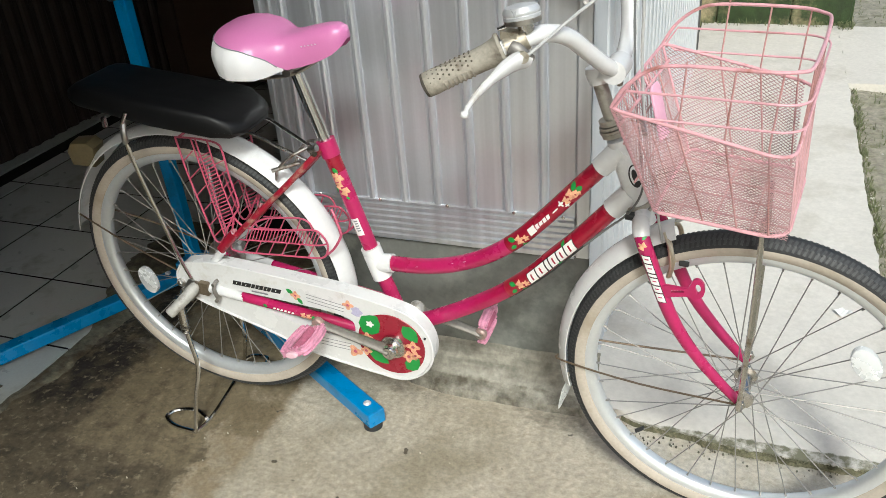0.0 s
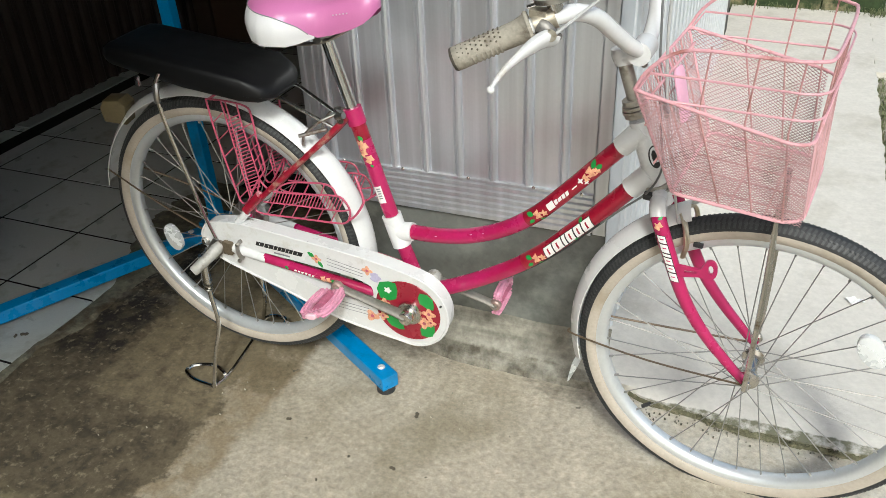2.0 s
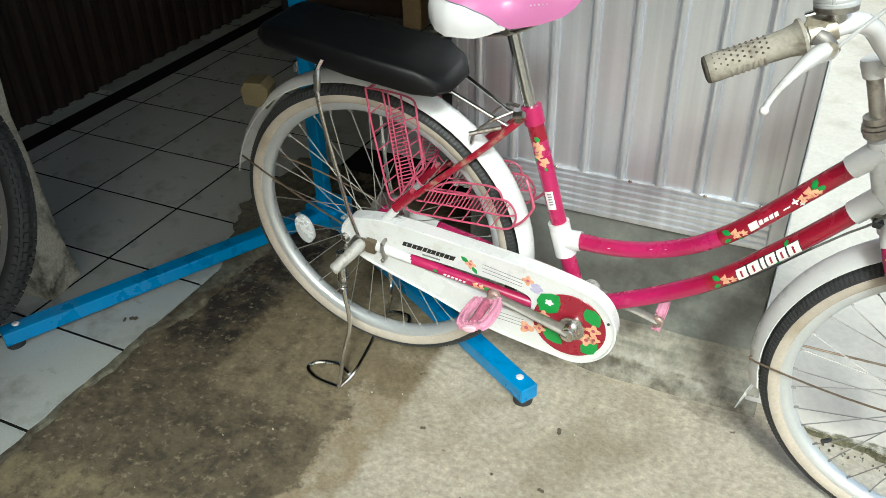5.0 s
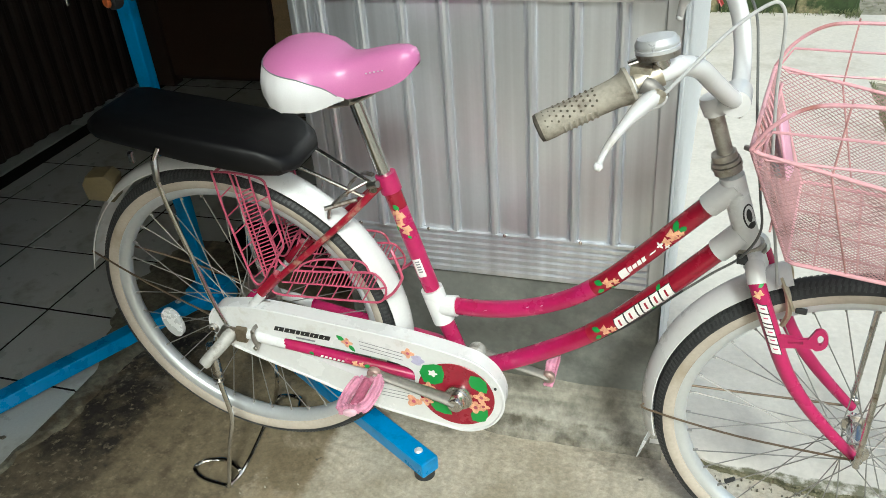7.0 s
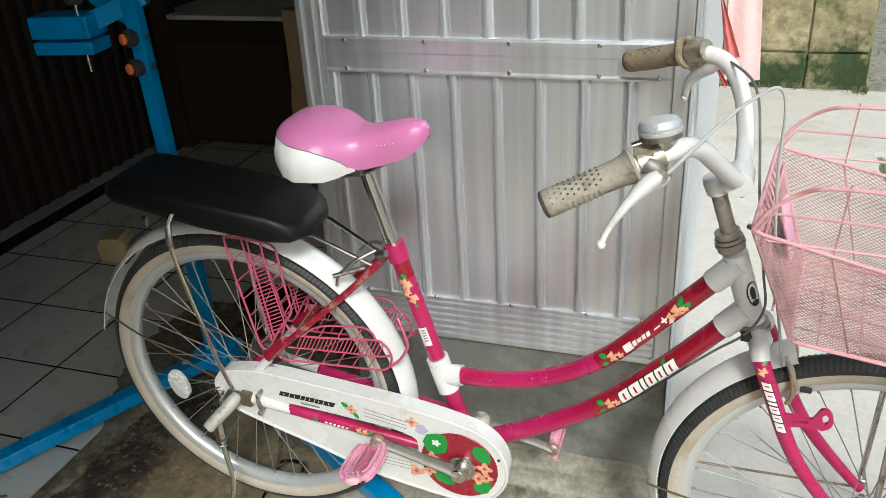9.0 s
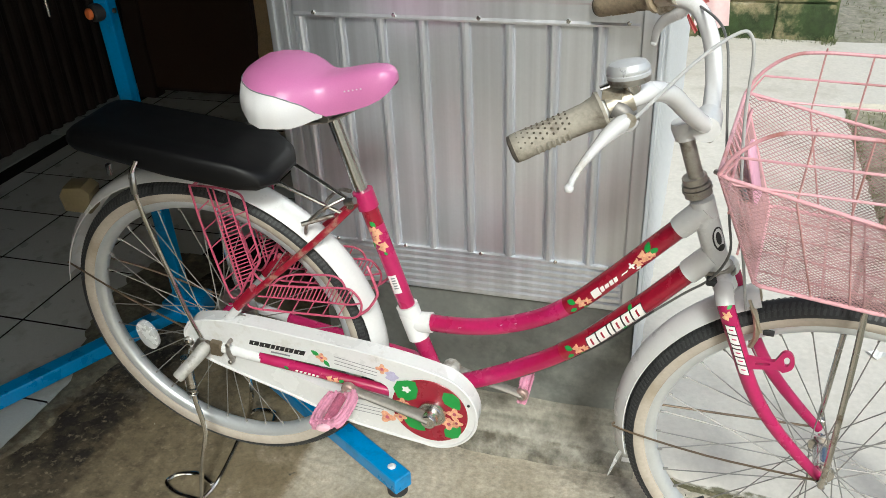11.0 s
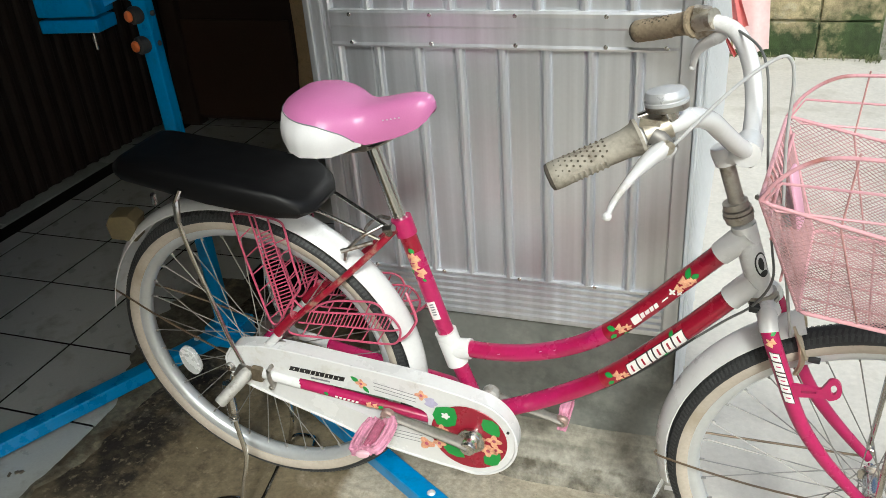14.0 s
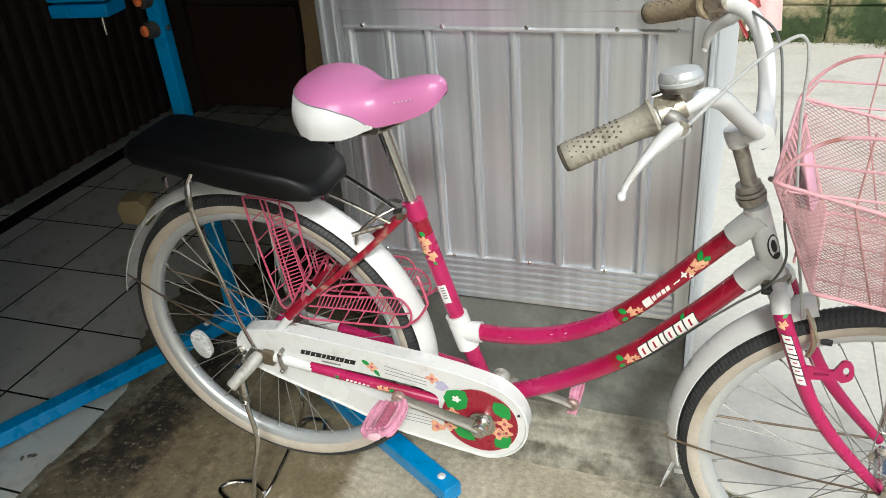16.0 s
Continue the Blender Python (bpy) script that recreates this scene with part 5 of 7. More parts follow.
CC = Vector((0.432, 0, -0.042))
outer = [(-0.046, 0.012), (-0.038, 0.032), (-0.020, 0.047), (0.061, 0.062), (0.227, 0.060), (0.320, 0.057), (0.385, 0.0515)]
outer += [(CC.x + 0.085 * math.cos(a), CC.z + 0.085 * math.sin(a)) for a in [radians(d) for d in (80, 58, 36, 12, -12, -36, -60, -82, -104)]]
outer += [(0.360, -0.121), (0.264, -0.110), (0.165, -0.082), (0.060, -0.056), (-0.008, -0.036), (-0.038, -0.014)]
slot = [(0.036, -0.004), (0.060, 0.004), (0.110, 0.006), (0.200, 0.006), (0.300, 0.004), (0.345, -0.004), (0.356, -0.018), (0.352, -0.042), (0.330, -0.052), (0.258, -0.051), (0.182, -0.034), (0.106, -0.016), (0.056, -0.012)]
case_ = part("chain_case", plate([round_loop(outer, 4), round_loop(slot, 4)], -0.068, -0.036), WHITE, bike, "white chain case with floral decals", smooth=True)
part("case_rim", sweep(bmesh.new(), [(x, -0.068, z) for x, z in round_loop(outer, 4)], 0.0028, 6, closed=True, up=(0, 1, 0)), WHITE, case_)
part("case_screw", drum(0.0025, -0.0712, -0.068, 0.0005, 8), INK, case_, m=Matrix.Translation((0.502, 0, -0.010)))
at_case = Matrix.Translation((CC.x, -0.0695, CC.z))
disc = part("case_disc", drum(0.0695, -0.0012, 0.001, 0.0005, 48), RED, case_, "red disc on the chain case", m=at_case.copy())


def leaf_shape(x, z, a, size, wide=0.34):
    """A pointed leaf outline from its stalk at (x, z)."""
    q = [(0, 0), (0.22, 0.8 * wide), (0.55, wide), (0.85, 0.5 * wide), (1, 0), (0.8, -0.6 * wide), (0.45, -wide), (0.18, -0.7 * wide)]
    return [(x + size * (u * math.cos(a) - v * math.sin(a)), z + size * (u * math.sin(a) + v * math.cos(a))) for u, v in q]


def flower(parent, m, size, leaf=((2.6, 0.4), (-0.6, 0.5)), petals=5):
    f = part("flower_decal", slab([(size * (0.78 + 0.22 * math.cos(petals * t)) * math.cos(t), size * (0.78 + 0.22 * math.cos(petals * t)) * math.sin(t) * 0.92) for t in [2 * math.pi * k / 40 for k in range(40)]], -0.0005, 0.0), PEACH, parent, "peach flower decal with green leaves", smooth=False, m=m.copy())
    part("flower_heart", slab([(size * 0.24 * math.cos(t), size * 0.24 * math.sin(t)) for t in [2 * math.pi * k / 10 for k in range(10)]], -0.0007, -0.0005), ROSE, f, smooth=False, m=m.copy())
    for a, w in leaf:
        part("leaf", slab(leaf_shape(size * 0.5 * math.cos(a), size * 0.5 * math.sin(a), a, size * 1.5, w), -0.0002, 0.0), GREEN, f, smooth=False, m=m.copy())
    return f


on_disc = Matrix.Translation((0, -0.0014, 0))
for x, z, a, size, wide in ((-0.058, 0.016, 0.95, 0.056, 0.42), (-0.048, -0.024, -0.55, 0.048, 0.30), (0.026, 0.052, -0.85, 0.044, 0.36), (0.030, -0.052, 0.85, 0.042, 0.36)):
    part("leaf", slab(leaf_shape(x, z, a, size, wide), -0.0003, 0.0), GREEN, disc, smooth=False, m=at_case @ on_disc)
for x, z, size in ((0.046, 0.007, 0.0150), (0.036, -0.019, 0.0160), (0.050, -0.013, 0.0125), (-0.050, 0.006, 0.0135), (-0.054, -0.028, 0.0130)):
    flower(disc, at_case @ on_disc @ Matrix.Translation((x, -0.0003, z)), size, (), 4)
part("flower_decal", slab([(-0.042 + 0.009 * (0.8 + 0.2 * math.cos(5 * t)) * math.cos(t), 0.040 + 0.008 * (0.8 + 0.2 * math.cos(5 * t)) * math.sin(t)) for t in [2 * math.pi * k / 30 for k in range(30)]], -0.0006, 0.0), CLOTH_WHITE, disc, smooth=False, m=at_case @ on_disc)
FACE = Matrix.Translation((0, -0.0684, 0))
flower(case_, FACE @ Matrix.Translation((0.231, 0, 0.026)), 0.0115, ((2.6, 0.30), (-0.9, 0.26)), 4)
flower(case_, FACE @ Matrix.Translation((0.345, 0, 0.030)), 0.0125, (), 4)
flower(case_, FACE @ Matrix.Translation((0.352, 0, -0.081)), 0.0165, (), 3)
part("lilac_decal", slab([(0.362 + 0.014 * math.cos(t) * (0.8 + 0.2 * math.cos(5 * t)), 0.018 + 0.011 * math.sin(t)) for t in [2 * math.pi * k / 30 for k in range(30)]], -0.0686, -0.0682), LILAC, case_, smooth=False)
for k in range(6):
    w = [0.019, 0.021, 0.008, 0.017, 0.016, 0.021][k]
    x = 0.087 + [0, 0.0205, 0.043, 0.0525, 0.071, 0.0885][k]
    part("lettering_bar", slab([(x, 0.0195 + x * 0.01), (x + w, 0.0200 + x * 0.01), (x + w + 0.004, 0.0300 + x * 0.01), (x + 0.004, 0.0295 + x * 0.01)], -0.0686, -0.0681), INK, case_, smooth=False)
    if w > 0.01:
        part("lettering_slit", slab([(x + w * 0.48, 0.0222 + x * 0.01), (x + w * 0.48 + 0.0016, 0.0222 + x * 0.01), (x + w * 0.48 + 0.0034, 0.0270 + x * 0.01), (x + w * 0.48 + 0.0018, 0.0270 + x * 0.01)], -0.06885, -0.0686), WHITE, case_, smooth=False)
part("lettering_bar", slab([(0.130, 0.0115), (0.168, 0.0118), (0.169, 0.0152), (0.131, 0.0150)], -0.0686, -0.0682), GREY_INK, case_, smooth=False)
for k in range(3):
    part("stripe", slab([(0.255, 0.034 - 0.008 * k), (0.335, 0.026 - 0.0075 * k), (0.335, 0.0272 - 0.0075 * k), (0.255, 0.0352 - 0.008 * k)], -0.0685, -0.0682), GREY_INK, case_, smooth=False)
    part("stripe", slab([(0.275, -0.066 - 0.008 * k), (0.345, -0.066 - 0.008 * k), (0.345, -0.0648 - 0.008 * k), (0.275, -0.0648 - 0.008 * k)], -0.0685, -0.0682), GREY_INK, case_, smooth=False)
part("axle_boss", revolve([(0.0005, -0.099), (0.0125, -0.099), (0.0145, -0.096), (0.0145, -0.081), (0.0195, -0.0805), (0.0205, -0.0785), (0.0250, -0.0780), (0.0262, -0.0745), (0.0262, -0.0715), (0.0005, -0.0712)], 32), CHROME, bike, "chrome crank boss", m=Matrix.Translation((CC.x + 0.006, 0, CC.z)))


def crank(s, end, name):
    a = Vector((CC.x + 0.004, -0.087 if s < 0 else 0.050, CC.z))
    b = Vector((end[0], -0.096 if s < 0 else 0.060, end[1]))
    c = part(name, sweep(bmesh.new(), [a, a.lerp(b, 0.15), a.lerp(b, 0.85), b], [0.0150, 0.0125, 0.0100, 0.0115], 12, flat=0.55), CRANK, bike, "dull grey alloy crank arm")
    if s > 0:
        part("crank_boss", drum(0.017, -0.012, 0.012, 0.004, 20), PEG, c, m=Matrix.Translation(a))
    part("crank_end", drum(0.0125, -0.007, 0.007, 0.003, 18), CRANK_END, c, m=Matrix.Translation(b))
    return b


pedal_n, pedal_f = crank(-1, (0.292, -0.006), "crank_arm"), crank(1, (0.570, -0.078), "crank_arm")


def pedal(at, s, tilt):
    """A platform pedal: a rounded plastic ring with studded rims, a knurled core and an end cap."""
    m = Matrix.Translation(at + Vector((0, 0.045 * s, -0.004))) @ Matrix.Rotation(radians(tilt), 4, 'Y') @ Matrix.Scale(0.92, 4)
    ring = [(0.020 * a, 0.040 * b) for a, b in ((1.0, -0.98), (1.25, -0.86), (1.42, -0.5), (1.48, 0.0), (1.42, 0.5), (1.25, 0.86), (1.0, 0.98))]
    ring = ring + [(-x, y) for x, y in ring[::-1]]
    loop = spline([(x, y, 0) for x, y in ring] + [(ring[0][0], ring[0][1], 0)], 4)[:-1]
    p = part("pedal", sweep(bmesh.new(), loop, 0.0082, 12, closed=True, flat=0.85, up=(0, 0, 1)), PEDAL, bike, "pink plastic platform pedal", m=m.copy())
    studs = bmesh.new()
    for k in range(len(loop)):
        for f in (0.0,):
            q = loop[k].lerp(loop[(k + 1) % len(loop)], f)
            for z in (-1, 1):
                bmesh.ops.create_icosphere(studs, subdivisions=1, radius=0.0033, matrix=Matrix.Translation((q.x * 1.17, q.y * 1.09, 0.0066 * z)))
                bmesh.ops.create_icosphere(studs, subdivisions=1, radius=0.0030, matrix=Matrix.Translation((q.x * 0.86, q.y * 0.90, 0.0072 * z)))
    tagged(part("stud", studs, PEDAL, p, m=m.copy()), kind="stuff")
    core = bmesh.new()
    for k in range(24):
        v = -0.036 + 0.003 * k
        sweep(core, [(0, v, 0), (0, v + 0.0018, 0), (0, v + 0.003, 0)], [0.0098, 0.0098, 0.0082], 12)
    part("core", core, CORE_PINK, p, "knurled pink pedal core", m=m.copy())
    part("end_cap", drum(0.0085, -0.004, 0.004, 0.002, 18), PALE_PINK, p, "pale end cap", m=m @ Matrix.Translation((0, 0.050 * s, 0)) @ Matrix.Diagonal((1.7, 1, 0.9, 1)))
    part("pedal_axle", tube([at - Vector((0, 0.010 * s, 0)), at + Vector((0, 0.020 * s, -0.002))], 0.006, 10), STEEL, p)


pedal(pedal_n - Vector((0.008, 0, 0.006)), -1, -20)
pedal(pedal_f, 1, 92)

# foot pegs and stand
for s in (-1, 1):
    part("foot_peg", tube([(0.006, 0.076 * s, 0.006), (0.0, 0.086 * s, -0.002), (-0.008, 0.100 * s, -0.013), (-0.027, 0.135 * s, -0.034), (-0.0285, 0.138 * s, -0.0355)], [0.009, 0.0128, 0.0120, 0.0112, 0.0085], 18), PEG, bike, "scratched grey metal foot peg")
UNBIKE = BIKE.inverted()
foot_n, foot_f = UNBIKE @ Vector((-0.062, -0.132, 0.001)), UNBIKE @ Vector((-0.082, 0.085, 0.001))
stand = bmesh.new()
near = [(-0.030, -0.080, -0.012), (-0.040, -0.084, -0.060), (-0.036, -0.090, -0.130), (-0.022, -0.098, -0.205), (-0.028, -0.120, -0.280), foot_n]
sweep(stand, spline(near, 6), 0.0048, 8)
far = [(-0.030, 0.080, -0.012), (-0.030, 0.076, -0.100), (-0.010, 0.062, -0.220), (-0.030, 0.075, -0.310), foot_f]
sweep(stand, spline(far, 6), 0.0048, 8)
cross = [foot_n, UNBIKE @ Vector((-0.054, -0.088, 0.003)), UNBIKE @ Vector((-0.064, 0.0, 0.004)), foot_f]
sweep(stand, spline(cross, 6), 0.0048, 8)
hook_n = [UNBIKE @ Vector(p) for p in ((-0.060, -0.090, 0.008), (-0.105, -0.070, 0.006), (-0.148, -0.082, 0.005), (-0.155, -0.108, 0.005), (-0.120, -0.128, 0.005), (-0.066, -0.134, 0.005))]
sweep(stand, spline(hook_n, 6), 0.0048, 8)
hook_f = [UNBIKE @ Vector(p) for p in ((-0.080, 0.075, 0.02), (-0.060, 0.110, 0.035), (-0.010, 0.105, 0.045), (0.005, 0.075, 0.045))]
sweep(stand, spline(hook_f, 6), 0.0048, 8)
part("stand", stand, POLISHED, bike, "bent chrome wire stand under the rear axle")
part("stand_sleeve", tube([(-0.042, -0.086, -0.030), (-0.040, -0.088, -0.100)], 0.0095, 14), CHROME, bike)
part("stand_spring", tube([(-0.040 + 0.0095 * math.cos(a), -0.088 + 0.0095 * math.sin(a), -0.098 - 0.0016 * a) for a in [0.6 * k for k in range(24)]], 0.0014, 6), STEEL, bike)
part("stand_bolt", drum(0.0105, -0.012, 0.010, 0.002, 18), STEEL, bike, m=Matrix.Translation((-0.040, -0.060, -0.004)))
part("stand_nut", drum(0.0062, -0.005, 0.004, 0.0015, 6), POLISHED, bike, m=Matrix.Translation((-0.038, -0.074, 0.000)))
part("stand_plate", slab([(-0.046, -0.036), (-0.014, -0.040), (0.014, -0.010), (0.010, 0.014), (-0.014, 0.014)], -0.078, -0.074, 0.001), STEEL, bike)
part("axle_strap", sweep(bmesh.new(), [(0.052 + 0.003 * math.sin(2 * a), -0.068 + 0.0145 * math.cos(a), 0.0 + 0.021 * math.sin(a)) for a in [2 * math.pi * k / 20 for k in range(20)]], 0.0048, 8, closed=True, flat=0.6, up=(1, 0, 0)), STEEL, bike, "dull steel strap round the stay")
part("strap_screw", drum(0.0042, -0.004, 0.003, 0.001, 10), STEEL, bike, m=Matrix.Translation((0.052, -0.082, 0.020)))
part("strap_screw", drum(0.0042, -0.004, 0.003, 0.001, 10), STEEL, bike, m=Matrix.Translation((0.052, -0.082, -0.020)))
part("axle_block", box(0.012, 0.034, -0.082, -0.070, -0.014, 0.016, 0.003), material("brown_grease_steel", (0.20, 0.16, 0.11), 0.5, 0.6, vary=0.3, scale=50, bump=0.2), bike, "grease-browned chain tensioner")
part("axle_nut", drum(0.011, -0.006, 0.006, 0.002, 6), PEG, bike, m=Matrix.Translation((0.0, -0.082, 0.0)))
part("axle_washer", drum(0.0125, -0.0015, 0.0015, 0.0005, 20), CHROME, bike, m=Matrix.Translation((0.0, -0.0745, 0.0)))
part("adjuster_bolt", tube([(-0.052, -0.062, 0.004), (0.010, -0.064, 0.003)], 0.0026, 8), STEEL, bike)
part("adjuster_nut", drum(0.0055, -0.003, 0.003, 0.001, 6, 'X'), CHROME, bike, m=Matrix.Translation((-0.046, -0.062, 0.004)))
part("valve", tube([(0.902, -0.012, -0.170), (0.915, -0.012, -0.158)], 0.004, 8), RUBBER, bike)

# front brake and lamp bracket
fb = bmesh.new()
for s in (-1, 1):
    sweep(fb, spline([(0.902, 0.006 * s, 0.262), (0.915, 0.032 * s, 0.266), (0.925, 0.044 * s, 0.236), (0.922, 0.036 * s, 0.205)], 5), 0.005, 8, flat=0.7)
sweep(fb, [(0.905, -0.034, 0.285), (0.930, -0.050, 0.244)], 0.0022, 6)
part("front_brake", fb, material("aged_steel", (0.55, 0.48, 0.36), 0.4, 0.9, vary=0.15, scale=40, bump=0.1), bike, "aged steel front brake caliper", m=STEER.copy())
part("brake_pad", box(0.934, 0.950, -0.034, -0.024, 0.228, 0.237, 0.002), RUBBER, bike, m=STEER.copy())
loop = [(0.0, -0.010), (0.042, -0.006), (0.052, -0.010), (0.064, -0.002), (0.066, 0.014), (0.060, 0.026), (0.050, 0.026), (0.043, 0.014), (0.036, 0.008), (0.0, 0.010)]
hole = [(0.054, 0.002), (0.059, 0.004), (0.060, 0.014), (0.056, 0.019), (0.052, 0.014)]
slot2 = [(0.014, -0.002), (0.034, 0.000), (0.034, 0.004), (0.014, 0.003)]
part("lamp_holder", plate([round_loop(loop, 4), round_loop(hole, 3), slot2], -0.003, 0.003), MAGENTA, bike, "magenta steel lamp bracket", m=STEER @ Matrix.Translation((0.918, -0.063, 0.196)) @ Matrix.Rotation(radians(-8), 4, 'Y'))
for s in (-1, 1):
    part("basket_stay", tube([(1.068, 0.078 * s, 0.0), (1.066, 0.078 * s, 0.06), (1.056, 0.066 * s, 0.22), (1.046, 0.060 * s, 0.340), (1.046, 0.058 * s, 0.352)], 0.0046, 8, 5), CHROME, bike, "chrome basket stay", m=STEER.copy())


# decals that lie on the tubes
def tube_patch(path, r, s0, outlines, mat, name, parent, turn=0.0, label="", lift=0.0005):
    """Flat shapes wrapped on the near side of a tube, each a part: (run along, run up) in metres from the place s0 (metres along the path)."""
    for k, outline in enumerate(outlines):
        one_patch(path, r, s0, outline, mat, name, parent, turn, label, lift + 0.00004 * k)


def one_patch(path, r, s0, outline, mat, name, parent, turn, label, lift):
    lens = [0.0]
    for a, b in zip(path, path[1:]):
        lens.append(lens[-1] + (b - a).length)
    bm = bmesh.new()
    bm.faces.new([bm.verts.new((u, v, 0)) for u, v in outline])
    bmesh.ops.triangulate(bm, faces=bm.faces)
    for _ in range(3):
        bmesh.ops.subdivide_edges(bm, edges=[e for e in bm.edges if e.calc_length() > 0.0035], cuts=1)
        bmesh.ops.triangulate(bm, faces=[f for f in bm.faces if len(f.verts) > 3])
    for w in bm.verts:
        s = min(max(s0 + w.co.x, 0), lens[-1] - 1e-4)
        i = max(k for k in range(len(lens) - 1) if lens[k] <= s)
        p = path[i].lerp(path[i + 1], (s - lens[i]) / (lens[i + 1] - lens[i]))
        t = (path[min(i + 2, len(path) - 1)] - path[max(i - 1, 0)]).normalized()
        side = Vector((0, -1, 0))
        up = t.cross(side).normalized()
        if up.z < 0:
            up = -up
        a = w.co.y / r + turn
        w.co = p + (r + lift) * (math.cos(a) * side + math.sin(a) * up)
    bmesh.ops.recalc_face_normals(bm, faces=bm.faces)
    for f in bm.faces:
        if f.normal.y > 0:
            f.normal_flip()
    return part(name, bm, mat, parent, label, smooth=False)


def petals(u, v, size, n=5):
    return [(u + size * (0.7 + 0.3 * math.cos(n * t)) * math.cos(t), v + size * (0.7 + 0.3 * math.cos(n * t)) * math.sin(t)) for t in [2 * math.pi * k / 25 for k in range(25)]]


def leaf(u, v, a, size):
    return [(u + x * math.cos(a) - z * math.sin(a), v + x * math.sin(a) + z * math.cos(a)) for x, z in ((0, 0), (size * 0.25, size * 0.26), (size * 0.6, size * 0.32), (size * 0.9, size * 0.16), (size, 0.02 * size), (size * 0.75, -size * 0.22), (size * 0.35, -size * 0.28))]


def red_sleeve(path, r, x_from, x_to, parent):
    part("red_paint_band", sweep(bmesh.new(), [p for p in path if x_from <= p.x <= x_to], r + 0.00025, 16, caps=False), RED, parent, "deep red painted section")


red_sleeve(top_path, 0.0150, 0.640, 0.81, top_tube)
red_sleeve(down_path, 0.0160, 0.640, 0.838, down_tube)
part("red_paint_band", tube([SEAT_TOP.lerp(LUG, 0.02), SEAT_TOP.lerp(LUG, 0.22)], 0.01475, 16, caps=False), RED, seat_tube, "deep red painted section")
for path, r, ob, s0 in ((top_path, 0.0153, top_tube, 0.300), (down_path, 0.0163, down_tube, 0.282)):
    tube_patch(path, r, s0, [leaf(-0.004, 0.004, 2.4, 0.016), leaf(0.002, -0.008, -1.2, 0.013), leaf(-0.008, -0.003, 3.3, 0.013)], GREEN, "leaf_decal", ob)
    tube_patch(path, r, s0, [petals(0.004, 0.001, 0.010), petals(0.016, -0.003, 0.007)], PEACH, "flower_decal", ob, lift=0.0008)
s1 = 0.438
tube_patch(top_path, 0.0153, s1, [leaf(0.006, 0.004, 0.7, 0.018), leaf(0.010, 0.000, 0.0, 0.015)], GREEN, "leaf_decal", top_tube)
tube_patch(top_path, 0.0153, s1, [petals(0.0, 0.002, 0.011), petals(-0.014, 0.0, 0.008), petals(0.010, -0.003, 0.007)], PEACH, "flower_decal", top_tube, lift=0.0008)
tube_patch(top_path, 0.0153, s1, [petals(-0.026, 0.002, 0.006, 4), petals(-0.020, -0.007, 0.005, 4)], CLOTH_WHITE, "flower_decal", top_tube, lift=0.0007)
script = [(0.326, 0.016, 0.013), (0.344, 0.007, 0.008), (0.353, 0.008, 0.006), (0.363, 0.007, 0.007), (0.372, 0.007, 0.007), (0.388, 0.012, 0.002)]
tube_patch(top_path, 0.0153, 0.0, [[(a, -0.5 * h), (a + w, -0.5 * h), (a + w + 0.003, 0.5 * h), (a + 0.003, 0.5 * h)] for a, w, h in script], CLOTH_WHITE, "lettering_bar", top_tube, lift=0.0008)
blocks = [(0.304, 0.019), (0.326, 0.021), (0.350, 0.007), (0.360, 0.017), (0.380, 0.016), (0.399, 0.021)]


def slanted(a, w, h, grow=0.0):
    return [(a - grow, -h - grow), (a + w + grow, -h - grow), (a + w + 0.006 + grow, h + grow), (a + 0.006 - grow, h + grow)]


tube_patch(down_path, 0.0163, 0.0, [slanted(a, w, 0.0098, 0.0014) for a, w in blocks], INK, "lettering_outline", down_tube, lift=0.0005)
tube_patch(down_path, 0.0163, 0.0, [slanted(a, w, 0.0098) for a, w in blocks], CLOTH_WHITE, "lettering_bar", down_tube, lift=0.0009)
tube_patch(down_path, 0.0163, 0.0, [[(a + w * 0.38 + 0.0012, -0.0058), (a + w * 0.38 + 0.0048, -0.0058), (a + w * 0.38 + 0.0082, 0.0056), (a + w * 0.38 + 0.0046, 0.0056)] for a, w in blocks if w > 0.012], RED, "lettering_slit", down_tube, lift=0.0012)
tube_patch(down_path, 0.0163, 0.372, [leaf(0.0, -0.010, -0.4, 0.012), leaf(0.03, 0.010, 0.6, 0.012)], GREEN, "leaf_decal", down_tube, lift=0.0014)
seat_path = [SEAT_TOP.lerp(LUG, k / 20) for k in range(21)]
tube_patch(seat_path, 0.0148, 0.0, [leaf(0.044, 0.0, 0.4, 0.014), leaf(0.082, -0.006, -0.6, 0.014), leaf(0.088, 0.003, 0.9, 0.012), leaf(0.104, 0.004, 0.6, 0.008)], GREEN, "leaf_decal", seat_tube)
tube_patch(seat_path, 0.0148, 0.0, [petals(0.068, 0.004, 0.010), petals(0.080, -0.001, 0.009), petals(0.094, 0.006, 0.010), petals(0.060, 0.0, 0.008)], PEACH, "flower_decal", seat_tube, lift=0.0008)
tube_patch(seat_path, 0.0148, 0.0, [[(0.150, -0.007), (0.186, -0.007), (0.186, 0.008), (0.150, 0.008)]], CLOTH_WHITE, "sticker", seat_tube)
tube_patch(seat_path, 0.0148, 0.0, [[(0.154 + 0.005 * k, -0.002), (0.1565 + 0.005 * k, -0.002), (0.1565 + 0.005 * k, 0.005), (0.154 + 0.005 * k, 0.005)] for k in range(5)], GREY_INK, "lettering_bar", seat_tube, lift=0.0009)
blade = [STEER @ p for p in spline([(0.868, -0.040, 0.292), (0.878, -0.051, 0.270), (0.902, -0.056, 0.219), (0.931, -0.057, 0.156), (0.958, -0.057, 0.111)], 6)]
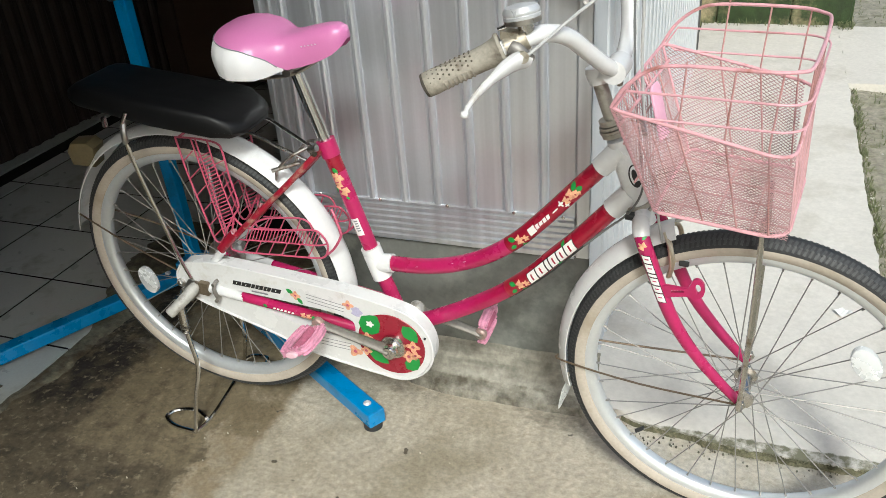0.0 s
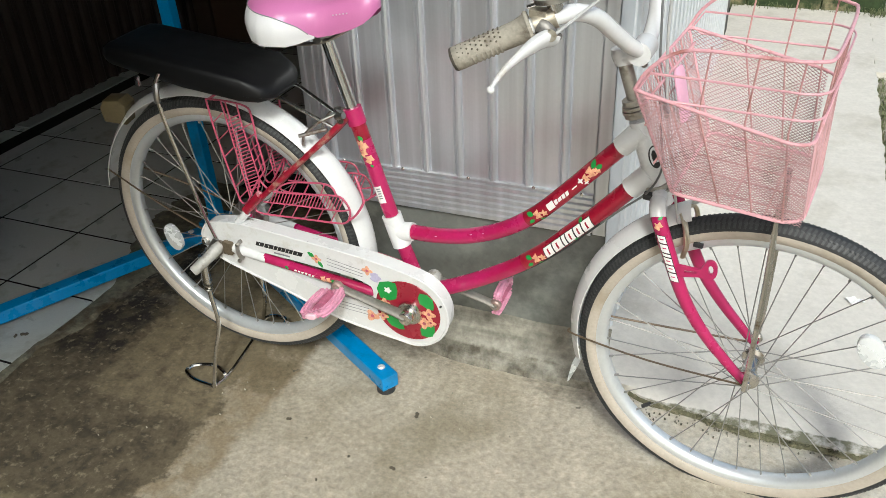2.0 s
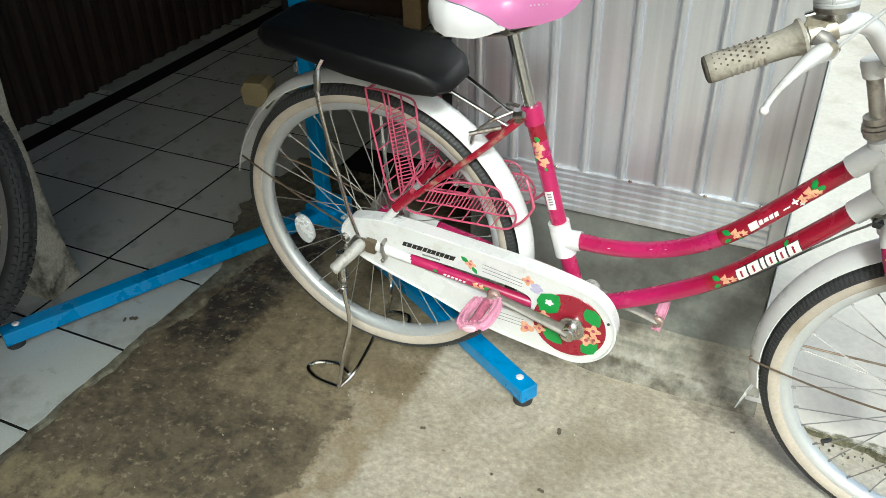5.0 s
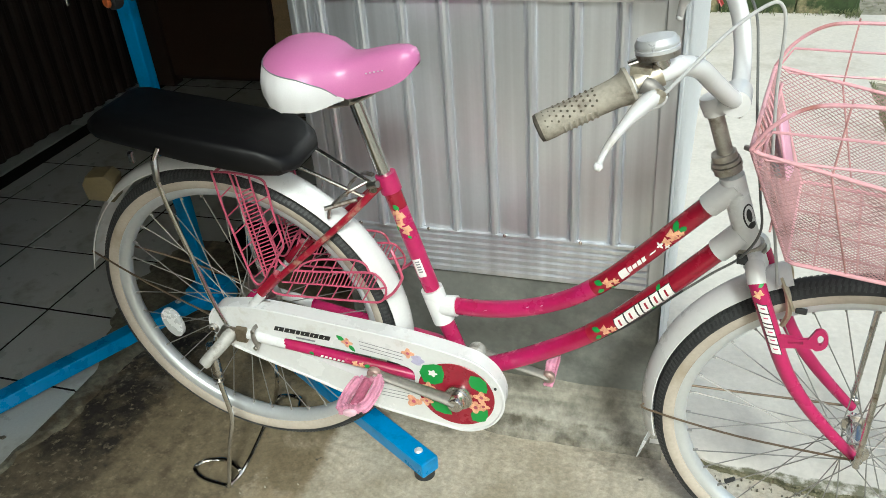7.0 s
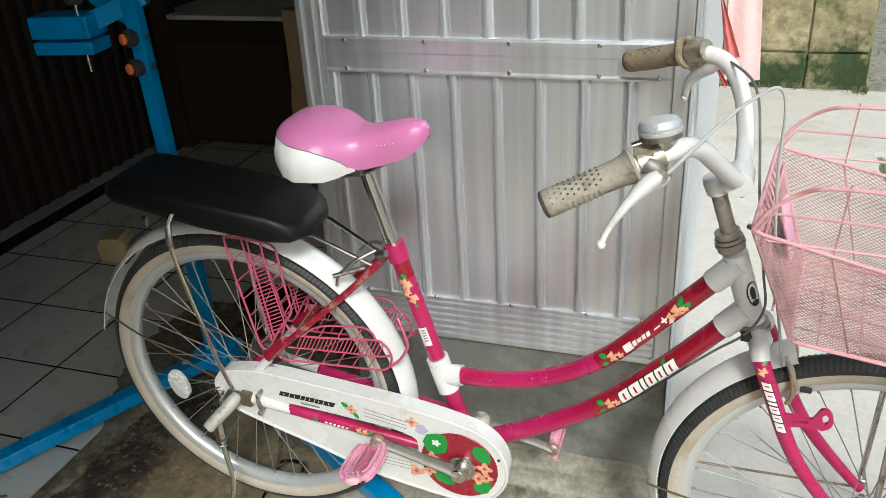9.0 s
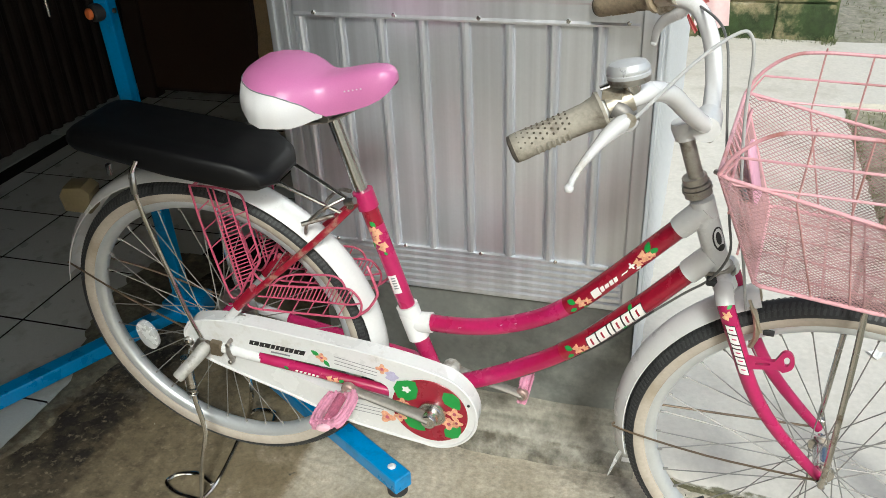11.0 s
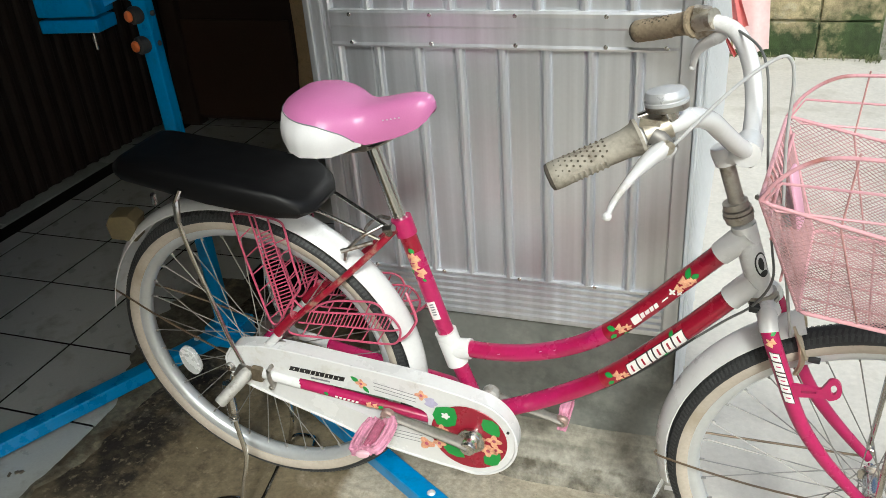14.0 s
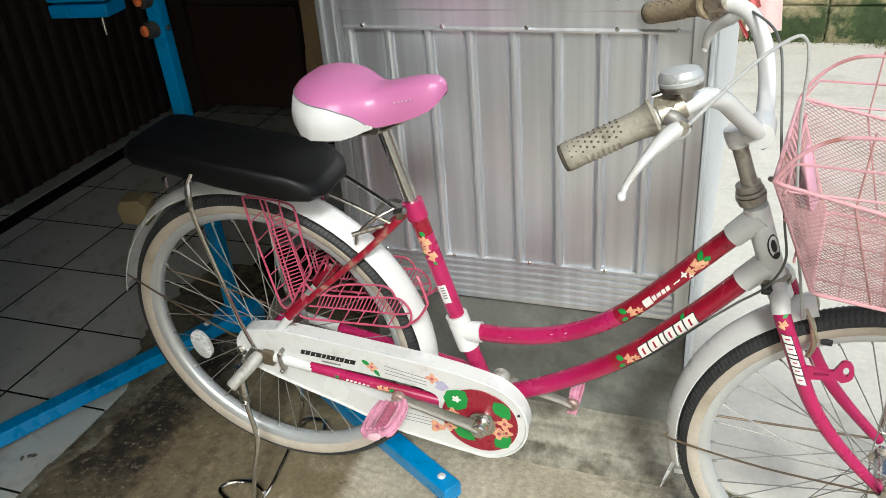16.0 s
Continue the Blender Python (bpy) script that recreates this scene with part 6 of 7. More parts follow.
head_path = [H0.lerp(H1, k / 10) for k in range(11)]


def oval(a, b, u=0.0, v=0.0):
    return [(u + a * math.cos(t), v + b * math.sin(t)) for t in [2 * math.pi * k / 24 for k in range(24)]]


tube_patch(head_path, 0.0177, 0.062, [oval(0.0200, 0.0100)], INK, "badge", head_tube, turn=0.75, label="black and white oval badge shape")
tube_patch(head_path, 0.0177, 0.062, [oval(0.0175, 0.0078)], WHITE, "badge_field", head_tube, turn=0.75, lift=0.0009)
tube_patch(head_path, 0.0177, 0.062, [oval(0.0105, 0.0042, -0.002, -0.001), oval(0.005, 0.0060, 0.014, 0.0)], INK, "badge_shape", head_tube, turn=0.75, lift=0.0013)
fork_bars = [(0.040, 0.013), (0.0555, 0.015), (0.073, 0.005), (0.0805, 0.012), (0.095, 0.012), (0.1095, 0.016)]
tube_patch(blade, 0.0132, 0.0, [slanted(a, w, 0.0056, 0.0011) for a, w in fork_bars], INK, "lettering_outline", bike, lift=0.0004)
tube_patch(blade, 0.0132, 0.0, [slanted(a, w, 0.0056) for a, w in fork_bars], CLOTH_WHITE, "lettering_bar", bike, lift=0.0007)
tube_patch(blade, 0.0132, 0.0, [[(a + w * 0.42 + 0.001, -0.0025), (a + w * 0.42 + 0.0032, -0.0025), (a + w * 0.42 + 0.0058, 0.0030), (a + w * 0.42 + 0.0036, 0.0030)] for a, w in fork_bars if w > 0.01], MAGENTA, "lettering_slit", bike, lift=0.0010)
tube_patch(blade, 0.0132, 0.0, [petals(0.026, 0.0, 0.008)], PEACH, "flower_decal", bike, lift=0.0008)
tube_patch(blade, 0.0132, 0.0, [leaf(0.016, 0.002, 2.0, 0.010)], GREEN, "leaf_decal", bike, lift=0.0008)
stay_path = [Vector((0.105, -0.067, -0.007)).lerp(Vector((0.36, -0.0548, -0.030)), k / 20) for k in range(21)]
tube_patch(stay_path, 0.0102, 0.0, [petals(0.140, 0.0, 0.008), petals(0.152, 0.001, 0.007)], PEACH, "flower_decal", bike, lift=0.0006)
tube_patch(stay_path, 0.0102, 0.0, [leaf(0.156, 0.0, 0.3, 0.012), leaf(0.062, 0.0, 2.8, 0.010)], GREEN, "leaf_decal", bike, lift=0.0006)
tube_patch(stay_path, 0.0102, 0.0, [[(0.074 + 0.008 * k, -0.0015), (0.079 + 0.008 * k, -0.0015), (0.0805 + 0.008 * k, 0.0025), (0.0755 + 0.008 * k, 0.0025)] for k in range(6)], CLOTH_WHITE, "lettering_bar", bike, lift=0.0006)

# White flecks for scratches in the paint, their glints put into the colour
scratch_flecks = [(0.074, 0.006), (0.150, 0.0085), (0.176, 0.007)]
tube_patch(top_path, 0.0151, 0.0, [[(a, v), (a + 0.0055, v + 0.0004), (a + 0.0060, v + 0.0012), (a + 0.002, v + 0.0009)] for a, v in scratch_flecks], CLOTH_WHITE, "scratch_glint", top_tube)

# basket
BASKET = Matrix.Translation((0.955, -0.020, 0)) @ Matrix.Rotation(radians(-6), 4, 'Z')
TOP_B, TOP_F, BOT_B, BOT_F = -0.122, 0.117, -0.053, 0.129
HT, HB = 0.141, 0.112


def loop_at(xb, xf, half, zb, zf, r=0.035, n=5):
    """A rounded rectangle round the basket, sloping from back to front."""
    pts = []
    for cx, cy, a0 in ((xf - r, -half + r, -90), (xf - r, half - r, 0), (xb + 0.012, half - 0.012, 90), (xb + 0.012, -half + 0.012, 180)):
        rr = r if cx > 0 else 0.012
        for k in range(n + 1):
            a = radians(a0 + 90 * k / n)
            x = cx + rr * math.cos(a)
            pts.append(Vector((x, cy + rr * math.sin(a), zb + (zf - zb) * (x - xb) / (xf - xb))))
    return pts


basket = part("basket", sweep(bmesh.new(), loop_at(TOP_B, TOP_F, HT, 0.528, 0.496), 0.0026, 8, closed=True), PINK, bike, "pink wire mesh front basket with rusty spots", m=BASKET.copy())
part("bottom_wire", sweep(bmesh.new(), loop_at(BOT_B, BOT_F, HB, 0.370, 0.368), 0.0030, 8, closed=True), PINK, basket, m=BASKET.copy())
for zz, rr in ((0.566, 0.0017), (0.530, 0.0017)):
    r = [p for p in loop_at(TOP_B, TOP_F + 0.004, HT + 0.001, zz - 0.004, zz + 0.004)]
    rail = [p for p in r if p.x > TOP_B + 0.02]
    part("rail", sweep(bmesh.new(), [Vector((TOP_B + 0.006, -HT + 0.002, 0.530)), Vector((TOP_B + 0.020, -HT, zz - 0.010))] + [p for p in rail if p.y < 0 and p.x > -0.05] + [p for p in rail if p.y >= 0] + [Vector((TOP_B + 0.020, HT, zz - 0.010)), Vector((TOP_B + 0.006, HT - 0.002, 0.530))], rr, 6), PINK, basket, m=BASKET.copy())
top_rail = [(TOP_B, -HT + 0.004, 0.528), (TOP_B + 0.016, -HT, 0.560), (TOP_B + 0.046, -HT, 0.588), (TOP_B + 0.085, -HT, 0.600)]
top_rail = spline(top_rail + [(TOP_F - 0.055, -HT, 0.607), (TOP_F - 0.016, -HT + 0.014, 0.608), (TOP_F - 0.002, -HT + 0.05, 0.608), (TOP_F - 0.002, HT - 0.05, 0.608), (TOP_F - 0.016, HT - 0.014, 0.608), (TOP_F - 0.055, HT, 0.607)] + [(x, -y, z) for x, y, z in top_rail[::-1]], 5)
part("rail", sweep(bmesh.new(), top_rail, 0.0026, 8), PINK, basket, "thick pink top rail", m=BASKET.copy())
UPRIGHTS = [(-0.03, 1), (0.030, 1), (0.085, 1)]
for s in (-1, 1):
    for x, _ in UPRIGHTS:
        xb = BOT_B + (x - TOP_B) / (TOP_F - TOP_B) * (BOT_F - BOT_B)
        part("upright", tube([(x, s * HT, 0.607), (x, s * HT, 0.512), (xb, s * HB, 0.370)], 0.0014, 6), RUST_PINK, basket, m=BASKET.copy())
for y in (-0.085, -0.028, 0.028, 0.085):
    part("upright", tube([(TOP_F - 0.002, y, 0.608), (TOP_F, y, 0.497), (BOT_F, y * 0.8, 0.368)], 0.0014, 6), RUST_PINK, basket, m=BASKET.copy())
    part("upright", tube([(TOP_B, y, 0.528), (BOT_B, y * 0.8, 0.370)], 0.0014, 6), RUST_PINK, basket, m=BASKET.copy())
    part("floor_wire", tube([(BOT_B, y * 0.9, 0.370), (BOT_F, y * 0.9, 0.367)], 0.0014, 6), RUST_PINK, basket, m=BASKET.copy())
part("back_rail", tube([(TOP_B + 0.014, -HT + 0.008, 0.505), (TOP_B + 0.014, HT - 0.008, 0.505)], 0.0022, 8), PINK, basket, m=BASKET.copy())
for k in range(6):
    y = -0.055 + 0.022 * k
    part("rung", tube([(TOP_B, y, 0.528), (TOP_B + 0.014, y, 0.505)], 0.0015, 6), PINK, basket, m=BASKET.copy())
for s in (-1, 1):
    part("corner_wire", tube([(TOP_B, s * HT * 0.97, 0.528), (BOT_B, s * HB * 0.97, 0.370)], 0.0022, 8), PINK, basket, m=BASKET.copy())
for x in (-0.02, 0.03, 0.08):
    part("floor_wire", tube([(x, -HB, 0.369), (x, HB, 0.369)], 0.0014, 6), RUST_PINK, basket, m=BASKET.copy())
for z in (0.475, 0.42):
    f = (0.528 - z) / 0.167
    part("floor_wire", tube([(TOP_B + f * 0.064, -0.13, z), (TOP_B + f * 0.064, 0.13, z)], 0.0016, 6), RUST_PINK, basket, m=BASKET.copy())


def lattice(a, b, c, d, cell_u, cell_v):
    """Expanded-metal mesh in the panel with the corners a, b (along the bottom) and d, c (along the top)."""
    a, b, c, d = [Vector(p) for p in (a, b, c, d)]
    nu = (b - a).length / cell_u
    nv = (d - a).length / cell_v
    bm = bmesh.new()

    def at(u, v):
        u, v = u / nu, v / nv
        return (a * (1 - u) + b * u) * (1 - v) + (d * (1 - u) + c * u) * v
    normal = (b - a).cross(d - a).normalized()
    for sign in (1, -1):
        k = -int(nv) - 1 if sign > 0 else 0
        end = nu if sign > 0 else nu + nv
        while k < end:
            if sign > 0:
                v0, v1 = max(0, -k), min(nv, nu - k)
                p, q = (k + v0, v0), (k + v1, v1)
            else:
                v0, v1 = max(0, k - nu), min(nv, k)
                p, q = (k - v0, v0), (k - v1, v1)
            if v1 - v0 > 0.2:
                p, q = at(*p) + normal * 0.0004 * sign, at(*q) + normal * 0.0004 * sign
                sweep(bm, [p, q], 0.00054, 4, caps=False, up=normal)
            k += 1
    return bm


cu, cv = 0.0070, 0.0062
panels = [((BOT_B, -HB, 0.370), (BOT_F - 0.02, -HB, 0.368), (TOP_F - 0.02, -HT, 0.499), (TOP_B, -HT, 0.527)),
          ((BOT_B, HB, 0.370), (BOT_F - 0.02, HB, 0.368), (TOP_F - 0.02, HT, 0.499), (TOP_B, HT, 0.527)),
          ((BOT_F, -HB + 0.02, 0.368), (BOT_F, HB - 0.02, 0.368), (TOP_F, HT - 0.02, 0.496), (TOP_F, -HT + 0.02, 0.496)),
          ((BOT_B, -HB, 0.370), (BOT_B, HB, 0.370), (TOP_B, HT, 0.527), (TOP_B, -HT, 0.527)),
          ((BOT_B, -HB, 0.370), (BOT_F, -HB, 0.368), (BOT_F, HB, 0.368), (BOT_B, HB, 0.370)),
          ((BOT_F - 0.02, -HB, 0.368), (BOT_F, -HB + 0.02, 0.368), (TOP_F, -HT + 0.02, 0.497), (TOP_F - 0.02, -HT, 0.499))]
for p in panels:
    tagged(part("mesh_panel", lattice(*p, cu, cv), MESH_PINK, basket, m=BASKET.copy()), "pink expanded-metal mesh", kind="stuff")
part("basket_tag", slab([(-0.017, -0.038), (0.017, -0.038), (0.017, 0.038), (0.010, 0.046), (-0.010, 0.046), (-0.017, 0.038)], -0.002, 0.002, 0.001), material("pale_pink_plastic", (0.78, 0.42, 0.55), 0.45, vary=0.06, bump=0.05), basket, "pale pink plastic plate", m=Matrix.Translation((0.872, -0.018, 0.474)) @ Matrix.Rotation(radians(78), 4, 'Z') @ Matrix.Rotation(radians(-18), 4, 'X'))
part("basket_bracket", tube([(0.822, -0.020, 0.470), (0.850, -0.060, 0.480), (0.862, -0.090, 0.470)], 0.004, 8, 4), STEEL, bike)


# ---- other things ----
def square_tube(a, b, w, h, up=(0, 0, 1)):
    a, b = Vector(a), Vector(b)
    t = (b - a).normalized()
    side = t.cross(Vector(up)).normalized()
    top = side.cross(t)
    m = Matrix((side, t, top)).transposed().to_4x4()
    m.translation = a
    bm = box(-w / 2, w / 2, 0, (b - a).length, -h / 2, h / 2, 0.004)
    bmesh.ops.transform(bm, matrix=m, verts=bm.verts)
    return bm


APEX = Vector((-0.440, 0.455, 0))
rs = thing("repair_stand", "blue painted steel bicycle repair stand", "repair stand")
for tip, lab in (((0.335, -0.018), "near"), ((-0.838, -0.330), "far")):
    tip = Vector((tip[0], tip[1], 0))
    d = (tip - APEX).normalized()
    leg = part("leg", square_tube(APEX + d * 0.02 + Vector((0, 0, 0.036)), tip + Vector((0, 0, 0.036)), 0.042, 0.035), BLUE, rs, "blue steel base leg", smooth=False)
    part("rubber_foot", drum(0.021, 0.0, 0.022, 0.003, 20, 'Z'), RUBBER, leg, m=Matrix.Translation(tip - d * 0.022))
    part("bolt", drum(0.0088, 0.0, 0.007, 0.003, 14, 'Z'), ZINC, leg, m=Matrix.Translation(tip - d * 0.035 + Vector((0, 0, 0.055))))
    part("bolt", drum(0.0088, 0.0, 0.007, 0.003, 14, 'Z'), ZINC, leg, m=Matrix.Translation(APEX + d * 0.095 + Vector((0, 0, 0.055))))
part("base_plate", box(-0.05, 0.05, -0.04, 0.05, 0.004, 0.064, 0.004), BLUE, rs, m=Matrix.Translation(APEX))
part("pole", square_tube(APEX + Vector((0.0, -0.012, 0.055)), (-0.462, 0.432, 1.06), 0.036, 0.030, (0, 1, 0)), BLUE, rs, smooth=False)
arm = part("arm", square_tube((-0.440, 0.455, 0.985), (-0.575, 0.405, 0.925), 0.034, 0.042), BLUE, rs, "blue clamp arm", smooth=False)
part("gusset", slab([(-0.025, 0.10), (-0.13, 0.055), (-0.13, 0.03), (-0.025, -0.03)], -0.010, 0.010, 0.002), BLUE, rs, smooth=False, m=Matrix.Translation((-0.440, 0.440, 0.94)))
for z0, z1 in ((0.905, 0.955), (0.870, 0.900)):
    part("jaw", box(-0.072, 0.072, -0.040, 0.040, z0, z1, 0.006), BLUE, rs, "blue clamp jaw", smooth=False, m=Matrix.Translation((-0.607, 0.390, 0)) @ Matrix.Rotation(radians(8), 4, 'Z'))
part("clamp_screw", tube([(-0.574, 0.39, 0.825), (-0.574, 0.39, 0.985)], 0.005, 10), CHROME, rs)
part("clamp_knob", drum(0.020, 0.0, 0.026, 0.004, 18, 'Z'), RUBBER, rs, m=Matrix.Translation((-0.574, 0.39, 0.975)))
for z in (0.897, 0.830):
    k = part("knob", drum(0.020, -0.014, 0.014, 0.004, 14), RUBBER, rs, "black clamp knob with an orange cap", m=Matrix.Translation((-0.470, 0.418, z)) @ Matrix.Rotation(radians(-24), 4, 'Z'))
    part("cap", drum(0.0125, -0.024, -0.013, 0.003, 18), ORANGE, k, m=Matrix.Translation((-0.470, 0.418, z)) @ Matrix.Rotation(radians(-24), 4, 'Z'))
    part("bolt", drum(0.006, 0.010, 0.040, 0.001, 12), RUBBER, k, m=Matrix.Translation((-0.470, 0.418, z)) @ Matrix.Rotation(radians(-60), 4, 'Z'))

# low cabinet with a pale top, in the dark of the room
cab = thing("cabinet", "dark brown wooden cabinet with a pale worn top", "cabinet")
part("body", box(-1.60, -0.985, 2.02, 2.50, 0.03, 0.590, 0.004), WOOD_DARK, cab, smooth=False)
part("front_panel", box(-1.56, -1.00, 2.004, 2.018, 0.05, 0.49, 0.003), WOOD_PANEL, cab, "dull brown board front", smooth=False)
part("top", box(-1.61, -0.96, 1.99, 2.52, 0.592, 0.612, 0.004), PALE_TOP, cab, "pale worn table top", smooth=False)
for x, high in ((-1.577, 0.82), (-0.93, 0.640)):
    post = box(x - 0.040, x + 0.040, 1.985, 2.060, 0.0, high, 0.006)
    bmesh.ops.subdivide_edges(post, edges=[e for e in post.edges if e.calc_length() > 0.3], cuts=7, use_grid_fill=True)
    for v in post.verts:
        v.co.x += 0.007 * noise.noise(Vector((x, 3, v.co.z * 9))) - (0.012 if v.co.z < 0.4 * high and v.co.x < x else 0)
    # Right post's wood is brightened for light, the left one darkened for shade
    part("leg", post, WOOD if x > -1 else WOOD_DARK, cab, "weathered wooden corner post", smooth=False)
for x in (-1.57, -0.93):
    part("leg", box(x - 0.03, x + 0.03, 2.44, 2.50, 0.0, 0.57, 0.004), WOOD_DARK, cab, smooth=False)
# The pale block takes the same plaster, darkened for the room's shade
blk2 = part("concrete_block", box(-0.86, -0.66, 2.15, 2.45, 0.0, 0.30, 0.012), SHADED_PLASTER, None, smooth=False)
tagged(blk2, "concrete block on the tiled floor, its pale grey darkened for shade", "block")
# cast stone post with a loose wheel leaning on it
bm = box(-0.10, 0.10, -0.085, 0.085, 0.0, 0.60, 0.02)
bmesh.ops.subdivide_edges(bm, edges=bm.edges, cuts=4, use_grid_fill=True)
for v in bm.verts:
    k = 1 - 0.42 * v.co.z / 0.60 + 0.10 * max(0, (0.09 - v.co.z) / 0.09) + (0.14 if v.co.z > 0.47 else 0)
    v.co.x, v.co.y = v.co.x * k, v.co.y * k
    v.co += 0.010 * Vector((noise.noise(v.co * 9), noise.noise(v.co * 9 + Vector((5, 0, 0))), 0.3 * noise.noise(v.co * 9 + Vector((0, 7, 0)))))
    v.co.z = max(0.0, v.co.z)
post_ = part("stone_post", bm, STONE, None, m=Matrix.Translation((-0.972, -0.108, 0.0)) @ Matrix.Rotation(radians(8), 4, 'Z') @ Matrix.Diagonal((0.85, 0.62, 1, 1)))
tagged(post_, "weathered mossy cast-stone post on the tiles", "post")

lw = thing("loose_wheel", "bicycle wheel with knobbly black tyre leaning on a stone post", "wheel",
           m=Matrix.Translation((-1.055, -0.285, 0.312)) @ Matrix.Rotation(radians(6), 4, 'Z') @ Matrix.Rotation(radians(-22), 4, 'X'))
lr = 0.335
part("rim", revolve([(0.262, -0.008), (0.262, 0.008), (0.268, 0.013), (0.284, 0.013), (0.284, -0.013), (0.268, -0.013)], 96), material("light_alloy", (0.66, 0.66, 0.66), 0.35, 0.8, vary=0.08, bump=0.05), lw, "pale alloy rim")
prof = [(lr - 0.028 + 0.026 * math.cos(radians(a)), 0.026 * math.sin(radians(a))) for a in range(-140, 141, 20)]
tyre = part("tyre", revolve(prof, 96), RUBBER, lw, "knobbly black tyre")
bm = bmesh.new()
for k in range(96):
    for a in (-62, -28, 0, 28, 62):
        t = Matrix.Rotation(-2 * math.pi * (k + (0.5 if a in (-28, 28) else 0)) / 96, 4, 'Y') @ Matrix.Translation((lr - 0.028, 0, 0)) @ Matrix.Rotation(radians(a), 4, 'Z') @ Matrix.Translation((0.0272, 0, 0))
        bmesh.ops.create_cube(bm, size=1, matrix=t @ Matrix.Diagonal((0.007, 0.009, 0.012, 1)))
tagged(part("knob", bm, RUBBER, lw, smooth=False), kind="stuff")
sp = part("spoke", tube([(0.018, -0.026, 0.010), (0.263, -0.002, 0)], 0.0011, 5), INK, lw)
sq = part("spoke", tube([(0.018, 0.026, -0.010), (0.263, 0.002, 0)], 0.0011, 5), INK, lw)
sq.matrix_basis = Matrix.Rotation(radians(10), 4, 'Y')
for k in range(2, 36):
    share(sp if k % 2 == 0 else sq, "spoke", Matrix.Rotation(radians(10 * k), 4, 'Y'), lw)
part("hub", drum(0.022, -0.045, 0.045, 0.006, 20), STEEL, lw)
for k in range(5):
    a = radians(-52 + 4.2 * k)
    part("lettering_bar", slab([(-0.006, -0.007), (0.006, -0.007), (0.006, 0.007), (-0.006, 0.007)], -0.0006, 0.0), YELLOW, tyre, smooth=False, m=Matrix.Rotation(-a, 4, 'Y') @ Matrix.Translation((0.300, -0.0262, 0)))

# cloth banner at the corner
bn = thing("banner", "salmon red and pale pink cloth banner hanging at the wall corner", "banner")


def cloth(left, right, z0, z1, y, seed):
    """A hanging cloth whose side edges run between a bottom and a top place, with shallow folds."""
    bm = bmesh.new()
    nx, nz = 10, 24
    g = []
    for i in range(nx + 1):
        col = []
        for j in range(nz + 1):
            f, h = i / nx, j / nz
            a, b = left[0] + (left[1] - left[0]) * h, right[0] + (right[1] - right[0]) * h
            col.append(bm.verts.new((a + (b - a) * f, y + 0.003 * math.sin(i * 0.9 + seed) + 0.002 * noise.noise(Vector((i * 0.5, j * 0.3, seed))), z0 + (z1 - z0) * h + 0.003 * math.sin(i * 0.8) * (1 - h))))
        g.append(col)
    for i in range(nx):
        for j in range(nz):
            bm.faces.new((g[i][j], g[i + 1][j], g[i + 1][j + 1], g[i][j + 1]))
    made = bmesh.ops.extrude_face_region(bm, geom=list(bm.faces))
    for v in made["geom"]:
        if isinstance(v, bmesh.types.BMVert):
            v.co.y += 0.0015
    bmesh.ops.recalc_face_normals(bm, faces=bm.faces)
    return bm


part("panel", cloth((0.792, 0.766), (0.846, 0.800), 0.886, 1.5, 0.272, 0.0), CLOTH_PINK, bn, "pale pink cloth panel")
part("panel", cloth((0.790, 0.770), (0.799, 0.772), 0.880, 0.925, 0.263, 1.5), CLOTH_RED, bn, "salmon red cloth strip")
part("panel", cloth((0.789, 0.7745), (0.812, 0.7785), 0.9255, 1.02, 0.263, 1.5), CLOTH_RED, bn, "salmon red cloth triangle")
part("rail", tube([(0.765, 0.275, 1.5), (0.90, 0.275, 1.5)], 0.008, 8), STEEL, bn)

# scraps, grass and pebbles
rng = random.Random(4)
scrap = bmesh.new()
g = [[scrap.verts.new((0.012 * i, 0.009 * j + 0.004 * rng.random(), 0.003 + 0.006 * rng.random())) for j in range(4)] for i in range(4)]
for i in range(3):
    for j in range(3):
        if (i, j) != (2, 2):
            scrap.faces.new((g[i][j], g[i + 1][j], g[i + 1][j + 1], g[i][j + 1]))
made = bmesh.ops.extrude_face_region(scrap, geom=list(scrap.faces))
for v in made["geom"]:
    if isinstance(v, bmesh.types.BMVert):
        v.co.z += 0.0006
scrap_ob = part("paper_scrap", scrap, PAPER, None, smooth=False, m=Matrix.Translation((1.282, 0.619, 0.029)) @ Matrix.Rotation(0.6, 4, 'Z'))
tagged(scrap_ob, "crumpled white paper scrap on the pavement", "paper scrap")


def tufts(count, place, tall, name, label, mat):
    bm = bmesh.new()
    for _ in range(count):
        x, y, z = place()
        a, h, lean = rng.uniform(0, 6.28), tall * rng.uniform(0.4, 1.1), rng.uniform(0.2, 1.1)
        u, w = Vector((math.cos(a), math.sin(a), 0)), 0.0016 * rng.uniform(0.7, 1.5)
        s = Vector((-u.y, u.x, 0)) * w
        p = Vector((x, y, z))
        q = p + u * h * lean * 0.35 + Vector((0, 0, h * 0.65))
        t = p + u * h * lean + Vector((0, 0, h * 0.9))
        v = [bm.verts.new(c) for c in (p - s, p + s, q + s * 0.8, q - s * 0.8, t)]
        bm.faces.new((v[0], v[1], v[2], v[3]))
        bm.faces.new((v[3], v[2], v[4]))
    ob = part(name, bm, mat, None, smooth=False)
    tagged(ob, label, "grass", kind="stuff")


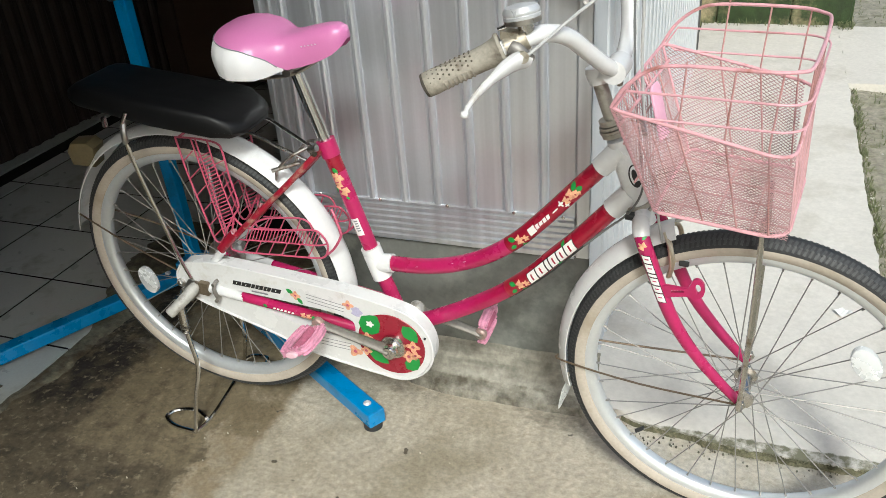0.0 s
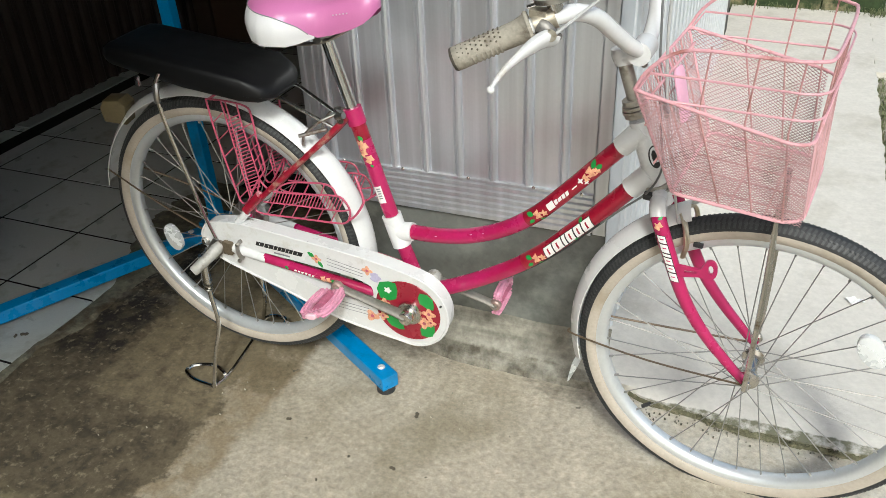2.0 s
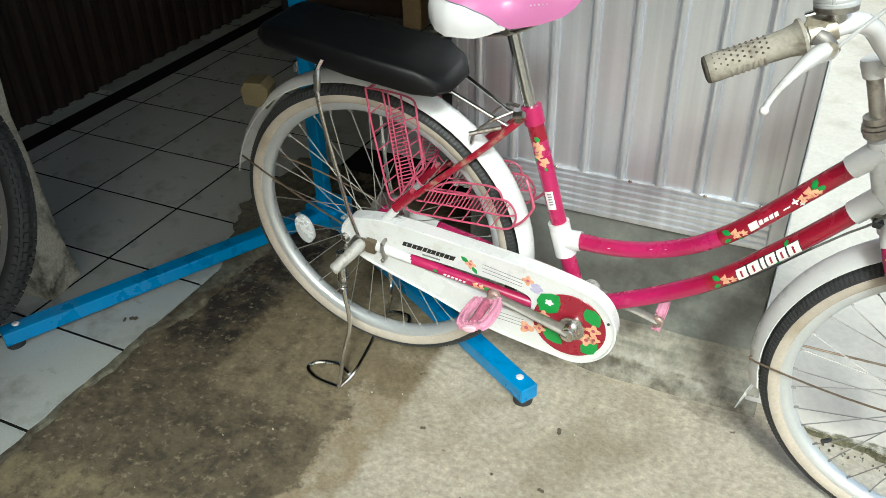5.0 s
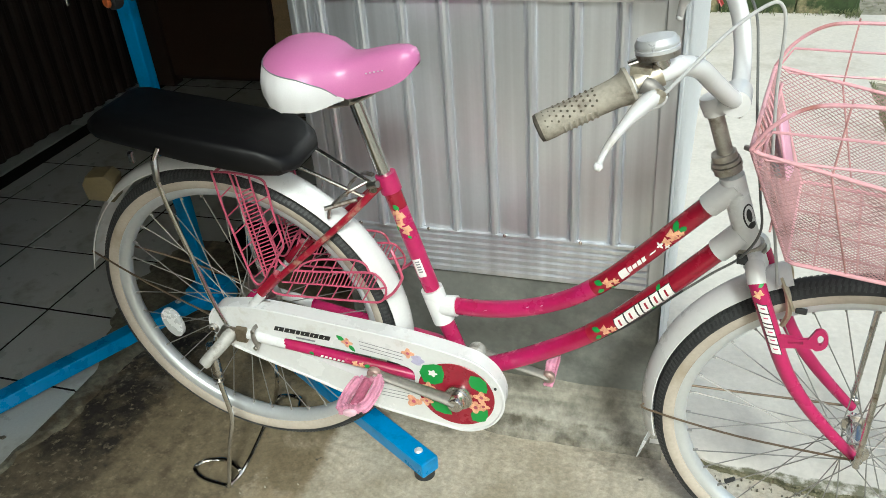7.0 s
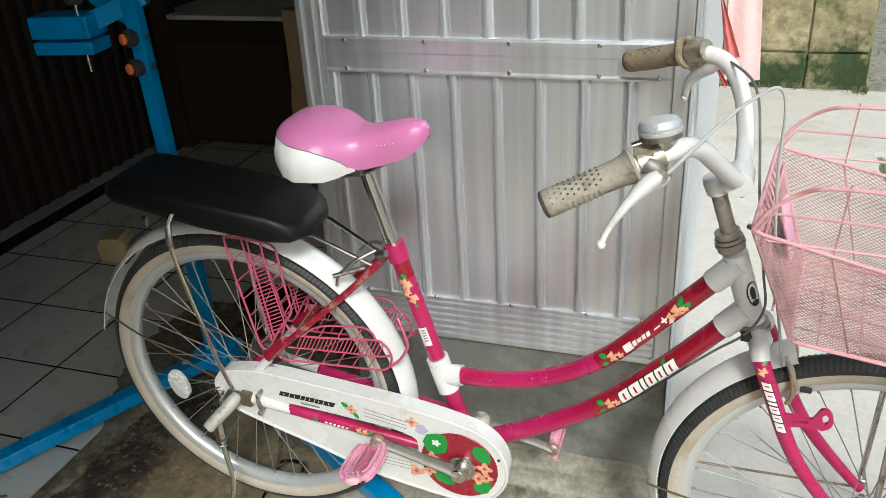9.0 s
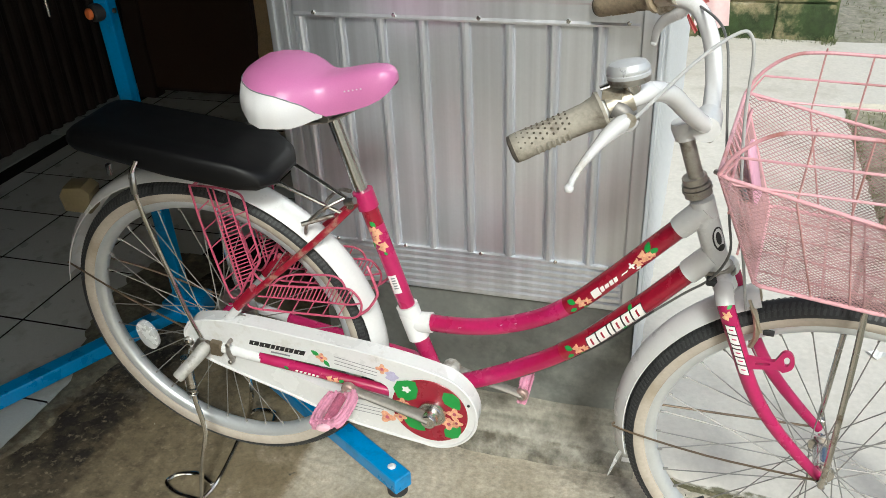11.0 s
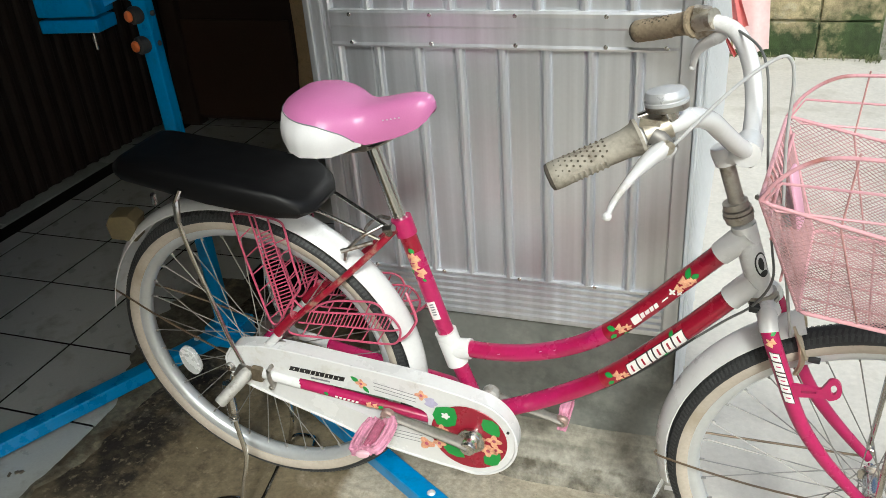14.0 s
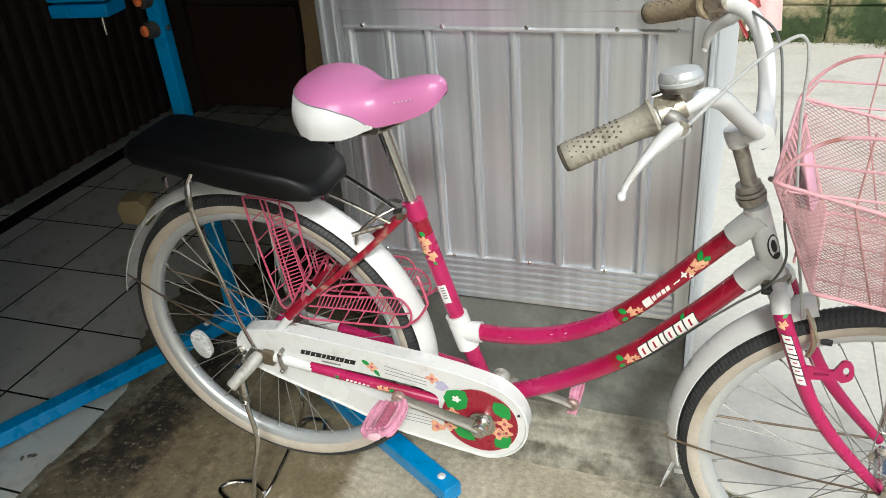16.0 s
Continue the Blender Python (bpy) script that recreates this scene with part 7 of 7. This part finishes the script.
def in_yard():
    y = rng.uniform(-0.7, 2.4) if rng.random() < 0.75 else rng.uniform(3.3, 6.5)
    x = 1.39 + abs(rng.gauss(0, 0.35)) if rng.random() < 0.7 else rng.uniform(1.4, 2.6)
    if noise.noise(Vector((x * 4, y * 4, 2))) < -0.05:
        x = 1.39 + 0.03 * rng.random()
    if y > 3:
        x = rng.uniform(1.46, 2.6)
    return x, y, -0.018


def on_crack():
    while True:
        x = rng.uniform(0.98, 1.34)
        if noise.noise(Vector((x * 16, 4, 2))) + 0.4 * noise.noise(Vector((x * 50, 4, 2))) > rng.uniform(-0.25, 0.35):
            return x, break_line(x) - 0.003 + 0.003 * rng.gauss(0, 1), 0.012 + 0.004 * rng.random()


tufts(4800, in_yard, 0.035, "grass", "sparse short dry grass over the yard soil", GRASS)
tufts(500, on_crack, 0.005, "moss", "moss along the broken pavement edge", MOSS)
tufts(420, lambda: (0.45 + 1.0 * rng.betavariate(0.6, 0.5), 3.232 + 0.022 * rng.gauss(0, 1), 0.02), 0.045, "weeds", "small weeds at the foot of the block wall", GRASS)


def pebbles(count, place, size, name, label, mat):
    bm = bmesh.new()
    for _ in range(count):
        r = size * rng.uniform(0.4, 1.3)
        bmesh_verts = []
        c = Vector(place())
        for k in range(5):
            a = 2 * math.pi * k / 5 + rng.uniform(-0.3, 0.3)
            bmesh_verts.append(bm.verts.new(c + Vector((r * math.cos(a), r * math.sin(a) * 0.8, -0.002))))
        top = [bm.verts.new(v.co.lerp(c, 0.4) + Vector((0, 0, 0.002 + r * rng.uniform(0.4, 0.8)))) for v in bmesh_verts]
        for k in range(5):
            bm.faces.new((bmesh_verts[k], bmesh_verts[(k + 1) % 5], top[(k + 1) % 5], top[k]))
        bm.faces.new(top)
    ob = part(name, bm, mat, None, smooth=False)
    tagged(ob, label, "pebbles", kind="stuff")


def along_break():
    return rng.uniform(0.84, 1.36), 0.108 + 0.012 * rng.gauss(0, 1), 0.002


def on_floor():
    return rng.uniform(-0.3, 1.35), rng.uniform(-0.7, 0.12), 0.002


pebbles(110, along_break, 0.0022, "rubble", "crumbled concrete grit along the pavement edge", FOOT)
pebbles(420, in_yard, 0.008, "pebbles", "grey pebbles in the yard soil", PAVE)
pebbles(80, on_floor, 0.0018, "grit", "fine loose grit on the concrete floor", STONE)


def crumb(x, y, size, turn):
    """A small dark scrap on the floor, for dry leaf, dirt crumbs and a tile mark."""
    bm = bmesh.new()
    pts = [(1.0, 0.1), (0.6, 0.45), (0.1, 0.3), (-0.4, 0.55), (-0.9, 0.15), (-0.6, -0.35), (0.0, -0.25), (0.5, -0.45)]
    low = [bm.verts.new((size * a, size * b, 0.0)) for a, b in pts]
    top = [bm.verts.new((size * a * 0.9, size * b * 0.9, 0.0025 + size * 0.12 * rng.random())) for a, b in pts]
    for k in range(8):
        bm.faces.new((low[k], low[(k + 1) % 8], top[(k + 1) % 8], top[k]))
    bm.faces.new(top)
    ob = part("dark_scrap", bm, CRUMB, None, smooth=False, m=Matrix.Translation((x, y, 0.0015)) @ Matrix.Rotation(turn, 4, 'Z'))
    tagged(ob, "small dark flat scrap for dry leaf bits and a tile mark", "leaf scrap", "leaf scraps on the floor")
    return ob


for x, y, size, turn in ((0.157, -0.166, 0.007, 0.4), (0.416, -0.062, 0.010, 1.9), (0.431, -0.220, 0.008, 3.0), (0.60, -0.36, 0.005, 0.9), (0.30, -0.30, 0.004, 2.2)):
    crumb(x, y, size, turn)
# two scraps added in place of a black mark on the tiles
for x, y, size, turn in ((-0.639, -0.128, 0.012, 0.5), (-0.655, -0.140, 0.008, 2.0)):
    crumb(x, y, size, turn).location.z = 0.0045
